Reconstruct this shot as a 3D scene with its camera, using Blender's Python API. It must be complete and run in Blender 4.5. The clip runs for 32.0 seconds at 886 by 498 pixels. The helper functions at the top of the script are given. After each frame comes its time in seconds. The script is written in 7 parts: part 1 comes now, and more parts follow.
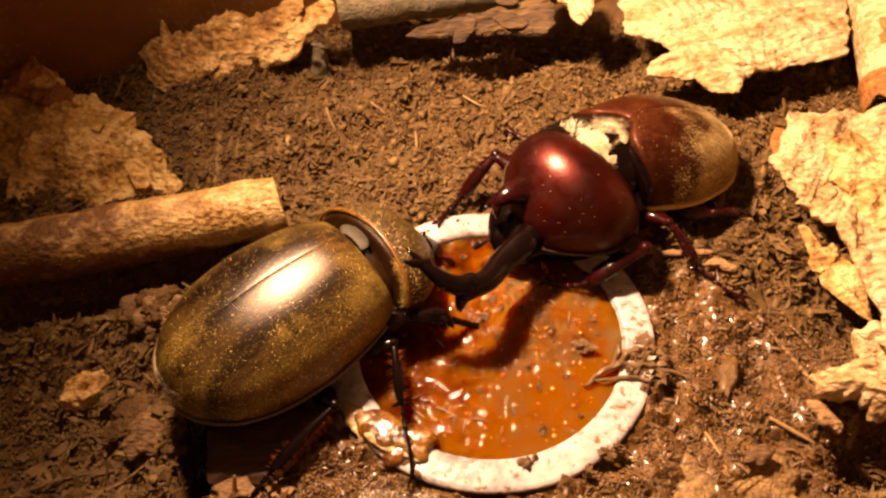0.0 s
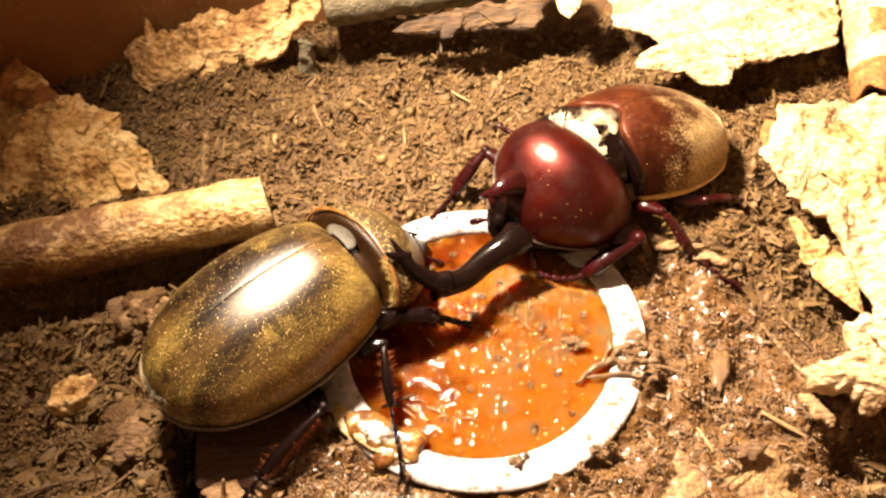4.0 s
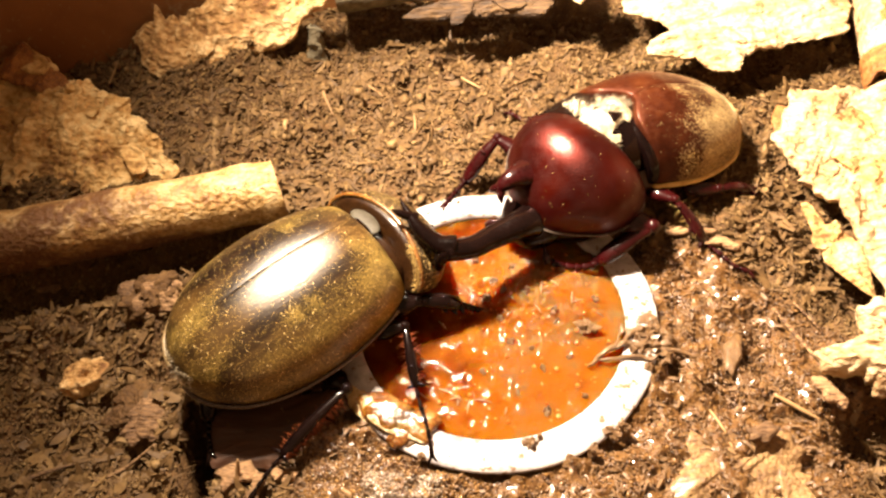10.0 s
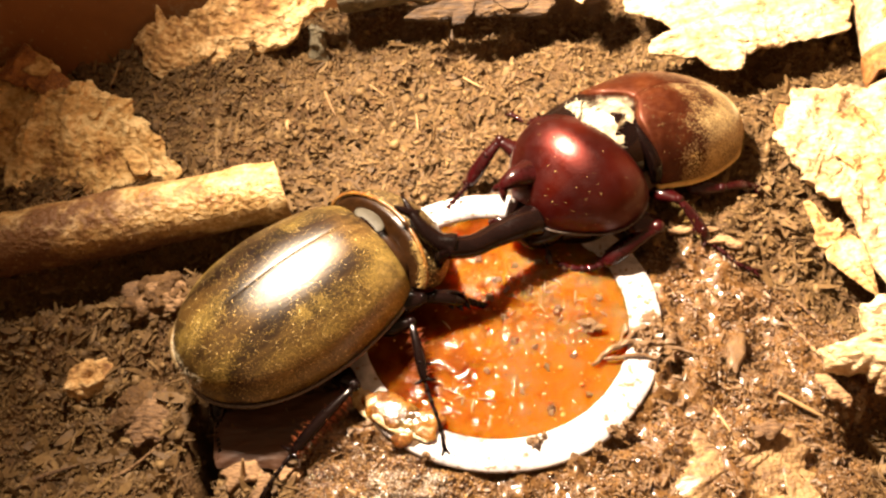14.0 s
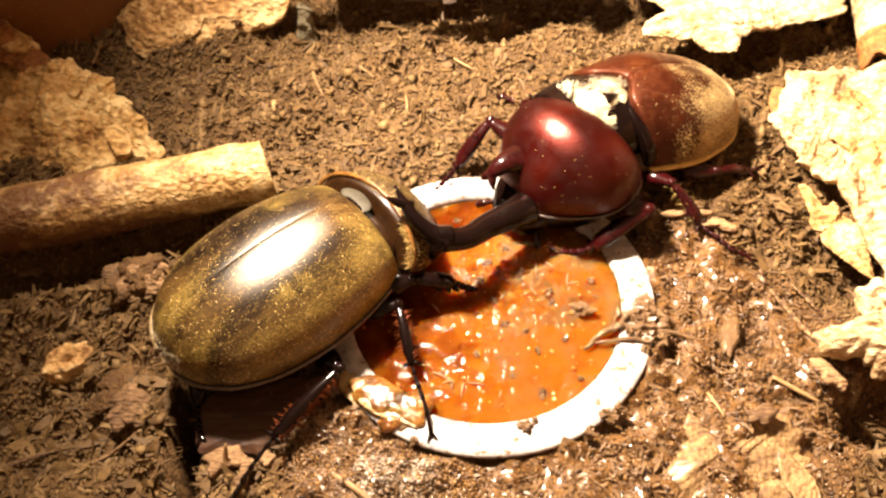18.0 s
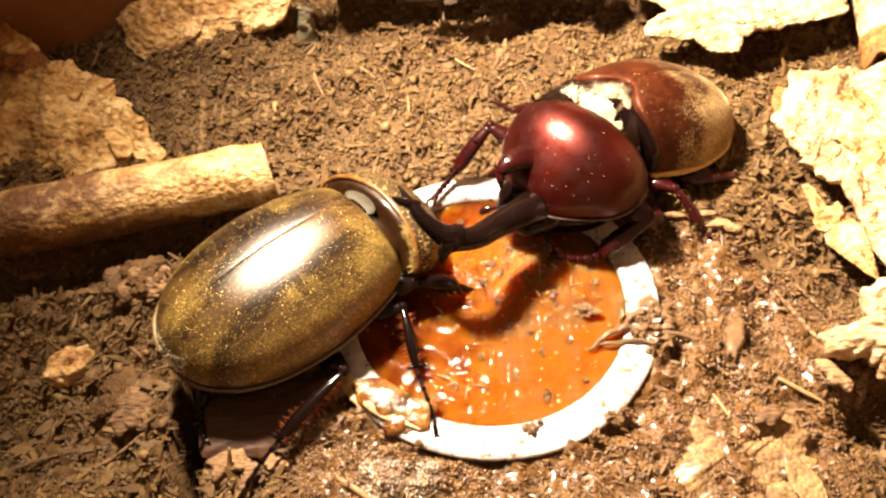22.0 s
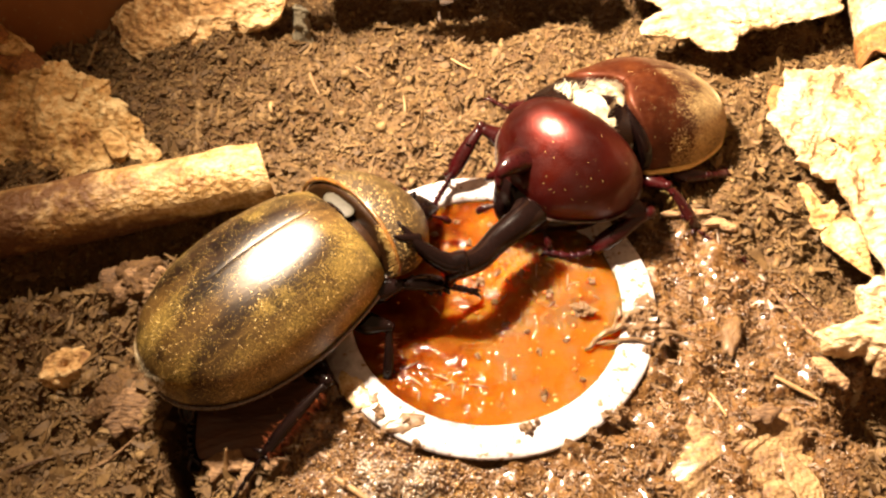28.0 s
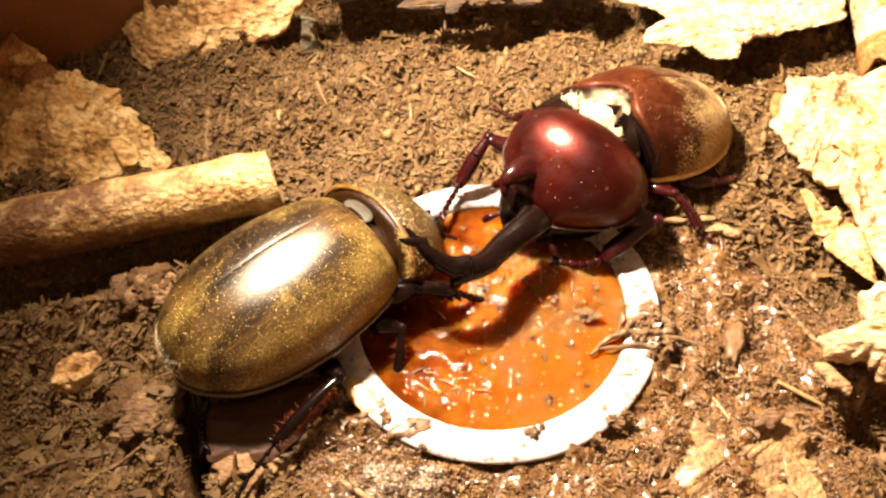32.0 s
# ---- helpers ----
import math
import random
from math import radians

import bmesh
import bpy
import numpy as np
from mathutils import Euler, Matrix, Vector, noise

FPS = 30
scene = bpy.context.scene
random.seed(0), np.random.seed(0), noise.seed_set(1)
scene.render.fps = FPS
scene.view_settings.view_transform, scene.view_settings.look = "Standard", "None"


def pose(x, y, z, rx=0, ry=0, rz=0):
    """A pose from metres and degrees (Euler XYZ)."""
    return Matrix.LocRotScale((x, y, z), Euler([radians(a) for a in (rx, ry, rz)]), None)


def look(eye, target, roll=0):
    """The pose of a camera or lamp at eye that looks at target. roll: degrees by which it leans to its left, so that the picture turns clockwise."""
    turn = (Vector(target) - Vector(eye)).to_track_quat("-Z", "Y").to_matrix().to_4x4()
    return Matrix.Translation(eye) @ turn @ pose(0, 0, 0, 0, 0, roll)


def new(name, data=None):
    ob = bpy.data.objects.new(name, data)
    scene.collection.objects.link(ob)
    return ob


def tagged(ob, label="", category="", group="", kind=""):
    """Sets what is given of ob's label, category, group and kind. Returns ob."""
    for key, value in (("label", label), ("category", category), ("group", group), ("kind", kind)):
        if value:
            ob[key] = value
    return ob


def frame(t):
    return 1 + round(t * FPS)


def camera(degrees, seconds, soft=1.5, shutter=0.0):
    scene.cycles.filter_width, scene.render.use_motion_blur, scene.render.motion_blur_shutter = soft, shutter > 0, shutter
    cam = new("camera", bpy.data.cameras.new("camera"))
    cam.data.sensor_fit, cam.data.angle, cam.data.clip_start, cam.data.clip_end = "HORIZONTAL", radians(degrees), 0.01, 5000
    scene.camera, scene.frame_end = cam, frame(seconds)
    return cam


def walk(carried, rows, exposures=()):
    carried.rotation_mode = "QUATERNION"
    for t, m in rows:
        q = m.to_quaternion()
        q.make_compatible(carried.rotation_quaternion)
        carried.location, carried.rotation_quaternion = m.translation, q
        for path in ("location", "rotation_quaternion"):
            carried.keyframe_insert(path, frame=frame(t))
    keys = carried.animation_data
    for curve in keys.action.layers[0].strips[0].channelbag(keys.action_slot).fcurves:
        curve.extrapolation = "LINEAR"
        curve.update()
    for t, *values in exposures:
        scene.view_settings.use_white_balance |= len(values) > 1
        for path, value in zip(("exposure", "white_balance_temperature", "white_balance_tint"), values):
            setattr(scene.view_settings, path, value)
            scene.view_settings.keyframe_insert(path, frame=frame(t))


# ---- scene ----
# camera: held by hand over the feeding cup
cam = camera(65, 32.0, soft=2.5)
PATH = [
    (0, pose(0.00099, -0.04676, 0.07298, 39.635, 3.156, 3.195)),
    (0.5, pose(0.00106, -0.04674, 0.07206, 39.450, 3.043, 3.308)),
    (1, pose(0.00114, -0.04624, 0.07079, 39.169, 2.518, 2.919)),
    (1.5, pose(0.00283, -0.04475, 0.07307, 38.978, 3.418, 1.800)),
    (2, pose(0.00197, -0.04542, 0.07250, 39.010, 3.025, 2.340)),
    (2.5, pose(0.00155, -0.04636, 0.07072, 39.357, 2.667, 2.890)),
    (3, pose(0.00175, -0.04531, 0.07200, 39.325, 3.120, 2.428)),
    (3.5, pose(0.00189, -0.04560, 0.07253, 39.243, 3.342, 2.283)),
    (5.5, pose(0.00137, -0.04627, 0.07262, 38.989, 3.596, 2.524)),
    (6, pose(0.00123, -0.04631, 0.07268, 39.005, 3.576, 2.515)),
    (6.5, pose(0.00094, -0.04632, 0.07261, 38.938, 3.507, 2.461)),
    (7, pose(0.00089, -0.04666, 0.07223, 38.946, 3.486, 2.493)),
    (7.5, pose(0.00077, -0.04670, 0.07216, 38.768, 3.451, 2.482)),
    (8, pose(0.00084, -0.04679, 0.07250, 38.992, 3.491, 2.517)),
    (8.5, pose(0.00055, -0.04693, 0.07220, 39.093, 3.428, 2.575)),
    (9, pose(0.00044, -0.04707, 0.07196, 39.070, 3.402, 2.550)),
    (9.5, pose(0.00037, -0.04714, 0.07163, 38.755, 3.376, 2.507)),
    (10, pose(0.00032, -0.04717, 0.07178, 38.779, 3.337, 2.475)),
    (10.5, pose(0.00008, -0.04728, 0.07165, 38.996, 3.316, 2.524)),
    (11, pose(-0.00007, -0.04700, 0.07163, 38.908, 3.243, 2.429)),
    (11.5, pose(0.00004, -0.04697, 0.07201, 38.798, 3.354, 2.326)),
    (12, pose(0.00007, -0.04719, 0.07161, 38.597, 3.399, 2.364)),
    (12.5, pose(0.00003, -0.04713, 0.07171, 38.465, 3.385, 2.300)),
    (13, pose(0.00011, -0.04724, 0.07181, 38.654, 3.398, 2.324)),
    (13.5, pose(-0.00009, -0.04726, 0.07177, 38.748, 3.378, 2.309)),
    (14, pose(-0.00011, -0.04728, 0.07189, 38.748, 3.469, 2.289)),
    (14.5, pose(-0.00016, -0.04742, 0.07157, 38.574, 3.450, 2.268)),
    (16.5, pose(-0.00049, -0.04718, 0.07090, 38.662, 3.232, 2.357)),
    (17, pose(-0.00015, -0.04725, 0.07058, 38.500, 3.266, 2.326)),
    (17.5, pose(-0.00027, -0.04715, 0.06946, 38.025, 2.870, 2.118)),
    (18, pose(-0.00016, -0.04719, 0.06950, 38.188, 2.677, 1.982)),
    (18.5, pose(-0.00027, -0.04705, 0.06964, 38.235, 2.525, 1.815)),
    (19, pose(-0.00030, -0.04696, 0.06965, 38.256, 2.527, 1.848)),
    (19.5, pose(-0.00048, -0.04705, 0.06968, 38.255, 2.462, 1.774)),
    (20, pose(-0.00053, -0.04737, 0.06948, 38.255, 2.460, 1.741)),
    (20.5, pose(-0.00076, -0.04756, 0.06884, 38.046, 2.611, 1.981)),
    (21, pose(-0.00085, -0.04723, 0.06921, 38.086, 2.651, 1.940)),
    (21.5, pose(-0.00085, -0.04691, 0.06943, 38.182, 2.681, 1.826)),
    (22, pose(-0.00083, -0.04685, 0.06938, 38.184, 2.676, 1.716)),
    (22.5, pose(-0.00078, -0.04693, 0.06942, 38.187, 2.656, 1.616)),
    (23, pose(-0.00064, -0.04691, 0.06906, 37.871, 2.583, 1.542)),
    (23.5, pose(-0.00063, -0.04678, 0.06905, 37.862, 2.544, 1.519)),
    (24, pose(-0.00071, -0.04677, 0.06926, 38.028, 2.503, 1.445)),
    (24.5, pose(-0.00098, -0.04667, 0.06950, 37.991, 2.412, 1.338)),
    (25, pose(-0.00093, -0.04676, 0.06950, 38.064, 2.460, 1.327)),
    (25.5, pose(-0.00085, -0.04698, 0.06946, 38.075, 2.561, 1.373)),
    (27.5, pose(-0.00092, -0.04687, 0.06945, 38.071, 2.551, 1.391)),
    (28, pose(-0.00079, -0.04686, 0.06932, 38.176, 2.588, 1.404)),
    (28.5, pose(-0.00073, -0.04724, 0.06880, 37.926, 2.389, 1.518)),
    (29, pose(-0.00072, -0.04780, 0.06929, 38.196, 2.411, 1.594)),
    (29.5, pose(-0.00039, -0.04758, 0.06994, 38.572, 2.621, 1.585)),
    (30, pose(-0.00053, -0.04726, 0.07038, 38.621, 2.675, 1.494)),
    (30.5, pose(-0.00057, -0.04722, 0.07027, 38.710, 2.768, 1.515)),
    (31, pose(-0.00056, -0.04754, 0.07036, 38.885, 2.936, 1.631)),
    (31.5, pose(-0.00063, -0.04759, 0.07017, 38.637, 2.981, 1.656)),
    (32, pose(-0.00071, -0.04742, 0.07020, 38.645, 3.005, 1.671)),
]
EXPOSURES = [(0.0, -1.05, 10600, 38), (0.2, -0.85, 9700, 32), (0.5, -0.5, 8300, 22), (1.0, -0.15, 7300, 15), (2.0, -0.14, 6850, 12), (3.0, 0.02, 6700, 11), (14.5, 0.03, 6700, 11), (20.0, 0.08, 6700, 11), (32.0, 0.08, 6700, 11)]
walk(cam, PATH, EXPOSURES)

# ---- light: one lamp over the terrarium, dim room around it ----
world = bpy.data.worlds.new("dim_room")
scene.world = world
world.use_nodes = True
world.node_tree.nodes["Background"].inputs[0].default_value = (1.0, 0.57, 0.285, 1)
world.node_tree.nodes["Background"].inputs[1].default_value = 0.36
lamp_data = bpy.data.lights.new("lamp", "SPOT")
lamp_data.energy = 5.8
lamp_data.color = (1.0, 0.795, 0.60)
lamp_data.spot_size = radians(174)
lamp_data.spot_blend = 1.0
lamp_data.shadow_soft_size = 0.006
lamp = new("lamp", lamp_data)
lamp.matrix_world = look((-0.037, 0.041, 0.101), (0.19, -0.005, 0.0))

# ---- helpers of the scene ----
MM = 0.001
rng = np.random.default_rng(7)


def value_noise(p, scale, seed=0):
    """Smooth lattice noise in -1..1 for points p (n x 2 or n x 3), cell size = scale."""
    p = np.asarray(p, float) / scale
    i = np.floor(p).astype(np.int64)
    f = p - i
    f = f * f * (3 - 2 * f)
    dim = p.shape[1]
    out = np.zeros(len(p))
    for corner in range(2 ** dim):
        w = np.ones(len(p))
        h = np.full(len(p), seed * 1013904223 + 12345, np.int64)
        for k in range(dim):
            b = corner >> k & 1
            w *= f[:, k] if b else 1 - f[:, k]
            h = (h ^ ((i[:, k] + b) * (73856093, 19349663, 83492791)[k])) & 0x7FFFFFFF
            h = (h * 1103515245 + 12345) & 0x7FFFFFFF
        h = (h ^ (h >> 13)) * 1274126177 & 0x7FFFFFFF
        out += w * (h / 0x3FFFFFFF - 1)
    return out


HOLLOWS = [(-2, 53.8, 14, 12, 1.8, 4.5), (-52, 8.4, 13, 27, 3.3, 7.5), (-33.0, -18.0, 104, 12.0, 1.7, 20.0), (45, -14.5, -8, 9, 4.2, 6.0), (16, 64, 8, 13, 7.5, 9.0), (-8, 65, 12, 22, 5.5, 5.0),
           (-18, 57, 12, 12, 3.5, 4.0), (46, 1.5, -45, 6, 3, 3.0), (44, 47, 10, 10, 4, 3.0)]


def ground_height(x, y):
    """Soil level in mm at mm places: a hollow on one side, uneven elsewhere, pressed down round the cup."""
    x, y = np.asarray(x, float), np.asarray(y, float)
    p = np.stack([x.ravel(), y.ravel()], 1)
    r = np.hypot(p[:, 0], p[:, 1])
    far = np.clip((r - 20) / 14, 0, 1)
    h = -7.0 * np.exp(-((p[:, 0] + 57) / 20) ** 2 - ((p[:, 1] + 14) / 22) ** 2)
    h += far * (1.3 * value_noise(p, 14, 3) + 1.2 * value_noise(p, 6, 4) + 0.9 * value_noise(p, 3.4, 8))
    h += 0.65 * value_noise(p, 2.6, 5) + 0.6 * value_noise(p, 1.4, 6)
    h -= 0.55
    # hollows: beside the stick, behind the tail of the female, under bark edges
    for cx, cy, turn, a, b, deep in HOLLOWS:
        c, s = math.cos(radians(turn)), math.sin(radians(turn))
        u, w = (p[:, 0] - cx) * c + (p[:, 1] - cy) * s, -(p[:, 0] - cx) * s + (p[:, 1] - cy) * c
        h -= deep * np.exp(-((u / a) ** 2 + (w / b) ** 2) ** (4 if deep > 15 else 1.5))
    return h.reshape(x.shape)


def wetness(x, y):
    """Above 0 where jelly juice has soaked the soil round the cup."""
    p = np.stack([x, y], 1)
    r = np.hypot(x, y)
    reach = 32 + 6 * value_noise(p, 8, 21) + 9 * np.clip(x / 26, 0, 1) * np.clip((8 - y) / 14, 0, 1)
    return np.minimum(np.minimum(reach - r, 13 + 3 * value_noise(p, 5, 22) - y), x + 27)


def mesh_from(name, verts, faces, mats, smooth=True, slots=None):
    me = bpy.data.meshes.new(name)
    v = np.asarray(verts, float) * MM
    me.from_pydata(v.tolist(), [], faces)
    for m in mats if isinstance(mats, (list, tuple)) else [mats]:
        me.materials.append(m)
    if smooth:
        me.polygons.foreach_set("use_smooth", np.ones(len(me.polygons), bool))
    if slots is not None:
        me.polygons.foreach_set("material_index", np.asarray(slots, np.int32))
    me.update()
    return me


def thing(name, shape, mat, label, category, group="", kind="", origin=(0, 0, 0), smooth=True):
    """A top-level object of one mesh; shape = (verts in mm, faces), origin in mm."""
    v, f = shape
    v = np.asarray(v, float) - np.asarray(origin, float)
    ob = new(name, mesh_from(name, v, f, mat, smooth))
    ob.location = Vector(origin) * MM
    return tagged(ob, label, category, group, kind)


def empty(name, origin, label, category, group=""):
    ob = new(name)
    ob.empty_display_size = 0.005
    ob.location = Vector(origin) * MM
    return tagged(ob, label, category, group)


def world_origin(ob):
    o = Vector(ob.location)
    while ob.parent:
        ob = ob.parent
        o += ob.location
    return np.array(o) / MM


def part(name, shape, mat, parent, label="", origin=None, smooth=True, hairy=None):
    """One mesh under a thing or a part; verts are given in the place's mm."""
    base = world_origin(parent)
    org = base if origin is None else np.asarray(origin, float)
    v, f = shape
    ob = new(name, mesh_from(name, np.asarray(v, float) - org, f, mat, smooth))
    ob.parent = parent
    ob.location = Vector(org - base) * MM
    if hairy is not None:
        ob.data.attributes.new("hairy", "FLOAT", "POINT").data.foreach_set("value", np.asarray(hairy, np.float32))
    return tagged(ob, label)


def join(*shapes):
    vs, fs, n = [], [], 0
    for v, f in shapes:
        v = np.asarray(v, float)
        vs.append(v)
        fs += [tuple(i + n for i in q) for q in f]
        n += len(v)
    return np.concatenate(vs), fs


def tube(points, radii, n=10, flat=1.0, up=(0, 0, 1)):
    """A tapered round bar along points; flat squeezes it along `up`."""
    pts = np.asarray(points, float)
    k = len(pts)
    radii = np.full(k, radii, float) if np.isscalar(radii) else np.asarray(radii, float)
    tan = np.gradient(pts, axis=0)
    tan /= np.linalg.norm(tan, axis=1)[:, None] + 1e-9
    up = np.asarray(up, float)
    verts, faces = [], []
    a = np.linspace(0, 2 * np.pi, n, endpoint=False)
    for i in range(k):
        s = np.cross(tan[i], up)
        if np.linalg.norm(s) < 1e-3:
            s = np.cross(tan[i], (1, 0, 0))
        s /= np.linalg.norm(s)
        u = np.cross(s, tan[i])
        verts.append(pts[i] + radii[i] * (np.cos(a)[:, None] * s + flat * np.sin(a)[:, None] * u))
    verts = np.concatenate(verts)
    for i in range(k - 1):
        for j in range(n):
            j2 = (j + 1) % n
            faces.append((i * n + j, i * n + j2, (i + 1) * n + j2, (i + 1) * n + j))
    faces.append(tuple(range(n - 1, -1, -1)))
    faces.append(tuple((k - 1) * n + j for j in range(n)))
    return verts, faces


def bend(points, steps=6):
    """A smooth line through the points (Catmull-Rom)."""
    p = np.asarray(points, float)
    p = np.concatenate([[2 * p[0] - p[1]], p, [2 * p[-1] - p[-2]]])
    out = []
    for i in range(1, len(p) - 2):
        for s in np.linspace(0, 1, steps, endpoint=False):
            out.append(0.5 * (2 * p[i] + (p[i + 1] - p[i - 1]) * s + (2 * p[i - 1] - 5 * p[i] + 4 * p[i + 1] - p[i + 2]) * s ** 2
                              + (3 * p[i] - p[i - 1] - 3 * p[i + 1] + p[i + 2]) * s ** 3))
    out.append(p[-2])
    return np.array(out)


def spread(values, count):
    return np.interp(np.linspace(0, 1, count), np.linspace(0, 1, len(values)), values)


def blob(centre, radii, turn=0.0, rough=0.15, scale=2.0, seed=1, n=14, flatten=None):
    """A lump: a rounded ball pushed about by noise."""
    verts, faces = [], []
    for i in range(n + 1):
        th = math.pi * i / n
        for j in range(2 * n):
            ph = math.pi * j / n
            verts.append((math.sin(th) * math.cos(ph), math.sin(th) * math.sin(ph), math.cos(th)))
    v = np.array(verts)
    q = v * np.asarray(radii, float)
    d = 1 + rough * value_noise(q + 50 + seed * 17.3, scale, seed) + 0.5 * rough * value_noise(q + 90, scale * 0.45, seed + 5)
    q = q * d[:, None]
    if flatten is not None:
        q[:, 2] = np.where(q[:, 2] < flatten, flatten + 0.15 * (q[:, 2] - flatten), q[:, 2])
    c, s = math.cos(turn), math.sin(turn)
    q = np.stack([q[:, 0] * c - q[:, 1] * s, q[:, 0] * s + q[:, 1] * c, q[:, 2]], 1) + np.asarray(centre, float)
    m = 2 * n
    for i in range(n):
        for j in range(m):
            j2 = (j + 1) % m
            if i == 0:
                faces.append((0, (i + 1) * m + j, (i + 1) * m + j2))
            elif i == n - 1:
                faces.append((i * m + j, n * m, i * m + j2))
            else:
                faces.append((i * m + j, (i + 1) * m + j, (i + 1) * m + j2, i * m + j2))
    return q, faces


def frame_of(origin, yaw, pitch=0.0, roll=0.0):
    """Local mm (x forward, y left, z up) to the place's mm. pitch > 0: nose down."""
    m = Matrix.Rotation(radians(yaw), 3, "Z") @ Matrix.Rotation(radians(pitch), 3, "Y") @ Matrix.Rotation(radians(roll), 3, "X")
    m = np.array(m)
    o = np.asarray(origin, float)
    return lambda v: np.asarray(v, float) @ m.T + o


# ---- materials ----
def material(name, colours, scale=1.0, rough=0.6, bump=0.0, bump_scale=None, coat=0.0, sheen=0.0, stretch=(1, 1, 1),
             fine=0.5, sss=0.0, sss_radius=(1, 0.3, 0.1), sss_scale=0.002, spread_to=(0.3, 0.7), island=0.0, per_object=0.0,
             rough_var=0.15, specular=0.5, coat_rough=0.08, coat_ior=1.5, detail=6.0, yaw=None):
    """A surface of two or three colours mixed by noise at two scales; scale: patch size in mm."""
    m = bpy.data.materials.new(name)
    m.use_nodes = True
    nt = m.node_tree
    n, link = nt.nodes, nt.links.new
    bsdf = n["Principled BSDF"]
    tc = n.new("ShaderNodeTexCoord")
    mp = n.new("ShaderNodeMapping")
    mp.inputs["Scale"].default_value = [1000 * s for s in stretch]
    if yaw is not None:
        # grain that runs along a turned body
        mp.vector_type = "TEXTURE"
        mp.inputs["Rotation"].default_value = (0, 0, radians(yaw))
        mp.inputs["Scale"].default_value = [0.001 / s for s in stretch]
    link(tc.outputs["Object"], mp.inputs[0])
    if yaw is not None:
        plain = n.new("ShaderNodeMapping")
        plain.name = "plain"
        plain.inputs["Scale"].default_value = (1000, 1000, 1000)
        link(tc.outputs["Object"], plain.inputs[0])
    big = n.new("ShaderNodeTexNoise")
    big.inputs["Scale"].default_value = 1 / scale
    big.inputs["Detail"].default_value = detail
    big.inputs["Roughness"].default_value = 0.6
    link(mp.outputs[0], big.inputs["Vector"])
    small = n.new("ShaderNodeTexNoise")
    small.inputs["Scale"].default_value = 6 / scale
    small.inputs["Detail"].default_value = 4
    link(mp.outputs[0], small.inputs["Vector"])
    mix = n.new("ShaderNodeMix")
    mix.inputs[0].default_value = fine * 0.5
    link(big.outputs[0], mix.inputs[2])
    link(small.outputs[0], mix.inputs[3])
    value = mix.outputs[0]
    if island or per_object:
        src = n.new("ShaderNodeNewGeometry").outputs["Random Per Island"] if island else n.new("ShaderNodeObjectInfo").outputs["Random"]
        mr = n.new("ShaderNodeMapRange")
        amount = island or per_object
        mr.inputs[3].default_value, mr.inputs[4].default_value = -amount, amount
        link(src, mr.inputs[0])
        add = n.new("ShaderNodeMath")
        link(value, add.inputs[0])
        link(mr.outputs[0], add.inputs[1])
        value = add.outputs[0]
    ramp = n.new("ShaderNodeValToRGB")
    els = ramp.color_ramp.elements
    lo, hi = spread_to
    els[0].position, els[1].position = lo, hi
    els[0].color, els[1].color = (*colours[0], 1), (*colours[-1], 1)
    for i, c in enumerate(colours[1:-1]):
        e = els.new(lo + (hi - lo) * (i + 1) / (len(colours) - 1))
        e.color = (*c, 1)
    link(value, ramp.inputs[0])
    link(ramp.outputs[0], bsdf.inputs["Base Color"])
    mr2 = n.new("ShaderNodeMapRange")
    mr2.inputs[1].default_value, mr2.inputs[2].default_value = 0.3, 0.7
    mr2.inputs[3].default_value, mr2.inputs[4].default_value = max(0.03, rough - rough_var), min(1, rough + rough_var)
    link(small.outputs[0], mr2.inputs[0])
    link(mr2.outputs[0], bsdf.inputs["Roughness"])
    bsdf.inputs["Coat Weight"].default_value = coat
    bsdf.inputs["Coat Roughness"].default_value = coat_rough
    bsdf.inputs["Coat IOR"].default_value = coat_ior
    bsdf.inputs["Sheen Weight"].default_value = sheen
    bsdf.inputs["Sheen Roughness"].default_value = 0.22
    bsdf.inputs["Sheen Tint"].default_value = (1.0, 0.84, 0.5, 1)
    bsdf.inputs["Specular IOR Level"].default_value = specular
    if sss:
        bsdf.inputs["Subsurface Weight"].default_value = sss
        bsdf.inputs["Subsurface Radius"].default_value = sss_radius
        bsdf.inputs["Subsurface Scale"].default_value = sss_scale
    if bump:
        bn = n.new("ShaderNodeTexNoise")
        bn.inputs["Scale"].default_value = 1 / (bump_scale or scale * 0.3)
        bn.inputs["Detail"].default_value = 5
        link(mp.outputs[0], bn.inputs["Vector"])
        bp = n.new("ShaderNodeBump")
        bp.inputs["Strength"].default_value = 1.0
        bp.inputs["Distance"].default_value = bump * MM
        link(bn.outputs[0], bp.inputs["Height"])
        link(bp.outputs[0], bsdf.inputs["Normal"])
    return m


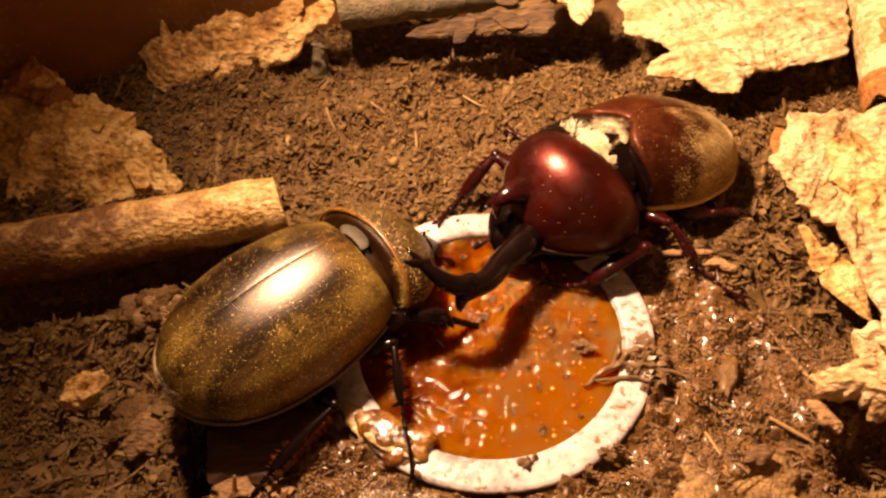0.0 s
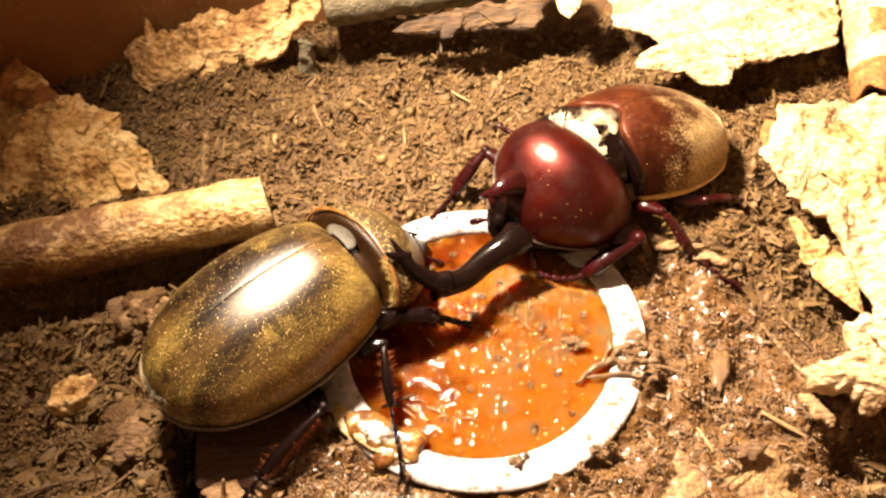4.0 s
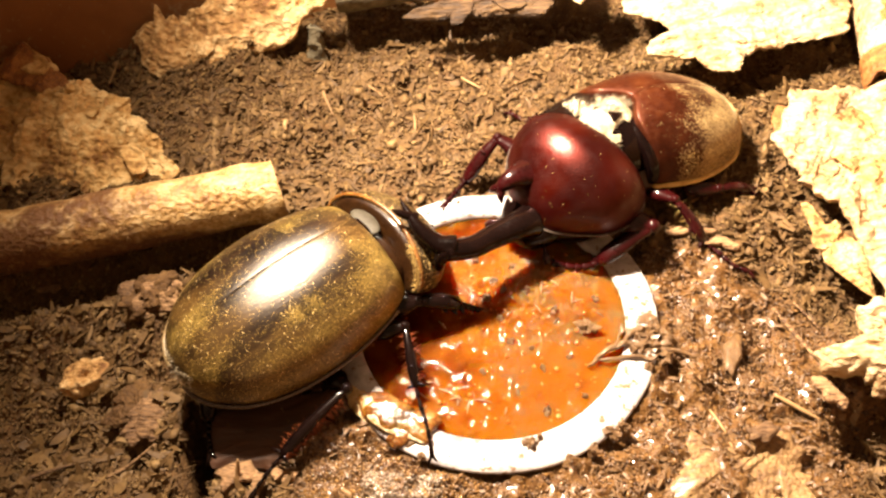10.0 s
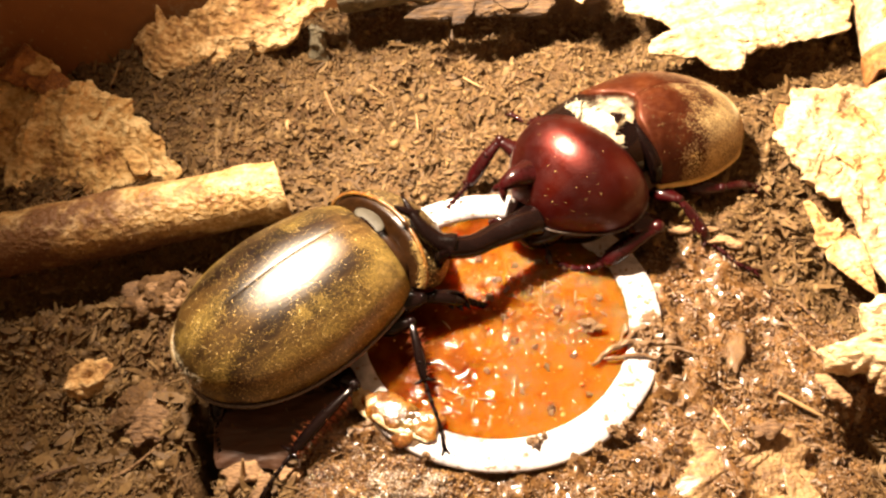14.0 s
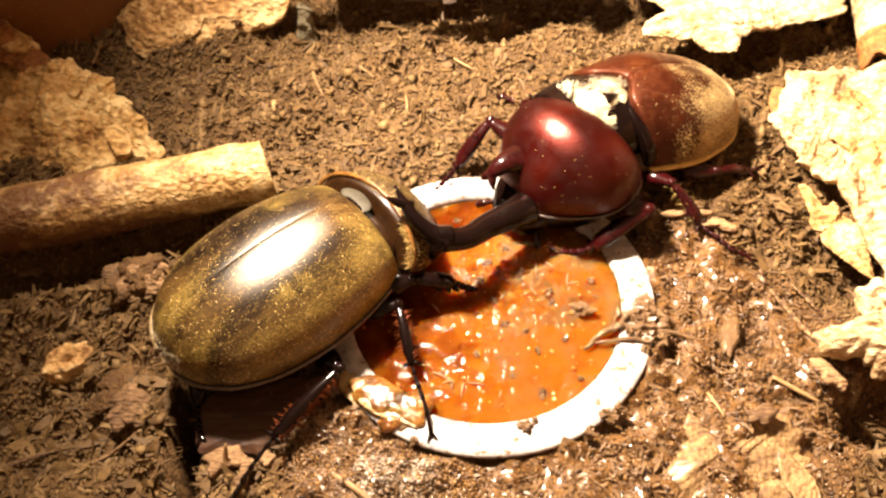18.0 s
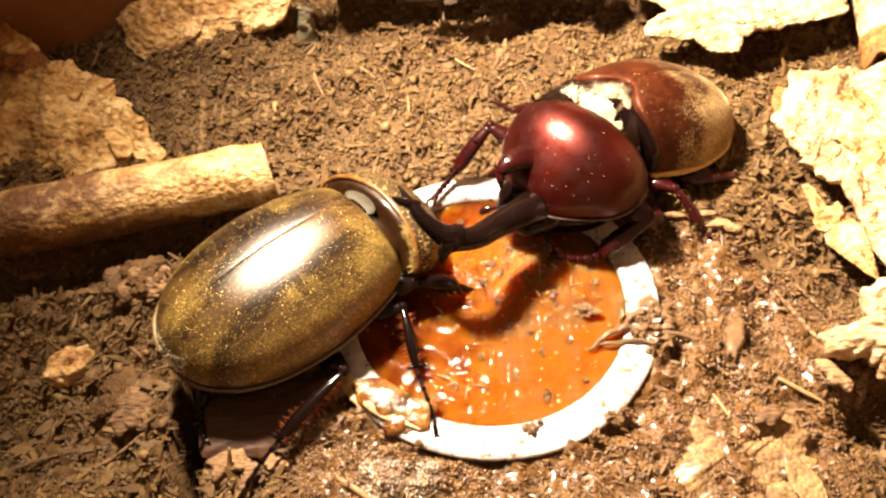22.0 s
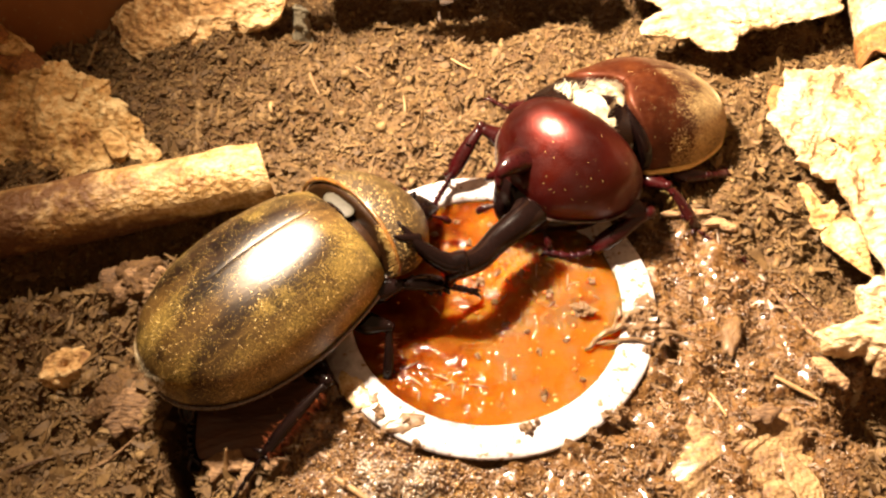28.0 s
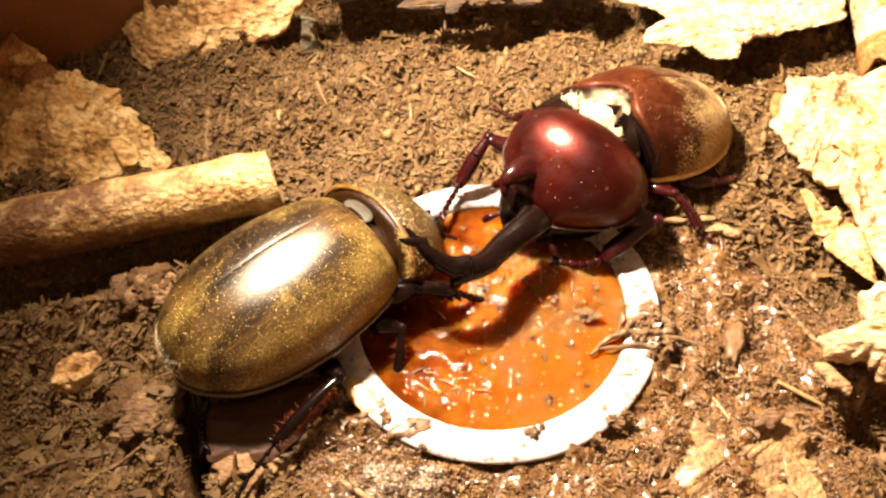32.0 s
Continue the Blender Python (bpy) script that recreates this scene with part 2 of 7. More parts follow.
def dusted(m, colour, size, amount, rough=0.6, band=0.06, gain=0.0, patchy=0.4):
    """Adds fine scattered specks of a second colour (dust, short hairs, painted shade) to a material."""
    nt = m.node_tree
    n, link = nt.nodes, nt.links.new
    bsdf = n["Principled BSDF"]
    old = bsdf.inputs["Base Color"].links[0].from_socket
    old_r = bsdf.inputs["Roughness"].links[0].from_socket
    mp = n.get("plain") or next(x for x in n if x.type == "MAPPING")
    sp = n.new("ShaderNodeTexNoise")
    sp.inputs["Scale"].default_value = 1 / size
    sp.inputs["Detail"].default_value = 3
    patch = n.new("ShaderNodeTexNoise")
    patch.inputs["Scale"].default_value = 1 / (size * 14)
    patch.inputs["Detail"].default_value = 2
    link(mp.outputs[0], sp.inputs["Vector"])
    link(mp.outputs[0], patch.inputs["Vector"])
    add = n.new("ShaderNodeMath")
    add.operation = "MULTIPLY_ADD"
    add.inputs[1].default_value = patchy
    link(patch.outputs[0], add.inputs[0])
    link(sp.outputs[0], add.inputs[2])
    mr = n.new("ShaderNodeMapRange")
    mr.inputs[1].default_value = 0.90 - amount
    mr.inputs[2].default_value = 0.90 - amount + band
    total = add.outputs[0]
    if gain:
        # "hairy": how thickly the short hair grows at each place of the shell; painted shade on the stick
        at = n.new("ShaderNodeAttribute")
        at.attribute_name = "hairy"
        ma = n.new("ShaderNodeMath")
        ma.operation = "MULTIPLY_ADD"
        ma.inputs[1].default_value = gain
        link(at.outputs["Fac"], ma.inputs[0])
        link(total, ma.inputs[2])
        total = ma.outputs[0]
    link(total, mr.inputs[0])
    mix = n.new("ShaderNodeMix")
    mix.data_type = "RGBA"
    link(mr.outputs[0], mix.inputs[0])
    link(old, mix.inputs[6])
    mix.inputs[7].default_value = (*colour, 1)
    link(mix.outputs[2], bsdf.inputs["Base Color"])
    mixr = n.new("ShaderNodeMix")
    link(mr.outputs[0], mixr.inputs[0])
    link(old_r, mixr.inputs[2])
    mixr.inputs[3].default_value = rough
    link(mixr.outputs[0], bsdf.inputs["Roughness"])
    if gain:
        # hair hides the gloss under it
        dull = n.new("ShaderNodeMapRange")
        dull.inputs[3].default_value, dull.inputs[4].default_value = bsdf.inputs["Coat Weight"].default_value, 0.15 * bsdf.inputs["Coat Weight"].default_value
        link(mr.outputs[0], dull.inputs[0])
        link(dull.outputs[0], bsdf.inputs["Coat Weight"])
    return m


def satin(m, weight, rough, colour=(1.0, 1.0, 1.0)):
    """Adds the broad, clearly bounded gloss of waxy chitin."""
    nt = m.node_tree
    n, link = nt.nodes, nt.links.new
    bsdf, out = n["Principled BSDF"], n["Material Output"]
    gl = n.new("ShaderNodeBsdfAnisotropic")
    gl.distribution = "BECKMANN"
    gl.inputs["Color"].default_value = (*colour, 1)
    gl.inputs["Roughness"].default_value = rough
    if bsdf.inputs["Normal"].links:
        link(bsdf.inputs["Normal"].links[0].from_socket, gl.inputs["Normal"])
    mix = n.new("ShaderNodeMixShader")
    mix.inputs[0].default_value = weight
    link(out.inputs["Surface"].links[0].from_socket, mix.inputs[1])
    link(gl.outputs[0], mix.inputs[2])
    link(mix.outputs[0], out.inputs["Surface"])
    return m


def glints(m, colour, cell, radius, base, gain=0.0, rough=0.35):
    """Adds single small dots (scales, dust grains); base + gain * hairy is the share of cells that carry one."""
    nt = m.node_tree
    n, link = nt.nodes, nt.links.new
    bsdf = n["Principled BSDF"]
    old = bsdf.inputs["Base Color"].links[0].from_socket
    old_r = bsdf.inputs["Roughness"].links[0].from_socket
    mp = n.get("plain") or next(x for x in n if x.type == "MAPPING")
    wob = n.new("ShaderNodeTexNoise")
    wob.inputs["Scale"].default_value = 1 / cell
    link(mp.outputs[0], wob.inputs["Vector"])
    shift = n.new("ShaderNodeVectorMath")
    shift.operation = "MULTIPLY_ADD"
    shift.inputs[1].default_value = (cell, cell, cell)
    link(wob.outputs["Color"], shift.inputs[0])
    link(mp.outputs[0], shift.inputs[2])
    vo = n.new("ShaderNodeTexVoronoi")
    vo.inputs["Scale"].default_value = 1 / cell
    link(shift.outputs[0], vo.inputs["Vector"])
    dot = n.new("ShaderNodeMapRange")
    dot.inputs[1].default_value, dot.inputs[2].default_value = radius * 1.3, radius * 0.7
    link(vo.outputs["Distance"], dot.inputs[0])
    sep = n.new("ShaderNodeSeparateColor")
    link(vo.outputs["Color"], sep.inputs[0])
    share = n.new("ShaderNodeMath")
    share.operation = "MULTIPLY_ADD"
    share.inputs[1].default_value, share.inputs[2].default_value = gain, base
    at = n.new("ShaderNodeAttribute")
    at.attribute_name = "hairy"
    link(at.outputs["Fac"], share.inputs[0])
    on = n.new("ShaderNodeMath")
    on.operation = "LESS_THAN"
    link(sep.outputs[0], on.inputs[0])
    link(share.outputs[0], on.inputs[1])
    both = n.new("ShaderNodeMath")
    both.operation = "MULTIPLY"
    link(dot.outputs[0], both.inputs[0])
    link(on.outputs[0], both.inputs[1])
    mix = n.new("ShaderNodeMix")
    mix.data_type = "RGBA"
    link(both.outputs[0], mix.inputs[0])
    link(old, mix.inputs[6])
    mix.inputs[7].default_value = (*colour, 1)
    link(mix.outputs[2], bsdf.inputs["Base Color"])
    mixr = n.new("ShaderNodeMix")
    link(both.outputs[0], mixr.inputs[0])
    link(old_r, mixr.inputs[2])
    mixr.inputs[3].default_value = rough
    link(mixr.outputs[0], bsdf.inputs["Roughness"])
    return m


# darker than the crumbs on it: shade in the gaps is in its colour
SOIL = material("soil", [(0.030, 0.0137, 0.0045), (0.088, 0.0455, 0.0150), (0.175, 0.099, 0.034)], 2.2, 0.75, 0.4, 0.4, fine=0.9, specular=0.3)
CRUMBS = material("soil_crumb", [(0.054, 0.029, 0.0096), (0.128, 0.0745, 0.026), (0.235, 0.151, 0.058)], 1.4, 0.7, 0.25, 0.28, fine=0.9, island=0.14, specular=0.35, coat=0.06, coat_rough=0.2)
WET = material("wet_soil", [(0.026, 0.0105, 0.0030), (0.078, 0.036, 0.0100), (0.17, 0.088, 0.026)], 1.2, 0.38, 0.10, 0.25, fine=0.8, island=0.2, coat=0.8, coat_rough=0.16, coat_ior=1.45, specular=0.3)
GRAINS = material("wet_grains", [(0.050, 0.0215, 0.0065), (0.125, 0.062, 0.018), (0.25, 0.14, 0.045)], 1.0, 0.34, 0.0, fine=0.8, island=0.25, coat=1.0, coat_rough=0.14, coat_ior=1.6, specular=0.3)
MOIST = material("moist_soil", [(0.044, 0.0205, 0.0065), (0.120, 0.063, 0.020), (0.22, 0.126, 0.043)], 0.8, 0.5, 0.25, 0.2, fine=0.9, coat=0.4, coat_rough=0.3)
WET_FILM = material("wet_mud", [(0.040, 0.016, 0.0045), (0.105, 0.050, 0.0140), (0.22, 0.12, 0.037)], 1.3, 0.38, 0.16, 0.32, fine=0.9, coat=1.0, coat_rough=0.12, coat_ior=1.5, specular=0.3)
FIBRE = material("plant_fibre", [(0.052, 0.028, 0.0092), (0.118, 0.068, 0.0235), (0.22, 0.142, 0.055)], 2.0, 0.7, 0.05, 0.3, island=0.13, spread_to=(0.3, 0.82), specular=0.3)
STRAW = material("straw", [(0.17, 0.095, 0.036), (0.33, 0.21, 0.09)], 1.5, 0.6, 0.05, 0.3, per_object=0.15)
CHIP = material("wood_chip", [(0.075, 0.038, 0.015), (0.17, 0.095, 0.04), (0.30, 0.18, 0.085)], 1.6, 0.78, 0.5, 0.35, fine=1.0, stretch=(0.35, 1, 1), per_object=0.12, spread_to=(0.36, 0.64))
dusted(CHIP, (0.07, 0.034, 0.013), 0.5, 0.12, 0.8, 0.08)
ROTTEN = material("rotten_wood", [(0.09, 0.043, 0.014), (0.20, 0.116, 0.042), (0.31, 0.205, 0.085)], 3.4, 0.65, 0.4, 0.4, fine=1.0, spread_to=(0.38, 0.64), coat=0.3, coat_rough=0.3)
dusted(ROTTEN, (0.10, 0.047, 0.017), 0.9, 0.12, 0.5, 0.14)
BARK = material("bark_inner", [(0.15, 0.062, 0.016), (0.41, 0.235, 0.080), (0.66, 0.48, 0.24)], 5.0, 0.8, 1.9, 1.3, fine=0.7, stretch=(0.7, 1, 1), spread_to=(0.37, 0.60))
dusted(BARK, (0.10, 0.052, 0.020), 2.0, 0.09, 0.85, 0.10, patchy=0.25)
# lighter BARK: lamp light missing on the leaning slab is put into its colour
BARK_GOLD = material("bark_gold", [(0.19, 0.082, 0.019), (0.46, 0.28, 0.092), (0.66, 0.49, 0.235)], 5.0, 0.75, 1.9, 1.3, fine=0.7, stretch=(0.7, 1, 1), spread_to=(0.36, 0.60))
BARK_PALE = material("bark_pale", [(0.20, 0.100, 0.034), (0.41, 0.275, 0.130), (0.59, 0.47, 0.29)], 5.0, 0.72, 1.1, 0.7, fine=0.8, stretch=(0.5, 1, 1), spread_to=(0.34, 0.56))
dusted(BARK_PALE, (0.20, 0.095, 0.028), 1.3, 0.06, 0.8, 0.14)
BARK_DARK = material("bark_dark", [(0.020, 0.010, 0.004), (0.062, 0.033, 0.012), (0.14, 0.082, 0.033)], 2.5, 0.78, 1.0, 0.6, fine=0.9, stretch=(0.16, 1, 1), spread_to=(0.38, 0.62))
STICK = material("stick_bark", [(0.19, 0.088, 0.026), (0.44, 0.275, 0.10), (0.66, 0.50, 0.27)], 3.4, 0.42, 0.55, 0.7, fine=0.8, stretch=(0.8, 1, 1), spread_to=(0.36, 0.64))
# dark brown for soil and for shade painted towards one end and underneath
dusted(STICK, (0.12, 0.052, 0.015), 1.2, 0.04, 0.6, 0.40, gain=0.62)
dusted(STICK, (0.12, 0.056, 0.018), 0.8, 0.02, 0.5, 0.10, patchy=0.4)
# dark colour of the plate that paints the shade under the beetle
PLATE_SHADE = material("plate_shade", [(0.020, 0.007, 0.003), (0.045, 0.017, 0.006), (0.075, 0.032, 0.012)], 4.0, 0.6, 0.15, 0.6, stretch=(0.3, 1, 1))
BARK_GREY = material("bark_grey", [(0.06, 0.052, 0.03), (0.15, 0.13, 0.08), (0.26, 0.23, 0.15)], 1.8, 0.8, 0.4, 0.5)
BARK_ORANGE = material("bark_orange", [(0.10, 0.030, 0.006), (0.26, 0.105, 0.024), (0.40, 0.20, 0.06)], 2.2, 0.6, 0.5, 0.5, fine=0.8, spread_to=(0.36, 0.64))
# darkened: the shade on the sawn ends is put into this colour
CUT = material("cut_wood", [(0.05, 0.028, 0.013), (0.13, 0.078, 0.038)], 1.5, 0.8, 0.3, 0.4)
PLASTIC = material("cup_plastic", [(0.20, 0.195, 0.21), (0.40, 0.39, 0.40), (0.54, 0.53, 0.53)], 7.0, 0.3, 0.08, 1.2, fine=0.4, sss=0.3, sss_radius=(1, 0.9, 0.9), sss_scale=0.001, spread_to=(0.36, 0.60))
dusted(PLASTIC, (0.17, 0.095, 0.042), 0.8, 0.09, 0.5, 0.10, patchy=0.45)
JELLY = material("jelly", [(0.050, 0.0065, 0.0009), (0.088, 0.015, 0.0014), (0.125, 0.030, 0.003)], 7.0, 0.06, 0.03, 0.45, fine=0.2, coat=0.0, specular=0.075, sss=1.0,
                 sss_radius=(1.0, 0.26, 0.03), sss_scale=0.009, rough_var=0.03, spread_to=(0.36, 0.62))
dusted(JELLY, (0.19, 0.060, 0.0050), 2.2, 0.20, 0.08, 0.48, gain=1.2, patchy=0.12)
dusted(JELLY, (0.140, 0.074, 0.028), 1.8, -0.22, 0.12, 0.45, gain=1.0, patchy=0.14)
dusted(JELLY, (0.04, 0.012, 0.004), 0.30, -0.06, 0.3, 0.03)
BUBBLE = material("jelly_bubble", [(0.30, 0.07, 0.008), (0.45, 0.18, 0.05)], 2.0, 0.10, 0.0, coat=1.0, coat_rough=0.06, sss=0.4, sss_radius=(1, 0.3, 0.05), sss_scale=0.001, per_object=0.2)
JELLY_PALE = material("jelly_residue", [(0.05, 0.015, 0.0025), (0.15, 0.062, 0.011), (0.29, 0.155, 0.042)], 2.2, 0.14, 0.2, 0.6, fine=0.6, coat=0.6, coat_rough=0.10, sss=0.7,
                      sss_radius=(1, 0.4, 0.12), sss_scale=0.003, rough_var=0.08, spread_to=(0.38, 0.66))
CREAM = material("jelly_cream", [(0.20, 0.11, 0.035), (0.46, 0.33, 0.16), (0.62, 0.52, 0.34)], 1.6, 0.35, 0.25, 0.5, coat=0.3, coat_rough=0.2, sss=0.4, sss_radius=(1, 0.7, 0.4), sss_scale=0.002, spread_to=(0.36, 0.62))
# pale base colour stands in for the glare on wet soil
GLARE = material("pale_glare", [(0.12, 0.082, 0.05), (0.30, 0.245, 0.18)], 0.8, 0.2, 0.0, coat=1.0, coat_rough=0.2, coat_ior=2.0, rough_var=0.08)
WALL = material("container_plastic", [(0.14, 0.054, 0.015), (0.22, 0.092, 0.027)], 12.0, 0.45, 0.05, 2.0)
dusted(WALL, (0.22, 0.13, 0.06), 0.7, 0.10, 0.7)
SHELL_F = material("female_elytra", [(0.0040, 0.0021, 0.0014), (0.016, 0.0082, 0.0032), (0.056, 0.031, 0.0085)], 5.0, 0.5, 0.02, 0.3, fine=0.35, coat=0.10, coat_rough=0.16, specular=0.10, spread_to=(0.40, 0.60), stretch=(0.28, 1, 1), yaw=44, detail=3.0)
dusted(SHELL_F, (0.185, 0.128, 0.031), 0.13, 0.07, 0.5, 0.22, gain=0.36, patchy=0.30)
glints(SHELL_F, (0.36, 0.24, 0.065), 0.17, 0.28, 0.22, 0.5)
glints(SHELL_F, (0.95, 0.74, 0.34), 0.26, 0.20, 0.10, 0.25)
dusted(SHELL_F, (0.34, 0.235, 0.065), 0.22, -0.02, 0.4, 0.06, gain=0.12, patchy=0.35)
satin(SHELL_F, 0.055, 0.38, (1.0, 0.95, 0.86))
PRON_F = material("female_pronotum", [(0.013, 0.007, 0.0025), (0.050, 0.030, 0.0095)], 1.0, 0.4, 0.22, 0.25, fine=0.9, coat=0.12, coat_rough=0.2, specular=0.2)
glints(PRON_F, (0.32, 0.21, 0.065), 0.20, 0.32, 0.5)
glints(PRON_F, (0.80, 0.60, 0.25), 0.30, 0.26, 0.34)
SHELL_M = material("male_elytra", [(0.008, 0.0018, 0.0007), (0.025, 0.0052, 0.0016), (0.052, 0.014, 0.0035)], 4.0, 0.45, 0.03, 0.4, coat=0.05, coat_rough=0.18, specular=0.1, sheen=0.35)
dusted(SHELL_M, (0.40, 0.30, 0.135), 0.30, -0.16, 0.5, 0.50, gain=0.66, patchy=0.42)
glints(SHELL_M, (0.60, 0.46, 0.20), 0.24, 0.17, 0.05, 0.2)
satin(SHELL_M, 0.022, 0.55, (0.8, 0.20, 0.06))
PRON_M = material("male_pronotum", [(0.007, 0.0005, 0.0003), (0.017, 0.0009, 0.0004), (0.034, 0.0026, 0.0007)], 9.0, 0.45, 0.03, 0.22, coat=0.10, coat_rough=0.12, coat_ior=1.5, specular=0.1, fine=0.15, detail=2.0)
glints(PRON_M, (0.60, 0.42, 0.17), 0.40, 0.12, 0.13)
satin(PRON_M, 0.028, 0.45, (0.9, 0.06, 0.015))
satin(PRON_M, 0.012, 0.27, (1.0, 0.95, 0.90))
BLACK = material("black_chitin", [(0.0020, 0.0010, 0.0009), (0.0055, 0.0022, 0.0019)], 2.0, 0.30, 0.015, 0.5, coat=0.42, coat_rough=0.07, specular=0.02)
RED_LEG = material("red_chitin", [(0.005, 0.0009, 0.0009), (0.026, 0.0018, 0.0024)], 2.5, 0.36, 0.02, 0.5, coat=0.65, coat_rough=0.09, specular=0.05)
# pale colour that paints rim light on the far margin
LIT_RIM = material("lit_margin", [(0.13, 0.085, 0.032), (0.30, 0.22, 0.11)], 1.0, 0.35, 0.03, 0.3, coat=0.5)
DARK_RIM = material("dark_margin", [(0.030, 0.018, 0.014), (0.070, 0.050, 0.040)], 1.0, 0.3, 0.03, 0.3, coat=0.8)
UNDER = material("belly", [(0.015, 0.007, 0.003), (0.045, 0.02, 0.008)], 2.0, 0.45, 0.1, 0.4)
AMBER = material("neck_membrane", [(0.007, 0.0026, 0.0008), (0.026, 0.0100, 0.0022)], 1.2, 0.4, 0.05, 0.3, coat=0.15, specular=0.15)
COLLAR = material("amber_rim", [(0.06, 0.024, 0.005), (0.24, 0.11, 0.022)], 1.5, 0.3, 0.05, 0.3, coat=0.6, sss=0.3, sss_radius=(1, 0.5, 0.1), sss_scale=0.0005)
PALE_NECK = material("pale_membrane", [(0.034, 0.030, 0.021), (0.066, 0.061, 0.045)], 1.2, 0.5, 0.05, 0.3, specular=0.15)
GOLD_HAIR = material("gold_hair", [(0.36, 0.22, 0.05), (0.60, 0.44, 0.16)], 0.6, 0.5, 0.0, island=0.2)
CREAM_HAIR = material("cream_hair", [(0.50, 0.43, 0.27), (0.80, 0.74, 0.56)], 0.6, 0.5, 0.08, 0.2, island=0.2)
CREAM_FUR = material("cream_fur", [(0.26, 0.20, 0.10), (0.52, 0.45, 0.28), (0.66, 0.60, 0.44)], 0.9, 0.5, 0.25, 0.16, fine=0.9, stretch=(0.3, 1, 1), yaw=206, spread_to=(0.36, 0.6), coat=0.25, coat_rough=0.3)
RED_HAIR = material("red_hair", [(0.16, 0.03, 0.008), (0.32, 0.08, 0.02)], 0.6, 0.5, 0.0, island=0.2)


# ---- setting: soil, cup hole, container walls ----
def build_ground():
    """One sheet of soil, fine near the cup, coarse outside."""
    def axis(lo, a, b, hi, step):
        inner = np.arange(a, b + 1e-6, step)
        left = a - np.cumsum(np.geomspace(step, 6, 16))
        right = b + np.cumsum(np.geomspace(step, 6, 16))
        return np.concatenate([left[left > lo][::-1], inner, right[right < hi]])
    xs = axis(-150, -92, 72, 150, 0.55)
    ys = axis(-110, -36, 74, 120, 0.55)
    X, Y = np.meshgrid(xs, ys)
    Z = ground_height(X, Y)
    r = np.hypot(X, Y)
    Z = np.where(r < 18.6, -20.5, Z)
    nx, ny = len(xs), len(ys)
    v = np.stack([X.ravel(), Y.ravel(), Z.ravel()], 1)
    idx = np.arange(nx * ny).reshape(ny, nx)
    f = np.stack([idx[:-1, :-1], idx[:-1, 1:], idx[1:, 1:], idx[1:, :-1]], -1).reshape(-1, 4)
    return thing("ground", (v, f.tolist()), SOIL, "dark brown moist crumbly soil with plant fibres", "soil", kind="structure")


build_ground()

CORNERS = [(-50, 64), (100, 94), (125, -100), (-110, -110), (-105, 32)]


def wall(name, p, q, label):
    """A smooth plastic wall from p to q, 2 mm thick outwards."""
    p, q = np.array(p, float), np.array(q, float)
    d = (q - p) / np.linalg.norm(q - p)
    out = np.array((-d[1], d[0])) * 2
    v = [(*c, z) for z in (-14, 70) for c in (p, q, q + out, p + out)]
    f = [(3, 2, 1, 0), (4, 5, 6, 7), (0, 1, 5, 4), (1, 2, 6, 5), (2, 3, 7, 6), (3, 0, 4, 7)]
    return thing(name, (v, f), WALL, label, "container wall", kind="structure", smooth=False)


for wall_name, i in (("wall_north", 0), ("wall_east", 1), ("wall_south", 2), ("wall_west", 3), ("wall_northwest", 4)):
    wall(wall_name, CORNERS[i], CORNERS[(i + 1) % 5], "dark brown smooth plastic wall of the container")


def scatter_bits(name, count, region, size, mat, label, wet=False, level=None):
    """Thousands of small uneven soil crumbs in one mesh."""
    base = np.array([(1, 0, 0), (-1, 0, 0), (0, 1, 0), (0, -1, 0), (0, 0, 1), (0, 0, -1)], float)
    tri = np.array([(0, 2, 4), (2, 1, 4), (1, 3, 4), (3, 0, 4), (2, 0, 5), (1, 2, 5), (3, 1, 5), (0, 3, 5)])
    x = rng.uniform(region[0], region[1], count)
    y = rng.uniform(region[2], region[3], count)
    keep = (np.hypot(x, y) > 20.3) & ((wetness(x, y) > 0) == wet)
    x, y = x[keep], y[keep]
    n = len(x)
    s = size[0] + (size[1] - size[0]) * rng.random(n) ** 3
    z = (level or ground_height)(x, y) + 0.25 * s
    q = base[None] * (s[:, None, None] * rng.uniform(0.55, 1.25, (n, 6, 1))) * rng.uniform(0.35, 1.3, (n, 1, 3))
    q += rng.normal(0, 0.15, (n, 6, 3)) * s[:, None, None]
    a, b = rng.uniform(0, 2 * np.pi, n), rng.uniform(-1, 1, n)
    ca, sa, cb, sb = np.cos(a), np.sin(a), np.cos(b), np.sin(b)
    rz = np.zeros((n, 3, 3))
    rz[:, 0, 0], rz[:, 0, 1], rz[:, 1, 0], rz[:, 1, 1], rz[:, 2, 2] = ca, -sa, sa, ca, 1
    rx = np.zeros((n, 3, 3))
    rx[:, 0, 0], rx[:, 1, 1], rx[:, 1, 2], rx[:, 2, 1], rx[:, 2, 2] = 1, cb, -sb, sb, cb
    q = np.einsum("nij,nkj->nki", rz @ rx, q) + np.stack([x, y, z], 1)[:, None]
    f = (tri[None] + 6 * np.arange(n)[:, None, None]).reshape(-1, 3)
    return thing(name, (q.reshape(-1, 3), f.tolist()), mat, label, "soil crumbs", kind="stuff", smooth=True)


scatter_bits("soil_crumbs", 110000, (-92, 70, -34, 72), (0.10, 0.52), CRUMBS, "loose dark brown crumbs of soil")
scatter_bits("soil_lumps", 9000, (-92, 70, -34, 72), (0.35, 1.15), CRUMBS, "larger loose lumps of brown soil")
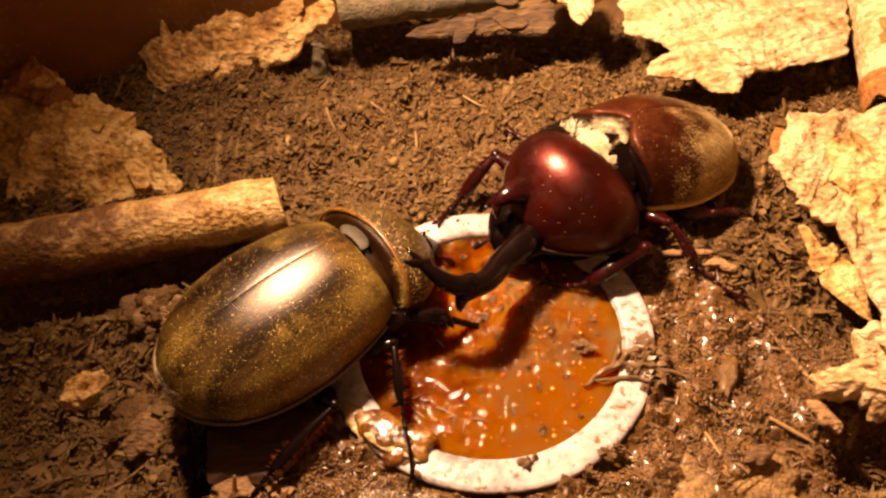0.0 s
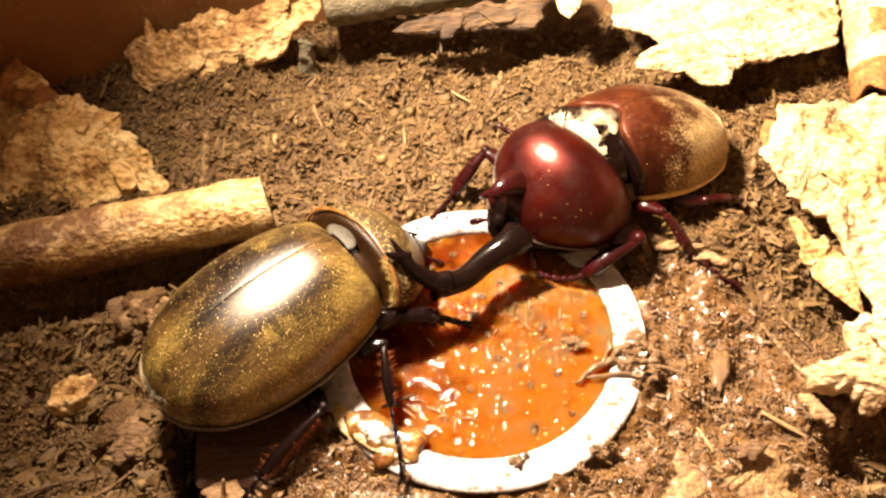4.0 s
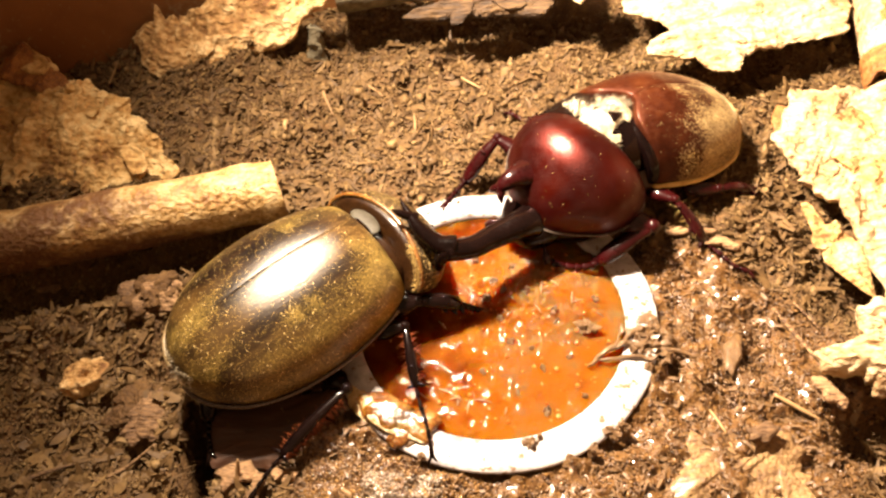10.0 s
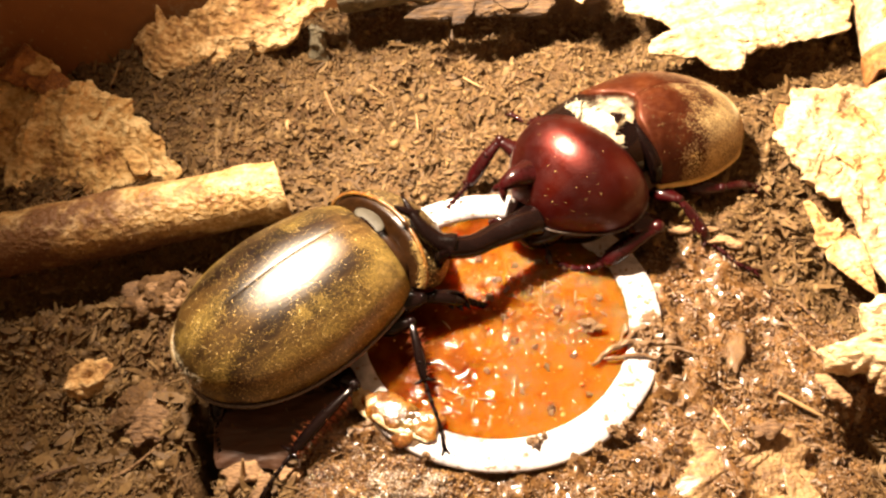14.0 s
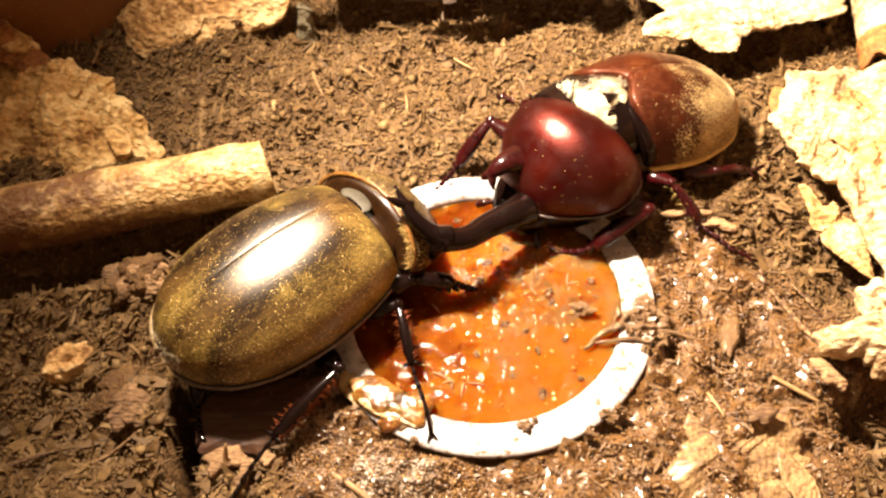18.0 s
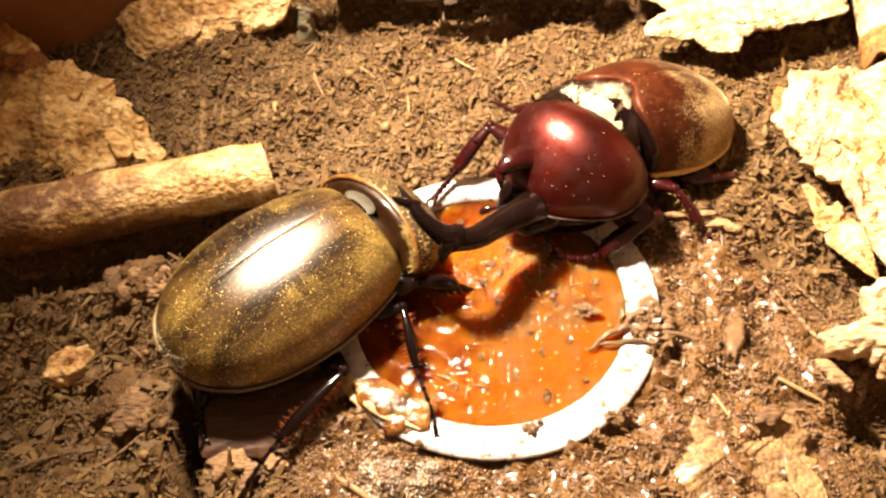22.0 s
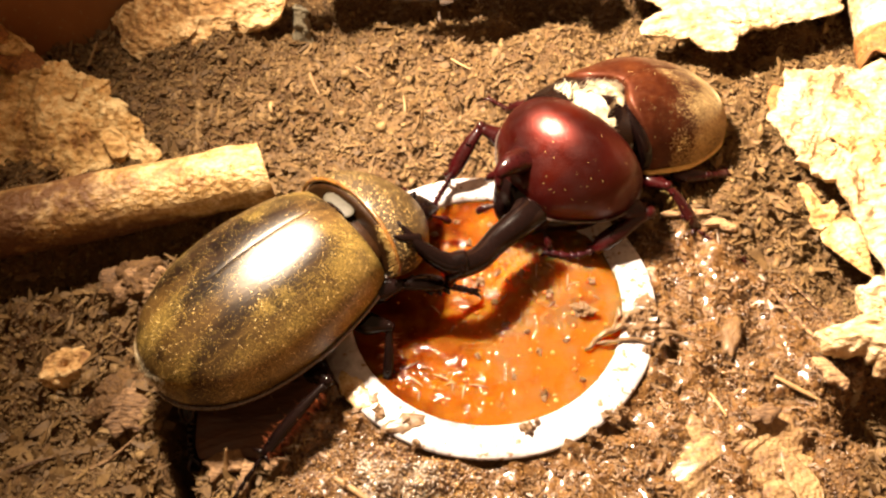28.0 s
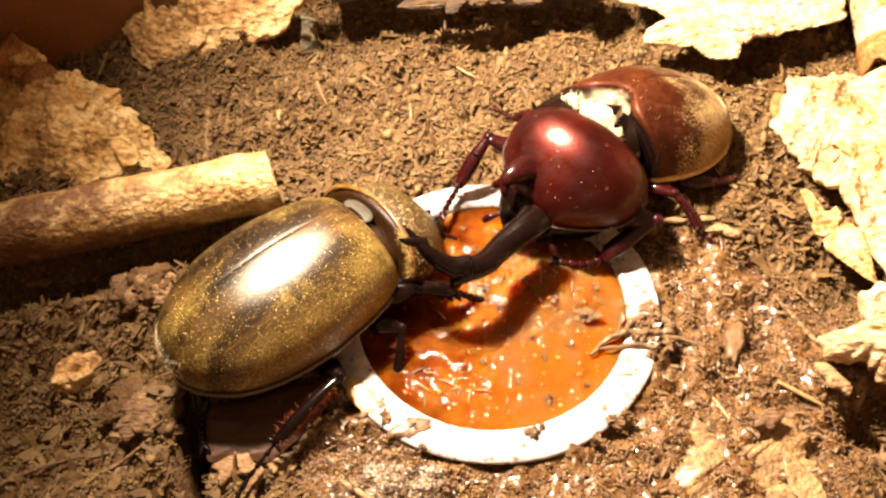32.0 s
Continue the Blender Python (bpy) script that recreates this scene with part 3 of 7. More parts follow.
scatter_bits("wet_crumbs", 40000, (-28, 46, -34, 18), (0.12, 0.46), WET, "wet glistening soil crumbs round the cup", wet=True)


def mud_height(x, y):
    p = np.stack([x, y], 1)
    z = ground_height(x, y) + 0.34 * np.abs(value_noise(p, 1.7, 81)) + 0.20 * value_noise(p, 0.9, 82) + 0.10 * value_noise(p, 0.5, 83)
    return z - 1.2 * np.clip(1 - wetness(x, y) / 4, 0, 1)


def build_mud():
    """A lumpy soaked skin over the soil round the cup."""
    step = 0.26
    xs, ys = np.arange(-27, 47, step), np.arange(-33, 17, step)
    X, Y = np.meshgrid(xs, ys)
    x, y = X.ravel(), Y.ravel()
    w = wetness(x, y)
    z = mud_height(x, y)
    r = np.hypot(x, y)
    keep = (w > 0) & (r > 20.1)
    idx = np.cumsum(keep) - 1
    grid = np.arange(len(x)).reshape(X.shape)
    q = np.stack([grid[:-1, :-1], grid[:-1, 1:], grid[1:, 1:], grid[1:, :-1]], -1).reshape(-1, 4)
    q = q[keep[q].all(1)]
    v = np.stack([x, y, z], 1)[keep]
    return thing("mud", (v, idx[q].tolist()), WET_FILM, "soaked brown mud glistening with jelly juice round the cup", "mud", kind="stuff")


build_mud()
scatter_bits("wet_grains", 36000, (-27, 40, -33, 2), (0.07, 0.20), GRAINS, "fine wet grains of soil glistening round the cup", wet=True, level=mud_height)
# grains added where the wet soil glares; the glare is in their colour
scatter_bits("glare_grains", 2600, (-13.5, -5.0, -25.5, -20.0), (0.12, 0.36), GLARE, "pale grains with wet glare painted into their colour", wet=True, level=mud_height)
scatter_bits("wet_grains", 14000, (-22, 0, -30, -17), (0.10, 0.30), GRAINS, "coarser wet grains glistening with jelly juice", wet=True, level=mud_height)


def scatter_fibres(name, count, region, mat, label, length=(1.0, 4.5), width=(0.06, 0.28), wet=False, tumbled=0.28):
    """Thousands of short bent flakes and fibres in one mesh (three-sided bars)."""
    x = rng.uniform(region[0], region[1], count)
    y = rng.uniform(region[2], region[3], count)
    keep = (np.hypot(x, y) > 21.5) & ((wetness(x, y) > 1) == wet)
    x, y = x[keep], y[keep]
    n = len(x)
    z = ground_height(x, y) + rng.uniform(0.1, 0.6, n)
    L = length[0] + (length[1] - length[0]) * rng.random(n) ** 2.2
    W = width[0] + (width[1] - width[0]) * rng.random(n) ** 2
    a = rng.uniform(0, 2 * np.pi, n)
    tilt = rng.normal(0, tumbled, n)
    d = np.stack([np.cos(a) * np.cos(tilt), np.sin(a) * np.cos(tilt), np.sin(tilt)], 1)
    side = np.stack([-np.sin(a), np.cos(a), rng.normal(0, 0.4, n)], 1)
    up = np.cross(d, side)
    curl = rng.normal(0, 0.22, n) * L
    t = np.linspace(-0.5, 0.5, 4)
    c = np.array([(1, 0), (-0.5, 0.5), (-0.5, -0.5)])
    mid = np.stack([x, y, z], 1)[:, None] + d[:, None] * (L[:, None] * t)[..., None] + side[:, None] * (curl[:, None] * (t ** 2 - 0.1))[..., None]
    taper = np.array([0.45, 1, 0.9, 0.25])
    ring = side[:, None] * c[None, :, 0, None] * 1.6 + up[:, None] * c[None, :, 1, None] * 0.7
    q = mid[:, :, None] + ring[:, None] * (W[:, None] * taper)[..., None, None]
    faces = []
    for i in range(3):
        for j in range(3):
            faces.append((i * 3 + j, i * 3 + (j + 1) % 3, i * 3 + 3 + (j + 1) % 3, i * 3 + 3 + j))
    f = (np.array(faces)[None] + 12 * np.arange(n)[:, None, None]).reshape(-1, 4)
    return thing(name, (q.reshape(-1, 3), f.tolist()), mat, label, "plant fibres", kind="stuff", smooth=False)


scatter_fibres("plant_fibres", 34000, (-92, 70, -34, 72), FIBRE, "short brown plant fibres and flakes lying in the soil", (0.5, 3.0), (0.035, 0.17))
scatter_fibres("rotten_flakes", 600, (-92, -22, -34, 24), FIBRE, "large torn flakes of rotten wood and leaf in the soil", (1.6, 4.2), (0.28, 0.62), tumbled=0.45)
scatter_fibres("soil_flakes", 6000, (-92, 70, -34, 72), FIBRE, "broad brown flakes of rotten leaf and wood in the soil", (1.2, 4.2), (0.16, 0.5), tumbled=0.5)
scatter_fibres("wet_fibres", 9000, (-28, 46, -34, 18), MOIST, "short wet fibres and flakes in the mud", (0.4, 1.8), (0.04, 0.16), wet=True)


# ---- feeding cup ----
def build_cup():
    cup = empty("jelly_cup", (0, 0, 0), "round white plastic jelly cup sunk in wet soil", "feeding cup")
    n = 120
    prof = [(15.9, -0.9), (16.25, 0.15), (16.7, 0.42), (18.0, 0.38), (19.3, 0.42), (19.85, 0.35), (20.0, 0.05), (19.8, -0.25), (17.0, -0.2), (16.6, -1.2)]
    v, f = [], []
    for i in range(n):
        a = 2 * math.pi * i / n
        for r, z in prof:
            w = 0.14 * math.sin(3 * a + 1) + 0.08 * math.sin(7 * a)
            v.append((r * math.cos(a), r * math.sin(a), z + w * (r - 15) / 5))
    m = len(prof)
    for i in range(n):
        for j in range(m):
            f.append((i * m + j, (i + 1) % n * m + j, (i + 1) % n * m + (j + 1) % m, i * m + (j + 1) % m))
    part("rim", (np.array(v), f), PLASTIC, cup, "flat white rim smeared with soil")
    prof = [(16.4, -0.8), (13.4, -17.5), (0.01, -17.5), (0.01, -18.2), (14.0, -18.2), (16.9, -0.8)]
    v, f = [], []
    m = len(prof)
    for i in range(n):
        a = 2 * math.pi * i / n
        v += [(r * math.cos(a), r * math.sin(a), z) for r, z in prof]
        for j in range(m - 1):
            f.append((i * m + j, (i + 1) % n * m + j, (i + 1) % n * m + j + 1, i * m + j + 1))
    part("cup_wall", (np.array(v), f), PLASTIC, cup, "tapered white plastic cup wall")
    return cup


build_cup()


def jelly_churn(x, y):
    """0 where the jelly is smooth and clear, 1 where it is churned and cloudy."""
    p = np.stack([np.ravel(x), np.ravel(y)], 1)
    c = np.exp(-((p[:, 0] - 5) / 9.5) ** 2 - ((p[:, 1] - 5) / 8.5) ** 2) + 0.35 * np.exp(-((p[:, 0] + 2) / 6) ** 2 - ((p[:, 1] + 12) / 3) ** 2)
    return np.clip(c + 0.35 * value_noise(p, 3.0, 36), 0, 1)


def jelly_cloud(x, y):
    """How cloudy the jelly is: dark red at one side, bright orange beyond, tan where it is churned."""
    p = np.stack([np.ravel(x), np.ravel(y)], 1)
    clear = np.clip((p[:, 0] + 4.5 - 0.35 * p[:, 1]) / 11, 0, 1)
    return np.clip(0.14 + 0.38 * clear + 0.5 * jelly_churn(x, y) + 0.12 * value_noise(p, 2.2, 39) + 0.16 * value_noise(p, 4.0, 40), 0, 1)


def jelly_height(x, y):
    p = np.stack([np.ravel(x), np.ravel(y)], 1)
    churn = jelly_churn(p[:, 0], p[:, 1])
    h = -0.45 - 0.008 * p[:, 1] + 0.10 * value_noise(p, 6.5, 31) + (0.06 + 0.10 * churn) * value_noise(p, 2.6, 32) + (0.035 + 0.09 * churn) * value_noise(p, 1.2, 41) + (0.012 + 0.03 * churn) * value_noise(p, 0.55, 33)
    # crumpled folds where the beetles have fed
    h += churn * (0.5 * (0.5 - np.abs(value_noise(p + 3, 1.9, 44))) + 0.30 * (0.5 - np.abs(value_noise(p, 0.9, 45))) + 0.10 * (0.5 - np.abs(value_noise(p, 0.45, 46))))
    # a few sharp dents and ripples left by feeding
    h -= 0.22 * np.clip(value_noise(p, 1.3, 37) - 0.55, 0, 1) + 0.14 * np.clip(value_noise(p, 0.7, 38) - 0.6, 0, 1)
    for cx, cy, sx, sy, a in ((8, 4.5, 5.0, 3.6, 1.3), (3.5, 2.0, 3.5, 2.5, 0.7), (-7, 8, 4, 3, -0.3), (-9, -4, 4.5, 4, -0.35), (2, -9, 6, 3, -0.1), (11, 0, 3, 3, 0.5)):
        h += a * np.exp(-((p[:, 0] - cx) / sx) ** 2 - ((p[:, 1] - cy) / sy) ** 2)
    lump = np.exp(-((p[:, 0] - 6) / 7) ** 2 - ((p[:, 1] - 4) / 5) ** 2)
    h += lump * 0.3 * np.abs(value_noise(p, 2.3, 35))
    return h.reshape(np.shape(x))


def build_jelly():
    rings, n = 120, 420
    v, f = [], []
    a = np.linspace(0, 2 * np.pi, n, endpoint=False)
    for i in range(rings):
        r = 16.2 * (i + 0.3) / (rings - 0.7)
        x, y = r * np.cos(a), r * np.sin(a)
        z = jelly_height(x, y)
        edge = np.clip((r - 14.5) / 1.7, 0, 1)
        z = z * (1 - edge) + (z + 0.25) * edge
        v.append(np.stack([x, y, z], 1))
    x, y = 15.6 * np.cos(a), 15.6 * np.sin(a)
    v.append(np.stack([x, y, np.full(n, -4.0)], 1))
    x, y = 13.3 * np.cos(a), 13.3 * np.sin(a)
    v.append(np.stack([x, y, np.full(n, -17.3)], 1))
    k = rings + 2
    for i in range(k - 1):
        for j in range(n):
            f.append((i * n + j, i * n + (j + 1) % n, (i + 1) * n + (j + 1) % n, (i + 1) * n + j)[::-1])
    f.append(tuple(range(n)))
    f.append(tuple((k - 1) * n + j for j in range(n))[::-1])
    v = np.concatenate(v)
    ob = thing("beetle_jelly", (v, f), JELLY, "glossy orange-brown beetle jelly filling the cup, churned surface", "jelly")
    ob.data.attributes.new("hairy", "FLOAT", "POINT").data.foreach_set("value", jelly_cloud(v[:, 0], v[:, 1]).astype(np.float32))
    return ob


jelly = build_jelly()
g = np.random.default_rng(12)
for i in range(330):
    # small bubbles and wet points on the surface
    a, r = g.uniform(0, 6.28), 15.2 * g.random() ** 0.55
    x, y = r * math.cos(a), r * math.sin(a)
    if g.random() < 0.35:
        x, y = 5 + g.normal(0, 4.5), 4 + g.normal(0, 4.0)
        if math.hypot(x, y) > 15:
            continue
    z = float(jelly_height(np.array([x]), np.array([y]))[0])
    s = 0.07 + 0.27 * g.random() ** 3
    part("bubble", blob((x, y, z + 0.05 * s), (s, s * g.uniform(0.6, 1), 0.6 * s), g.uniform(0, 3), rough=0.2, scale=0.5, seed=i, n=6), BUBBLE, jelly)

g = np.random.default_rng(77)
for i in range(26):
    # straw bits and specks stuck in the jelly
    x, y = (g.normal(-3.5, 4.0), g.normal(-10.5, 1.8)) if i % 2 else (g.normal(6, 4.5), g.normal(2, 5))
    if math.hypot(x, y) > 15:
        continue
    z = float(jelly_height(np.array([x]), np.array([y]))[0]) + 0.06
    b, k = g.uniform(0, 3.14), g.uniform(0.4, 1.1)
    dx, dy = k * math.cos(b), k * math.sin(b)
    thing("straw_bit", tube(bend([(x - dx, y - dy, z), (x, y, z + g.uniform(0.02, 0.2)), (x + dx, y + dy, z)], 3), spread([0.05, 0.13, 0.05], 7), 6),
          STRAW if i % 3 else MOIST, "tiny bit of straw stuck in the jelly", "straw", group="bits in the jelly", origin=(x, y, z))

JELLY_LUMP_AT = np.array((-10.2, -14.2, 0.6))
jelly_lump = thing("jelly_lump", join(blob((-11.4, -13.2, 0.5), (4.0, 2.0, 0.9), -0.55, 0.28, 2.4, 4, n=24), blob((-8.2, -14.6, 0.6), (3.2, 2.0, 0.9), -0.2, 0.3, 2.0, 8, n=22), blob((-9.6, -15.8, 0.6), (2.0, 1.2, 0.6), 0.6, 0.3, 1.6, 15, n=18)),
                   JELLY_PALE, "lump of pale amber jelly dragged over the cup rim", "jelly", origin=JELLY_LUMP_AT)
part("cream_ridge", join(tube(bend([(-13.9, -12.0, 0.9), (-12.6, -13.9, 1.0), (-10.8, -15.5, 1.0), (-8.6, -16.2, 0.9), (-7.2, -16.9, 0.8)], 6), spread([0.9, 1.05, 0.55, 0.4, 0.2], 25), 10, 0.28)), CREAM, jelly_lump, "cream ridge of dried jelly")
thing("jelly_smear", blob((-14.2, -12.6, 0.35), (2.9, 1.5, 0.45), -0.9, 0.3, 1.2, 6, n=18), CREAM, "cream smear of dried jelly on the cup rim", "jelly", origin=(-14.2, -12.6, 0.2))


# ---- bark, sticks ----
def hairs(roots, normals, length, width, droop=0.2, seed=5):
    """Short tapered bristles (three-sided) standing on points."""
    g = np.random.default_rng(seed)
    roots, normals = np.asarray(roots, float), np.asarray(normals, float)
    n = len(roots)
    d = normals + g.normal(0, 0.25, (n, 3))
    d /= np.linalg.norm(d, axis=1)[:, None]
    s = np.cross(d, g.normal(0, 1, (n, 3)))
    s /= np.linalg.norm(s, axis=1)[:, None] + 1e-9
    u = np.cross(d, s)
    L = length * g.uniform(0.6, 1.2, n)[:, None]
    tip = roots + d * L - np.array((0, 0, droop)) * L
    a = [roots + width * (math.cos(k) * s + math.sin(k) * u) for k in (0, 2.1, 4.2)]
    v = np.stack([*a, tip], 1).reshape(-1, 3)
    f = []
    for i in range(n):
        b = 4 * i
        f += [(b, b + 1, b + 3), (b + 1, b + 2, b + 3), (b + 2, b, b + 3)]
    return v, f


def slab_shape(outline, z0, sx, sy, thick, rough, curl, seed, ragged, grain, n=150, rings=26, pits=0.0):
    """A ragged sheet over an outline (mm): fibrous relief along `grain` degrees, thinner at its torn edge."""
    o = np.asarray(outline, float)
    c = o.mean(0)
    edge = []
    for i in range(n):
        a = 2 * math.pi * i / n
        d = np.array((math.cos(a), math.sin(a)))
        best = 0.5
        for k in range(len(o)):
            p, q = o[k] - c, o[(k + 1) % len(o)] - c
            e = q - p
            den = d[0] * e[1] - d[1] * e[0]
            if abs(den) < 1e-9:
                continue
            t = (p[0] * e[1] - p[1] * e[0]) / den
            s = (p[0] * d[1] - p[1] * d[0]) / den
            if t > 0 and -1e-6 <= s <= 1 + 1e-6:
                best = max(best, t)
        edge.append(best)
    edge = np.array(edge)
    a = np.linspace(0, 2 * np.pi, n, endpoint=False)
    rim = np.stack([edge * np.cos(a), edge * np.sin(a)], 1)
    edge = edge + ragged * (value_noise(rim + 40, 2.2, seed) + 0.6 * value_noise(rim + 70, 0.9, seed + 1) + 0.35 * value_noise(rim + 20, 0.4, seed + 2))
    g = radians(grain)
    top, bot = [], []
    for i in range(rings):
        k = (i + 0.2) / (rings - 0.8)
        x, y = k * edge * np.cos(a), k * edge * np.sin(a)
        p = np.stack([x, y], 1)
        along = np.stack([(x * math.cos(g) + y * math.sin(g)) * 0.3, -x * math.sin(g) + y * math.cos(g)], 1)
        z = z0 + sx * x + sy * y + curl * (k * k)
        rel = rough * (0.8 * value_noise(p, 5.0, seed + 2) + 0.5 * value_noise(along, 1.5, seed + 3) + 0.35 * value_noise(along, 0.7, seed + 4))
        rel -= rough * 0.9 * np.clip(value_noise(along, 2.4, seed + 6) - 0.35, 0, 1)
        plates = value_noise(along, 3.4, seed + 9) * 2.5
        step = np.floor(plates)
        rel += 0.35 * rough * (step + np.clip((plates - step) * 5, 0, 1))
        if pits:
            rel -= pits * np.clip(value_noise(p, 1.9, seed + 12) - 0.15, 0, 0.6) * np.clip(0.6 + value_noise(p, 6.5, seed + 13), 0, 1.4)
            rel += 0.25 * pits * value_noise(p, 0.8, seed + 14)
        t = thick * (1 - 0.75 * k ** 6)
        top.append(np.stack([c[0] + x, c[1] + y, z + rel + 0.5 * t], 1))
        bot.append(np.stack([c[0] + x * 0.99, c[1] + y * 0.99, z + 0.5 * rel - 0.5 * t], 1))
    v = np.concatenate(top + bot[::-1])
    f = []
    m = 2 * rings
    for i in range(m - 1):
        for j in range(n):
            f.append((i * n + j, i * n + (j + 1) % n, (i + 1) * n + (j + 1) % n, (i + 1) * n + j)[::-1])
    f.append(tuple(range(n)))
    f.append(tuple((m - 1) * n + j for j in range(n))[::-1])
    return (v, f), c


def bark_slab(name, outline, mat, label, plane, thick=2.2, rough=0.8, curl=0.0, seed=1, ragged=0.7, grain=0.0, flakes=4, flake_mat=None, pits=0.0):
    """A ragged bark slab with loose flakes on its face; plane = (z at centre, slope x, slope y)."""
    z0, sx, sy = plane
    shape, c = slab_shape(outline, z0, sx, sy, thick, rough, curl, seed, ragged, grain, n=280, rings=64, pits=pits)
    ob = thing(name, shape, mat, label, "bark", group="bark pieces", origin=(c[0], c[1], z0))
    g = np.random.default_rng(seed)
    o = np.asarray(outline, float)
    for i in range(flakes):
        k = g.integers(len(o))
        p = c + (o[k] - c) * g.uniform(0.3, 0.8)
        r = g.uniform(1.2, 2.8)
        turn = g.uniform(0, 6.28)
        ring = [(p[0] + r * g.uniform(0.6, 1.2) * math.cos(b) * 1.5 * math.cos(turn) - r * 0.6 * math.sin(b) * math.sin(turn),
                 p[1] + r * g.uniform(0.6, 1.2) * math.cos(b) * 1.5 * math.sin(turn) + r * 0.6 * math.sin(b) * math.cos(turn)) for b in np.linspace(0, 6.28, 9)[:-1]]
        zz = z0 + sx * (p[0] - c[0]) + sy * (p[1] - c[1]) + 0.5 * thick + 0.2 * rough + 0.05
        sh, _ = slab_shape(ring, zz, sx + g.normal(0, 0.08), sy + g.normal(0, 0.08), 0.35, 0.25, 0.1, seed + 7 * i, 0.25, grain, n=40, rings=8)
        part("flake", sh, flake_mat or mat, ob)
    return ob


def branch(name, p, q, r0, r1, mat, label, wob=0.3, seed=3, sag=0.0, cut=None, fuzz=0):
    """A cut stick from p to q with an uneven skin and flat sawn ends."""
    p, q = np.asarray(p, float), np.asarray(q, float)
    k, n = 60, 28
    t = np.linspace(0, 1, k)
    pts = p + (q - p) * t[:, None]
    pts[:, 2] -= sag * 4 * t * (1 - t)
    v, f = tube(pts, r0 + (r1 - r0) * t, n)
    axis = (q - p) / np.linalg.norm(q - p)
    mid = pts.repeat(n, 0)
    rad = v - mid
    L = np.linalg.norm(rad, axis=1)[:, None]
    d = wob * (value_noise(v, 5, seed) + 0.5 * value_noise(v, 1.7, seed + 1) + 0.3 * value_noise(v, 0.7, seed + 2))
    v = v + rad / L * d[:, None]
    if cut is not None:
        # the far end is sawn across a plane that faces along `cut`
        c = np.asarray(cut, float)
        near_end = np.clip((t - 0.93) / 0.07, 0, 1).repeat(n)
        v = v - axis * (near_end * ((v - mid) @ c) / (axis @ c))[:, None]
    ob = empty(name, p, label, "stick")
    # mask of painted shade, stronger towards one end and underneath, broken up like soil
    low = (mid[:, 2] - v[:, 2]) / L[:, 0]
    shade_soil = np.clip(1.25 - 1.5 * t.repeat(n) + 0.8 * value_noise(v, 4, seed + 5) + 1.3 * np.clip(low + 0.3, 0, 1), 0, 1)
    part("stick_skin", (v, f[:-2]), mat, ob, "mottled bark skin with a mask of painted shade and soil", hairy=shade_soil)
    if fuzz:
        pick = np.random.default_rng(seed).integers(0, len(v), fuzz)
        part("fuzz", hairs(v[pick], rad[pick] / L[pick], 0.8, 0.03, 0.1, seed), STRAW, ob, "fine pale fuzz of torn bark fibres")
    for s, i0, sign in ((p, 0, -1), (q, (k - 1) * n, 1)):
        ring = v[i0:i0 + n]
        vv = [s + axis * sign * 0.05] + list(s + (ring - s) * 0.5 + axis * sign * 0.02) + list(ring)
        ff = []
        for j in range(n):
            j2 = (j + 1) % n
            ff += [(0, 1 + j, 1 + j2), (1 + j, 1 + n + j, 1 + n + j2, 1 + j2)]
        if sign < 0:
            ff = [x[::-1] for x in ff]
        part("cut_end", (np.array(vv), ff), CUT, ob, "sawn end with brown wood")
    return ob


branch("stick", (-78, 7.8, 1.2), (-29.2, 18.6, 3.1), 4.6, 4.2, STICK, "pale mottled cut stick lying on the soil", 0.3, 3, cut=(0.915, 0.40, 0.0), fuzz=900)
branch("stick", (-27.0, 62.6, 7.2), (14, 69.0, 8.0), 4.0, 3.6, BARK_GREY, "dark grey-brown stick lying along the container wall", 0.35, 9)
left_slab = bark_slab("bark_piece", [(-80.3, 42.1), (-78.3, 44.9), (-75.9, 47.3), (-71.7, 45.1), (-70.7, 43.0), (-65.6, 39.7), (-57.2, 37.6), (-56.6, 35.4), (-51.4, 32.0), (-51.0, 29.9), (-46.2, 25.2),
                         (-49.3, 23.7), (-56.9, 22.7), (-70.2, 21.6), (-76.7, 24.3), (-84.3, 36.8)], BARK_GOLD,
          "rough pale tan piece of bark leaning on the wall", (3.2, -0.05, 0.30), 2.4, 1.5, seed=11, grain=75, flakes=5, pits=2.2, ragged=1.0)
bark_slab("bark_piece", [(-63.2, 55.4), (-60.9, 56.2), (-57.0, 56.6), (-53.9, 57.8), (-44.7, 59.1), (-27.6, 61.5), (-27.4, 59.5), (-32.1, 56.3), (-32.6, 54.5), (-34.6, 53.6), (-43.7, 52.4),
                         (-46.8, 50.2), (-49.9, 50.1), (-51.9, 51.0), (-58.1, 50.0), (-60.7, 51.8), (-61.7, 54.0)], BARK,
          "tan weathered bark piece with crumbling lower edge", (3.4, 0.0, 0.9), 2.4, 0.8, seed=21, ragged=0.5, grain=8, flakes=4, pits=2.0)
bark_slab("bark_piece", [(-14.6, 54.4), (-11.2, 55.6), (-7.7, 56.8), (-1.7, 58.8), (2.8, 60.3), (6.8, 60.6), (9.6, 59.2), (10.4, 55.3), (8.3, 53.6), (4.9, 54.5), (-1.0, 54.5), (-6.8, 54.1), (-10.6, 53.8)], BARK_DARK,
          "brown splintered strip of bark propped over a dark hollow", (6.9, 0.03, 0.40), 1.6, 0.8, seed=31, ragged=0.5, grain=20, flakes=3)
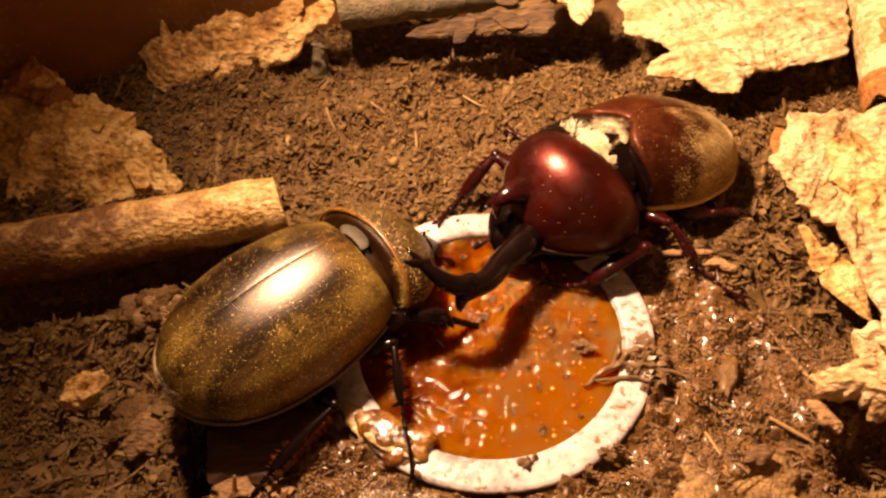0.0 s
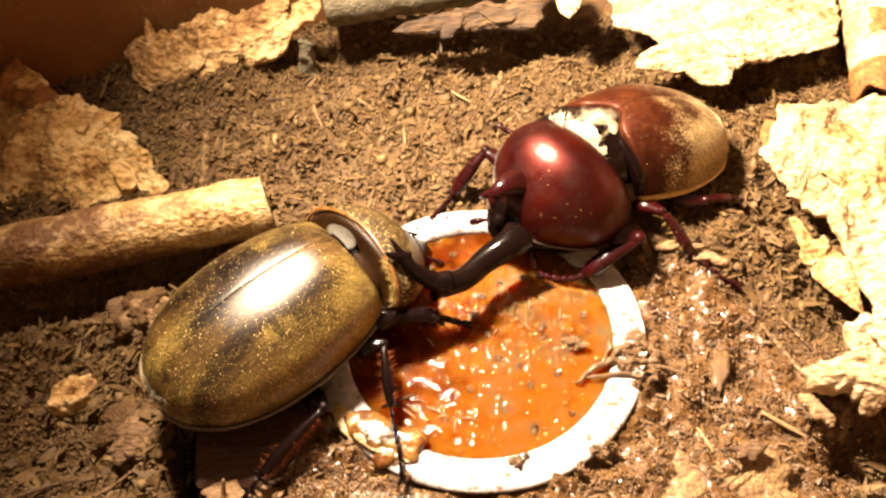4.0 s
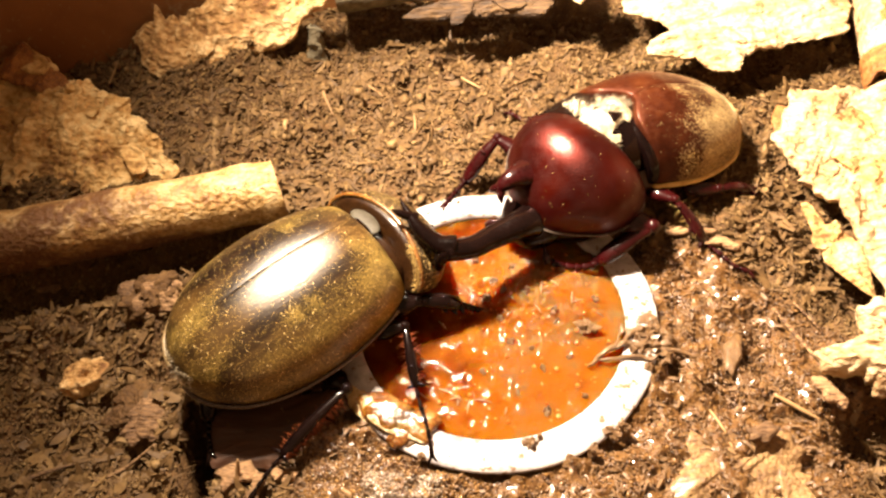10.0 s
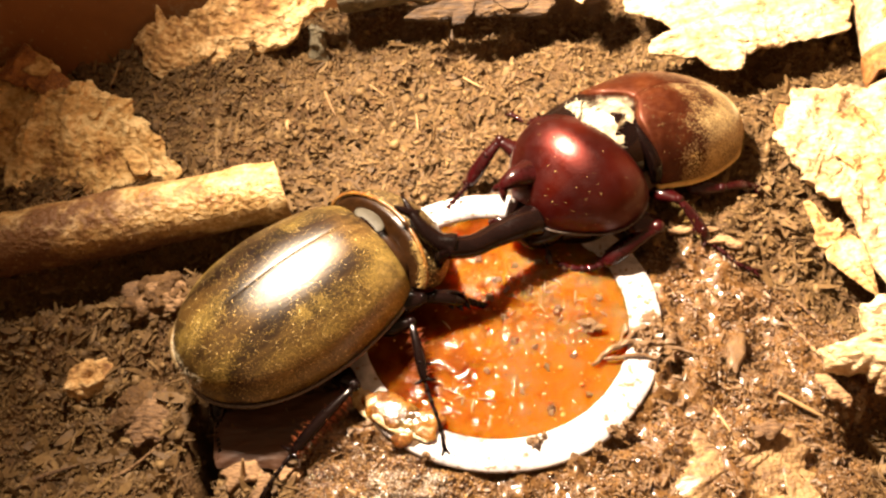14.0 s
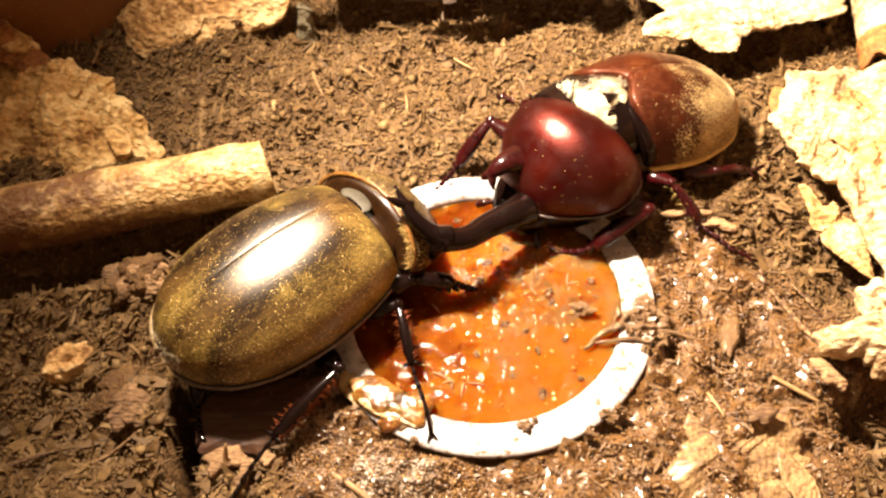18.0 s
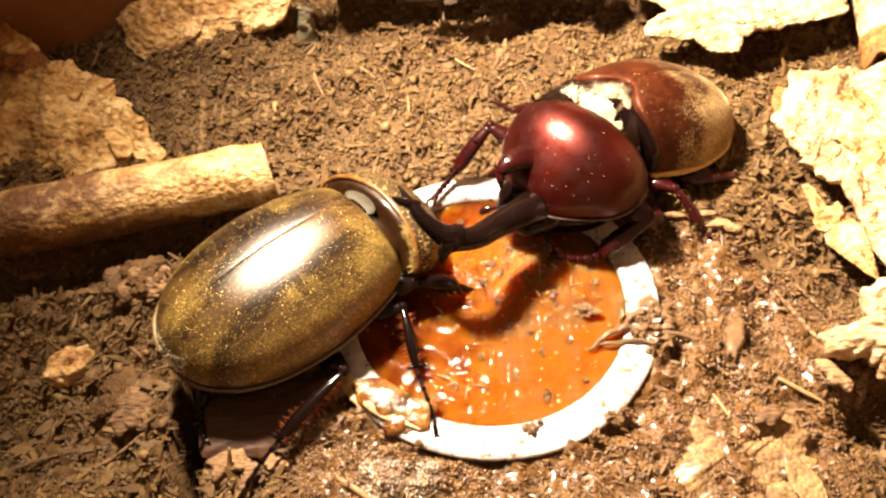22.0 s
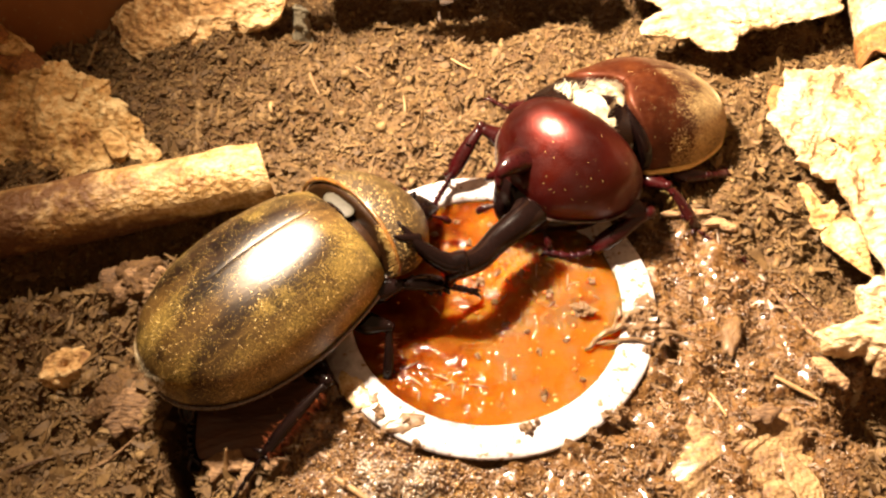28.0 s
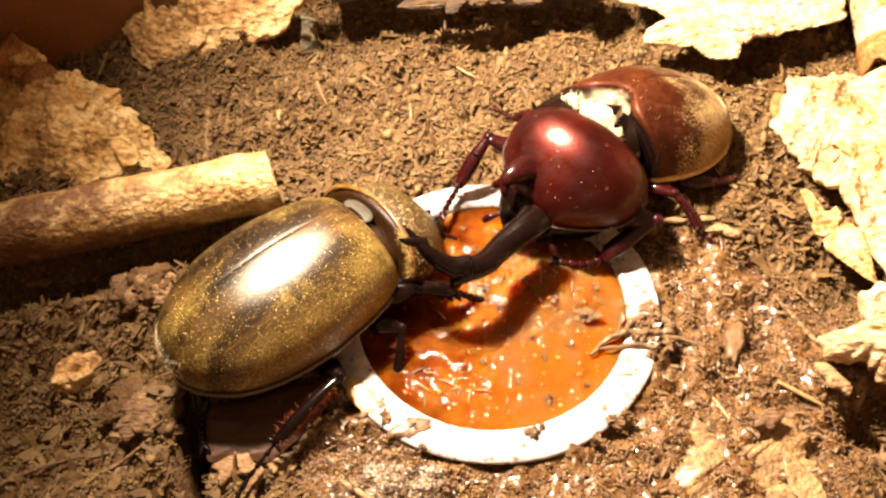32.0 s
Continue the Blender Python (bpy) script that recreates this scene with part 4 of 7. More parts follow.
bark_slab("bark_piece", [(21.2, 65.8), (22.1, 55.4), (27.2, 53.1), (28.5, 49.4), (24.3, 47.4), (24.2, 44.7), (31.0, 43.2), (33.9, 40.3), (37.2, 40.5), (38.7, 43.8), (46.2, 47.0), (55.1, 48.8),
                         (59.0, 62.9), (60.5, 74.7), (22.2, 76.4)], BARK_PALE,
          "broad pale yellow bark slab with ragged edge, raised off the soil", (5.6, 0.0, 0.05), 1.8, 0.6, seed=41, ragged=0.6, grain=15, flakes=3, pits=0.5)
bark_slab("bark_piece", [(9.8, 65.8), (10.6, 57.9), (12.1, 56.9), (12.4, 53.6), (14.0, 51.6), (15.6, 53.8), (16.5, 58.4), (18.1, 65.4)], BARK_PALE, "small pale torn flake of bark", (10.0, 0.0, 0.05), 1.2, 0.4, seed=45, ragged=0.3, flakes=1)
big_slab = bark_slab("bark_piece", [(42.7, 33.9), (55.9, 35.2), (61.7, 34.4), (60, 12.9), (54, 1.4), (45.7, -0.1), (44.8, 3.0), (44.2, 12.1), (41.7, 15.7), (40.0, 20.5), (38.2, 25.7), (41.0, 30.0)], BARK_PALE,
          "pale cream bark slab with worn hollow face and orange edge", (3.0, 0.02, 0.06), 2.4, 0.55, curl=1.8, seed=51, ragged=0.8, grain=60, flakes=3, pits=0.35)
bark_slab("bark_piece", [(35.9, -6.8), (38.2, -5.0), (41.4, -4.0), (41.7, -1.0), (45.5, -0.3), (52, -0.4), (56, -8), (50, -11.5), (41.8, -11.6), (38.6, -9.5), (35.9, -8.9)], BARK_PALE,
          "cream fibrous bark piece lying on dark soil", (2.6, 0.06, 0.0), 3.0, 1.5, seed=61, ragged=0.7, grain=-25, flakes=3, pits=0.8)
bark_slab("bark_strip", [(40.8, 16.6), (42.0, 17.0), (42.1, 13.6), (44.7, 11.6), (46.5, 8.9), (45.3, 1.3), (43.1, 4.2), (41.1, 7.2), (41.0, 10.8)], BARK,
          "narrow curled orange-brown strip of bark", (1.4, 0.05, 0.0), 0.9, 0.3, seed=71, ragged=0.2, grain=-65, flakes=1)


edge_layer, _ = slab_shape([(-78.0, 43.5), (-75.5, 46.0), (-70.5, 43.0), (-66.0, 39.2), (-68.0, 37.0), (-73.0, 38.0), (-78.0, 40.0)], 7.0, -0.05, 0.30, 0.9, 0.5, 0.0, 14, 0.5, 75, n=90, rings=14)
part("torn_layer", edge_layer, BARK_ORANGE, left_slab, "orange-brown torn layer at the top")
face, _ = slab_shape([(45.5, 29), (50, 30.5), (56, 29), (57, 18), (53.5, 9), (50, 6), (48.5, 12), (46.5, 19), (44.6, 24)], 4.6, 0.02, 0.06, 0.9, 0.6, 0.0, 57, 0.7, 60, n=110, rings=22)
part("worn_face", face, BARK, big_slab, "worn brown inner layer showing in the hollow")
lip, _ = slab_shape([(39.2, 29.5), (40.6, 32.6), (42.4, 32.0), (42.0, 28.0), (40.6, 25.2), (39.4, 26.2)], 4.6, 0.3, 0.1, 0.8, 0.3, 0.0, 58, 0.25, 70, n=60, rings=12)
part("torn_lip", lip, BARK_ORANGE, big_slab, "torn orange-brown edge of bark")


def curled_bark(name, p, q, r0, r1, sweep, mat, label, seed):
    """A rolled piece of bark: an open tube with thickness."""
    p, q = np.asarray(p, float), np.asarray(q, float)
    ax = (q - p) / np.linalg.norm(q - p)
    s = np.cross(ax, (0, 0, 1))
    s /= np.linalg.norm(s)
    u = np.cross(s, ax)
    k, n = 30, 40
    v, f = [], []
    for layer, dr in ((0, 0.0), (1, -0.7)):
        for i in range(k):
            t = i / (k - 1)
            for j in range(n):
                a = radians(-60 + sweep * j / (n - 1))
                r = r0 + (r1 - r0) * t + dr
                d = np.cos(a) * s + np.sin(a) * u
                v.append(p + (q - p) * t + d * r)
    v = np.array(v)
    v += 0.25 * np.stack([value_noise(v, 3, seed + i) for i in range(3)], 1)
    h = k * n
    for i in range(k - 1):
        for j in range(n - 1):
            b = i * n + j
            f.append((b, b + 1, b + n + 1, b + n))
            f.append((h + b, h + b + n, h + b + n + 1, h + b + 1))
        b = i * n
        f += [(b, b + n, h + b + n, h + b), (b + n - 1, h + b + n - 1, h + b + 2 * n - 1, b + 2 * n - 1)]
    for j in range(n - 1):
        b = (k - 1) * n + j
        f += [(j, h + j, h + j + 1, j + 1), (b, b + 1, h + b + 1, h + b)]
    return thing(name, (v, f), mat, label, "bark", group="bark pieces", origin=p)


ROLL = ((58.6, 38.5, 3.4), (64.5, 64.0, 6.5), 3.0, 5.2)
roll = curled_bark("bark_roll", *ROLL, 300, BARK_PALE, "pale rolled piece of bark with torn orange-brown patches", 81)


def roll_patch(t0, t1, a0, a1, lift, seed):
    """A torn layer on the roll between two places along it and two angles round it."""
    p, q, r0, r1 = (np.asarray(k, float) for k in ROLL)
    ax = (q - p) / np.linalg.norm(q - p)
    side = np.cross(ax, (0, 0, 1))
    side /= np.linalg.norm(side)
    up = np.cross(side, ax)
    k, n = 22, 30
    v, f = [], []
    for layer in (lift, -0.5):
        for i in range(k):
            for j in range(n):
                w = np.array([[i * 0.45, j * 0.45]])
                t = t0 + (t1 - t0) * i / (k - 1) + 0.03 * float(value_noise(w, 2.2, seed)[0])
                a = radians(a0 + (a1 - a0) * j / (n - 1) + 9 * float(value_noise(w, 2.0, seed + 1)[0]))
                r = r0 + (r1 - r0) * t + layer + 0.15 * float(value_noise(w, 1.0, seed + 2)[0])
                v.append(p + (q - p) * t + r * (math.cos(a) * side + math.sin(a) * up))
    h = k * n
    for i in range(k - 1):
        for j in range(n - 1):
            b = i * n + j
            f += [(b, b + 1, b + n + 1, b + n), (h + b, h + b + n, h + b + n + 1, h + b + 1)]
        b = i * n
        f += [(b, b + n, h + b + n, h + b), (b + n - 1, h + b + n - 1, h + b + 2 * n - 1, b + 2 * n - 1)]
    for j in range(n - 1):
        b = (k - 1) * n + j
        f += [(j, h + j, h + j + 1, j + 1), (b, b + 1, h + b + 1, h + b)]
    return np.array(v), f


part("torn_end", roll_patch(-0.03, 0.17, -50, 220, 0.35, 5), BARK_ORANGE, roll, "torn orange-brown end of the roll")
part("torn_patch", roll_patch(0.40, 0.56, -40, 120, 0.3, 8), BARK_ORANGE, roll, "torn orange-brown patch")


# ---- small things on the soil and the jelly ----
def soil_at(x, y):
    return float(ground_height(np.array([x]), np.array([y]))[0])


def chip(name, at, size, turn, mat, label, category, group="", tilt=(0.0, 0.0), lift=0.0, seed=1, grain=0.0):
    """A flat broken chip: length, width, thickness in mm."""
    L, W, T = size
    g = np.random.default_rng(seed)
    ring = []
    for b in np.linspace(0, 2 * math.pi, 13)[:-1]:
        u, w = L / 2 * math.copysign(abs(math.cos(b)) ** 0.6, math.cos(b)) * g.uniform(0.7, 1.15), W / 2 * math.copysign(abs(math.sin(b)) ** 0.6, math.sin(b)) * g.uniform(0.6, 1.2)
        ring.append((at[0] + u * math.cos(turn) - w * math.sin(turn), at[1] + u * math.sin(turn) + w * math.cos(turn)))
    z = soil_at(*at) + 0.5 * T + 0.35 + lift
    sh, c = slab_shape(ring, z, tilt[0] + g.normal(0, 0.06), tilt[1] + g.normal(0, 0.06), T, min(0.6 * T, 0.5), 0.0, seed, 0.24 * min(W, 3.0), math.degrees(turn), n=56, rings=12)
    return thing(name, sh, mat, label, category, group=group, origin=(c[0], c[1], z))


def crumb(at, s, seed, flat=0.7):
    """A rough angular crumb."""
    return blob(at, (s, 0.8 * s, flat * s), 0.7 * seed, 0.85, 0.42 * s, seed, n=7)


def straw(points, r, label="thin pale dry straw lying on the soil", mat=STRAW, lift=0.35):
    pts = [(x, y, soil_at(x, y) + z + lift) for x, y, z in points]
    b = bend(pts, 6)
    return thing("straw", tube(b, r * spread([0.7, 1.0, 0.9, 0.4], len(b)), 7), mat, label, "straw", group="straws on the soil", origin=pts[0])


# plate added for the beetle's shadow; the shade is put into its dark colour
bark_slab("shade_plate", [(-32.1, -13.7), (-31.0, -18.0), (-30.3, -19.7), (-27.1, -19.4), (-23.8, -19.6), (-21.2, -17.2), (-18.8, -14.2), (-17.7, -10.4), (-22.9, -11.1)], PLATE_SHADE, "smooth dark red-brown plate under the beetle, shade in its colour", (-0.6, 0.0, 0.1), 1.4, 0.2, seed=95, ragged=0.15, grain=10, flakes=0)
chip("wood_chip", (-27.4, -20.2), (4.6, 3.0, 0.8), 0.5, CHIP, "tan crumbling wood chip beside the beetle", "wood chip", "wood chips", seed=3, lift=0.2)
chip("wood_chip", (-24.6, -22.0), (3.4, 2.2, 0.7), 1.4, CHIP, "small brown wood chip", "wood chip", "wood chips", seed=24, lift=0.1)
chip("wood_chip", (-22.5, -19.8), (3.0, 2.0, 0.6), -0.4, CHIP, "small brown wood chip", "wood chip", "wood chips", seed=4)
bark_slab("rotten_wood", [(17.9, -24.0), (17.5, -21.4), (21.0, -17.3), (27.2, -15.0), (31.9, -14.6), (33.4, -16.2), (33.1, -19.3), (32.0, -22.6), (30.0, -24.8), (23.0, -25.9)], ROTTEN,
          "flat crusty piece of yellow-brown rotten wood in wet soil", (-0.8, 0.03, 0.0), 1.5, 0.5, seed=91, ragged=1.0, grain=35, flakes=3)
chip("wood_chip", (28.2, -15.4), (4.2, 1.8, 0.8), 0.3, CHIP, "pale splinter of wood", "wood chip", "wood chips", seed=6, lift=0.5)
chip("wood_chip", (36.8, -10.5), (5.5, 2.0, 1.0), -1.05, CHIP, "reddish brown curved wood chip", "wood chip", "wood chips", seed=8)
chip("wood_chip", (27.6, -5.6), (6.2, 1.7, 0.8), 1.15, MOIST, "long brown husk in wet soil", "wood chip", "wood chips", seed=9)
chip("wood_chip", (-63.5, 8.2), (3.6, 1.2, 0.6), 0.1, CHIP, "pale splinter of wood", "wood chip", "wood chips", seed=14)
chip("wood_chip", (26.0, 12.6), (7.0, 1.1, 0.7), 0.05, CHIP, "long pale splinter of wood", "wood chip", "wood chips", seed=15)
chip("wood_chip", (29.5, 10.0), (4.0, 1.6, 0.7), -0.3, CHIP, "tan wood chip on the soil", "wood chip", "wood chips", seed=16)
stub = bend([(-30.6, 54.6, soil_at(-30.6, 54.6) - 0.6), (-30.2, 55.2, 2.2), (-29.9, 55.8, 4.4)], 6)
stub_v, stub_f = tube(stub, spread([1.5, 1.3, 1.2], len(stub)), 16)
thing("wood_stub", (stub_v + 0.7 * np.stack([value_noise(stub_v, 1.0, 90 + k) for k in range(3)], 1), stub_f), BARK_GREY, "short grey-green stub of wood standing beside bark", "wood chip", group="wood chips", origin=stub[0])

for cx, cy, rx, ry, rz, seed in ((-44.2, 3.6, 4.0, 2.8, 1.8, 1), (-43.5, -10.0, 3.8, 3.0, 1.6, 2), (-53.0, 5.0, 2.8, 2.0, 1.3, 3), (-39.8, 9.8, 2.2, 1.6, 1.4, 4), (24.6, 15.0, 2.4, 1.6, 0.9, 6)):
    z = soil_at(cx, cy) + 0.2 * rz
    thing("soil_clod", blob((cx, cy, z), (rx, ry, rz), 0.4 * seed, 0.34, 0.9, seed, n=44), SOIL, "brown lump of packed soil", "soil clod", group="clods of soil", origin=(cx, cy, z))

# a knot of pale wood with a hole in it
for cx, cy, rx, ry, rz, seed in ((-43.6, 3.4, 3.6, 2.6, 1.5, 71), (-41.0, -12.2, 3.4, 2.5, 1.2, 74), (-48.0, 4.6, 2.2, 1.6, 1.2, 77)):
    z = soil_at(cx, cy) + 0.35
    thing("soil_clod", blob((cx, cy, z), (rx, ry, rz), 0.4 * seed, 0.30, 1.3, seed, n=40), CHIP, "tan-brown flat clod of packed soil", "soil clod", group="clods of soil", origin=(cx, cy, z))
knot_at = np.array((-52.6, -5.8, soil_at(-52.6, -5.8) + 0.8))
v, f = blob((0, 0, 0), (3.1, 2.6, 1.7), 0.6, 0.30, 1.5, 63, n=36)
hole = np.array((0.25, -0.12, 0.96))
near = np.clip(1 - np.linalg.norm(v / (3.1, 2.6, 1.7) - hole, axis=1) / 0.42, 0, 1)
v = v * (1 - 0.85 * np.minimum(near * 2.6, 1))[:, None]
thing("wood_knot", (v + knot_at, f), BARK, "pale broken knot of wood with a dark hole", "wood chip", origin=knot_at)

straw([(-8.9, 30.4, 0), (-8.7, 30.7, 1.6), (-8.5, 30.8, 3.4)], 0.16, "thin pale straw standing in the soil")
straw([(-11.4, 32.3, 0), (-11.5, 33.4, 0.8), (-11.7, 34.8, 1.8)], 0.2)
straw([(-27.8, 45.5, 0.2), (-27.0, 42.0, 0.3), (-25.1, 38.0, 0.2)], 0.3)
straw([(-32.0, 35.2, 0.1), (-31.8, 34.0, 0.3), (-31.6, 33.0, 0.2)], 0.45)
straw([(-20.5, 45.0, 0.1), (-19.0, 43.6, 0.3), (-17.4, 41.8, 0.1)], 0.22)
straw([(34.0, 1.5, 0.2), (35.2, -1.0, 0.3), (36.4, -4.0, 0.2), (37.6, -8.0, 0.3)], 0.3, "long brown twig lying on the soil", CHIP)
straw([(36.5, 2.0, 0.3), (37.4, 0.2, 0.6), (38.2, -1.8, 0.2)], 0.16, "thin brown twig lying on the soil", CHIP)
straw([(31.0, -10.5, 0.2), (33.0, -11.8, 0.4), (35.2, -13.4, 0.2)], 0.28)
straw([(-26.9, -21.6, 0.4), (-26.9, -20.6, 1.6), (-26.7, -19.6, 3.0)], 0.3, "short pale splinter standing on the wood chip")
straw([(23.0, 13.0, 0.1), (26.0, 13.6, 0.3), (29.0, 13.0, 0.1)], 0.25)
straw([(24.0, -12.0, 0.2), (24.6, -13.4, 0.3), (25.0, -15.0, 0.2)], 0.18)
straw([(-15.5, -22.0, 0.2), (-13.0, -23.5, 0.3), (-11.0, -25.0, 0.1)], 0.35, "brown twig in wet soil")
straw([(-58.0, -20.0, 0.2), (-54.0, -19.0, 0.4), (-50.5, -16.5, 0.2)], 0.3, "brown twig lying on the soil", CHIP)
straw([(-46.0, -20.0, 0.2), (-43.0, -18.0, 0.4), (-39.5, -15.5, 0.2)], 0.25, "brown twig lying on the soil", CHIP)
straw([(-38.0, 40.5, 0.2), (-36.0, 39.6, 0.3), (-34.0, 38.0, 0.1)], 0.2)
straw([(-5.0, 46.0, 0.2), (-3.4, 44.8, 0.5), (-1.6, 43.2, 0.3)], 0.2)
straw([(-66.5, 47.5, 0.2), (-65.5, 49.0, 1.6), (-64.0, 50.5, 3.4)], 0.2)

for a, r, sx, sy, turn, seed in ((-12, 18.2, 1.6, 0.9, 1.2, 3), (-118, 18.3, 2.4, 1.0, 0.4, 5), (-134, 18.9, 1.8, 0.8, 0.7, 7), (-2, 18.6, 1.3, 0.8, 0.3, 9)):
    x, y = r * math.cos(radians(a)), r * math.sin(radians(a))
    thing("soil_smear", blob((x, y, 0.42), (sx, sy, 0.22), turn, 0.5, 0.8, seed, n=12), MOIST, "thin brown smear of wet soil on the cup rim", "soil smear", group="smears on the rim", origin=(x, y, 0.4))

# twig and crumbs caught on the cup rim
def rough_twig(points, radius, seed):
    b = bend(points, 6)
    v, f = tube(b, radius * spread([0.5, 1.0, 0.8, 1.0, 0.4], len(b)), 8)
    return v + 0.3 * np.stack([value_noise(v, 0.9, seed + k) for k in range(3)], 1), f


twig = thing("twig", join(rough_twig([(11.2, -6.9, 0.0), (13.0, -5.4, 0.4), (15.2, -4.3, 0.7), (17.4, -4.5, 0.8), (19.6, -4.4, 0.9)], 0.4, 5),
                          rough_twig([(14.2, -4.9, 0.5), (15.2, -3.2, 0.6), (15.6, -1.8, 0.7)], 0.3, 9), rough_twig([(15.4, -4.0, 0.6), (17.0, -2.6, 0.9), (18.2, -2.2, 0.8)], 0.4, 12),
                          rough_twig([(12.6, -6.3, 0.2), (15.4, -6.2, 0.7), (18.2, -6.3, 0.8), (19.2, -5.6, 0.9)], 0.28, 15), rough_twig([(18.4, -4.6, 0.8), (21.6, -5.6, 0.7), (24.6, -6.2, 0.5)], 0.3, 18)),
             MOIST, "small muddy brown twig caught across the cup rim", "twig", origin=(17, -4.6, 0.4))
for k, (x, y, r) in enumerate(((18.4, -3.6, 1.0), (19.6, -4.8, 1.1), (17.2, -3.4, 0.7), (20.6, -3.6, 0.9), (16.4, -5.2, 0.5), (18.8, -2.4, 0.7), (20.2, -6.2, 0.8))):
    thing("soil_crumb", crumb((x, y, 0.6), r, 40 + k), MOIST, "wet crumb of soil clinging to the twig", "soil crumb", group="crumbs on the rim", origin=(x, y, 0.5), smooth=False)
g = np.random.default_rng(31)
ON_JELLY = [(11.4, -2.1, 1.25, 0.9), (10.5, -10.7, 0.42, 0.4), (6.2, -12.5, 0.6, 0.4), (2.3, -3.4, 0.5, 0.3), (4.4, 3.0, 0.6, 0.4), (8.8, 6.4, 0.5, 0.4), (-2.0, 9.0, 0.5, 0.35), (-6.5, 10.5, 0.45, 0.3),
            (6.0, -7.0, 0.4, 0.3), (3.0, -10.2, 0.35, 0.25), (9.2, -5.6, 0.4, 0.3), (1.2, -0.4, 0.45, 0.3), (-3.6, 12.4, 0.5, 0.3), (0.8, 11.8, 0.4, 0.3), (-1.0, -7.6, 0.4, 0.3), (4.8, -4.4, 0.35, 0.25),
            (12.6, 2.2, 0.5, 0.35), (7.6, 0.4, 0.55, 0.4), (5.6, 7.8, 0.5, 0.4), (0.4, 5.2, 0.55, 0.35), (2.6, 7.4, 0.5, 0.3), (-0.6, 2.6, 0.6, 0.35), (1.6, 3.6, 0.5, 0.3)]
for x, y, a, b in ON_JELLY:
    z = float(jelly_height(np.array([x]), np.array([y]))[0]) + 0.25 * b
    thing("soil_crumb", crumb((x, y, z), 0.9 * a, int(g.integers(999))), MOIST, "wet dark crumb of soil on the jelly", "soil crumb", group="crumbs on the jelly", origin=(x, y, z), smooth=False)
for a, r, s in ((-76, 17.2, 0.9), (-72, 16.8, 0.45), (-16, 18.0, 0.8), (-8, 18.4, 0.9), (-4, 19.4, 0.8), (-22, 19.4, 0.7), (118, 18.4, 0.35), (104, 18.8, 0.3), (-118, 18.0, 0.6), (-128, 18.8, 0.9), (-112, 19.8, 0.6), (-50, 20.0, 1.0), (-46, 20.2, 0.9), (-58, 20.3, 0.9)):
    x, y = r * math.cos(radians(a)), r * math.sin(radians(a))
    thing("soil_crumb", crumb((x, y, 0.5), 0.8 * s, int(g.integers(999))), MOIST, "wet crumb of soil stuck to the cup rim", "soil crumb", group="crumbs on the rim", origin=(x, y, 0.4), smooth=False)

# ---- beetles ----
def shell_half(xs, widths, tops, side, zc, thick=0.55, n=30, round_seam=0.035, arc=100):
    """One wing case: from the seam over the back down to the flank, with thickness."""
    k = len(xs)
    v, f = [], []
    for layer in (0, 1):
        for i in range(k):
            for j in range(n):
                a = radians(arc * (j / (n - 1)) ** 1.7)
                w = max(widths[i] - layer * thick, 0.02)
                h = max(tops[i] - layer * thick, 0.02)
                y = w * abs(math.sin(a)) ** 0.92
                z = h * math.cos(a) if a < math.pi / 2 else 0.55 * h * math.cos(a)
                seam = round_seam * math.exp(-(y / 0.22) ** 2)
                v.append((xs[i], side * (y + 0.012), zc + z - seam - layer * 0.0))
    h = k * n
    for i in range(k - 1):
        for j in range(n - 1):
            b = i * n + j
            q1 = (b, b + 1, b + n + 1, b + n)
            q2 = (h + b, h + b + n, h + b + n + 1, h + b + 1)
            f += [q1, q2] if side < 0 else [q1[::-1], q2[::-1]]
        b = i * n
        q1 = (b, b + n, h + b + n, h + b)
        q2 = (b + n - 1, h + b + n - 1, h + b + 2 * n - 1, b + 2 * n - 1)
        f += [q1, q2] if side < 0 else [q1[::-1], q2[::-1]]
    for j in range(n - 1):
        b = (k - 1) * n + j
        q1, q2 = (j, h + j, h + j + 1, j + 1), (b, b + 1, h + b + 1, h + b)
        f += [q1, q2] if side < 0 else [q1[::-1], q2[::-1]]
    return np.array(v), f


def loft(xs, widths, tops, bottoms, zc=0.0, n=40, power=1.0, yshift=None):
    """A closed body of oval rings along x."""
    v, f = [], []
    k = len(xs)
    for i in range(k):
        for j in range(n):
            a = 2 * math.pi * j / n
            c, s = math.cos(a), math.sin(a)
            y = widths[i] * math.copysign(abs(c) ** power, c)
            z = (tops[i] if s > 0 else bottoms[i]) * math.copysign(abs(s) ** power, s)
            v.append((xs[i], y, zc + z))
    for i in range(k - 1):
        for j in range(n):
            f.append((i * n + j, (i + 1) * n + j, (i + 1) * n + (j + 1) % n, i * n + (j + 1) % n))
    f.append(tuple(range(n)))
    f.append(tuple((k - 1) * n + j for j in range(n))[::-1])
    return np.array(v), [q[::-1] for q in f]


def smooth_profile(pairs, count):
    """Even samples of a smooth curve through (x, value, ...) rows."""
    b = bend(pairs, 12)
    t = np.linspace(0, len(b) - 1, count)
    return [np.interp(t, np.arange(len(b)), b[:, i]) for i in range(b.shape[1])]


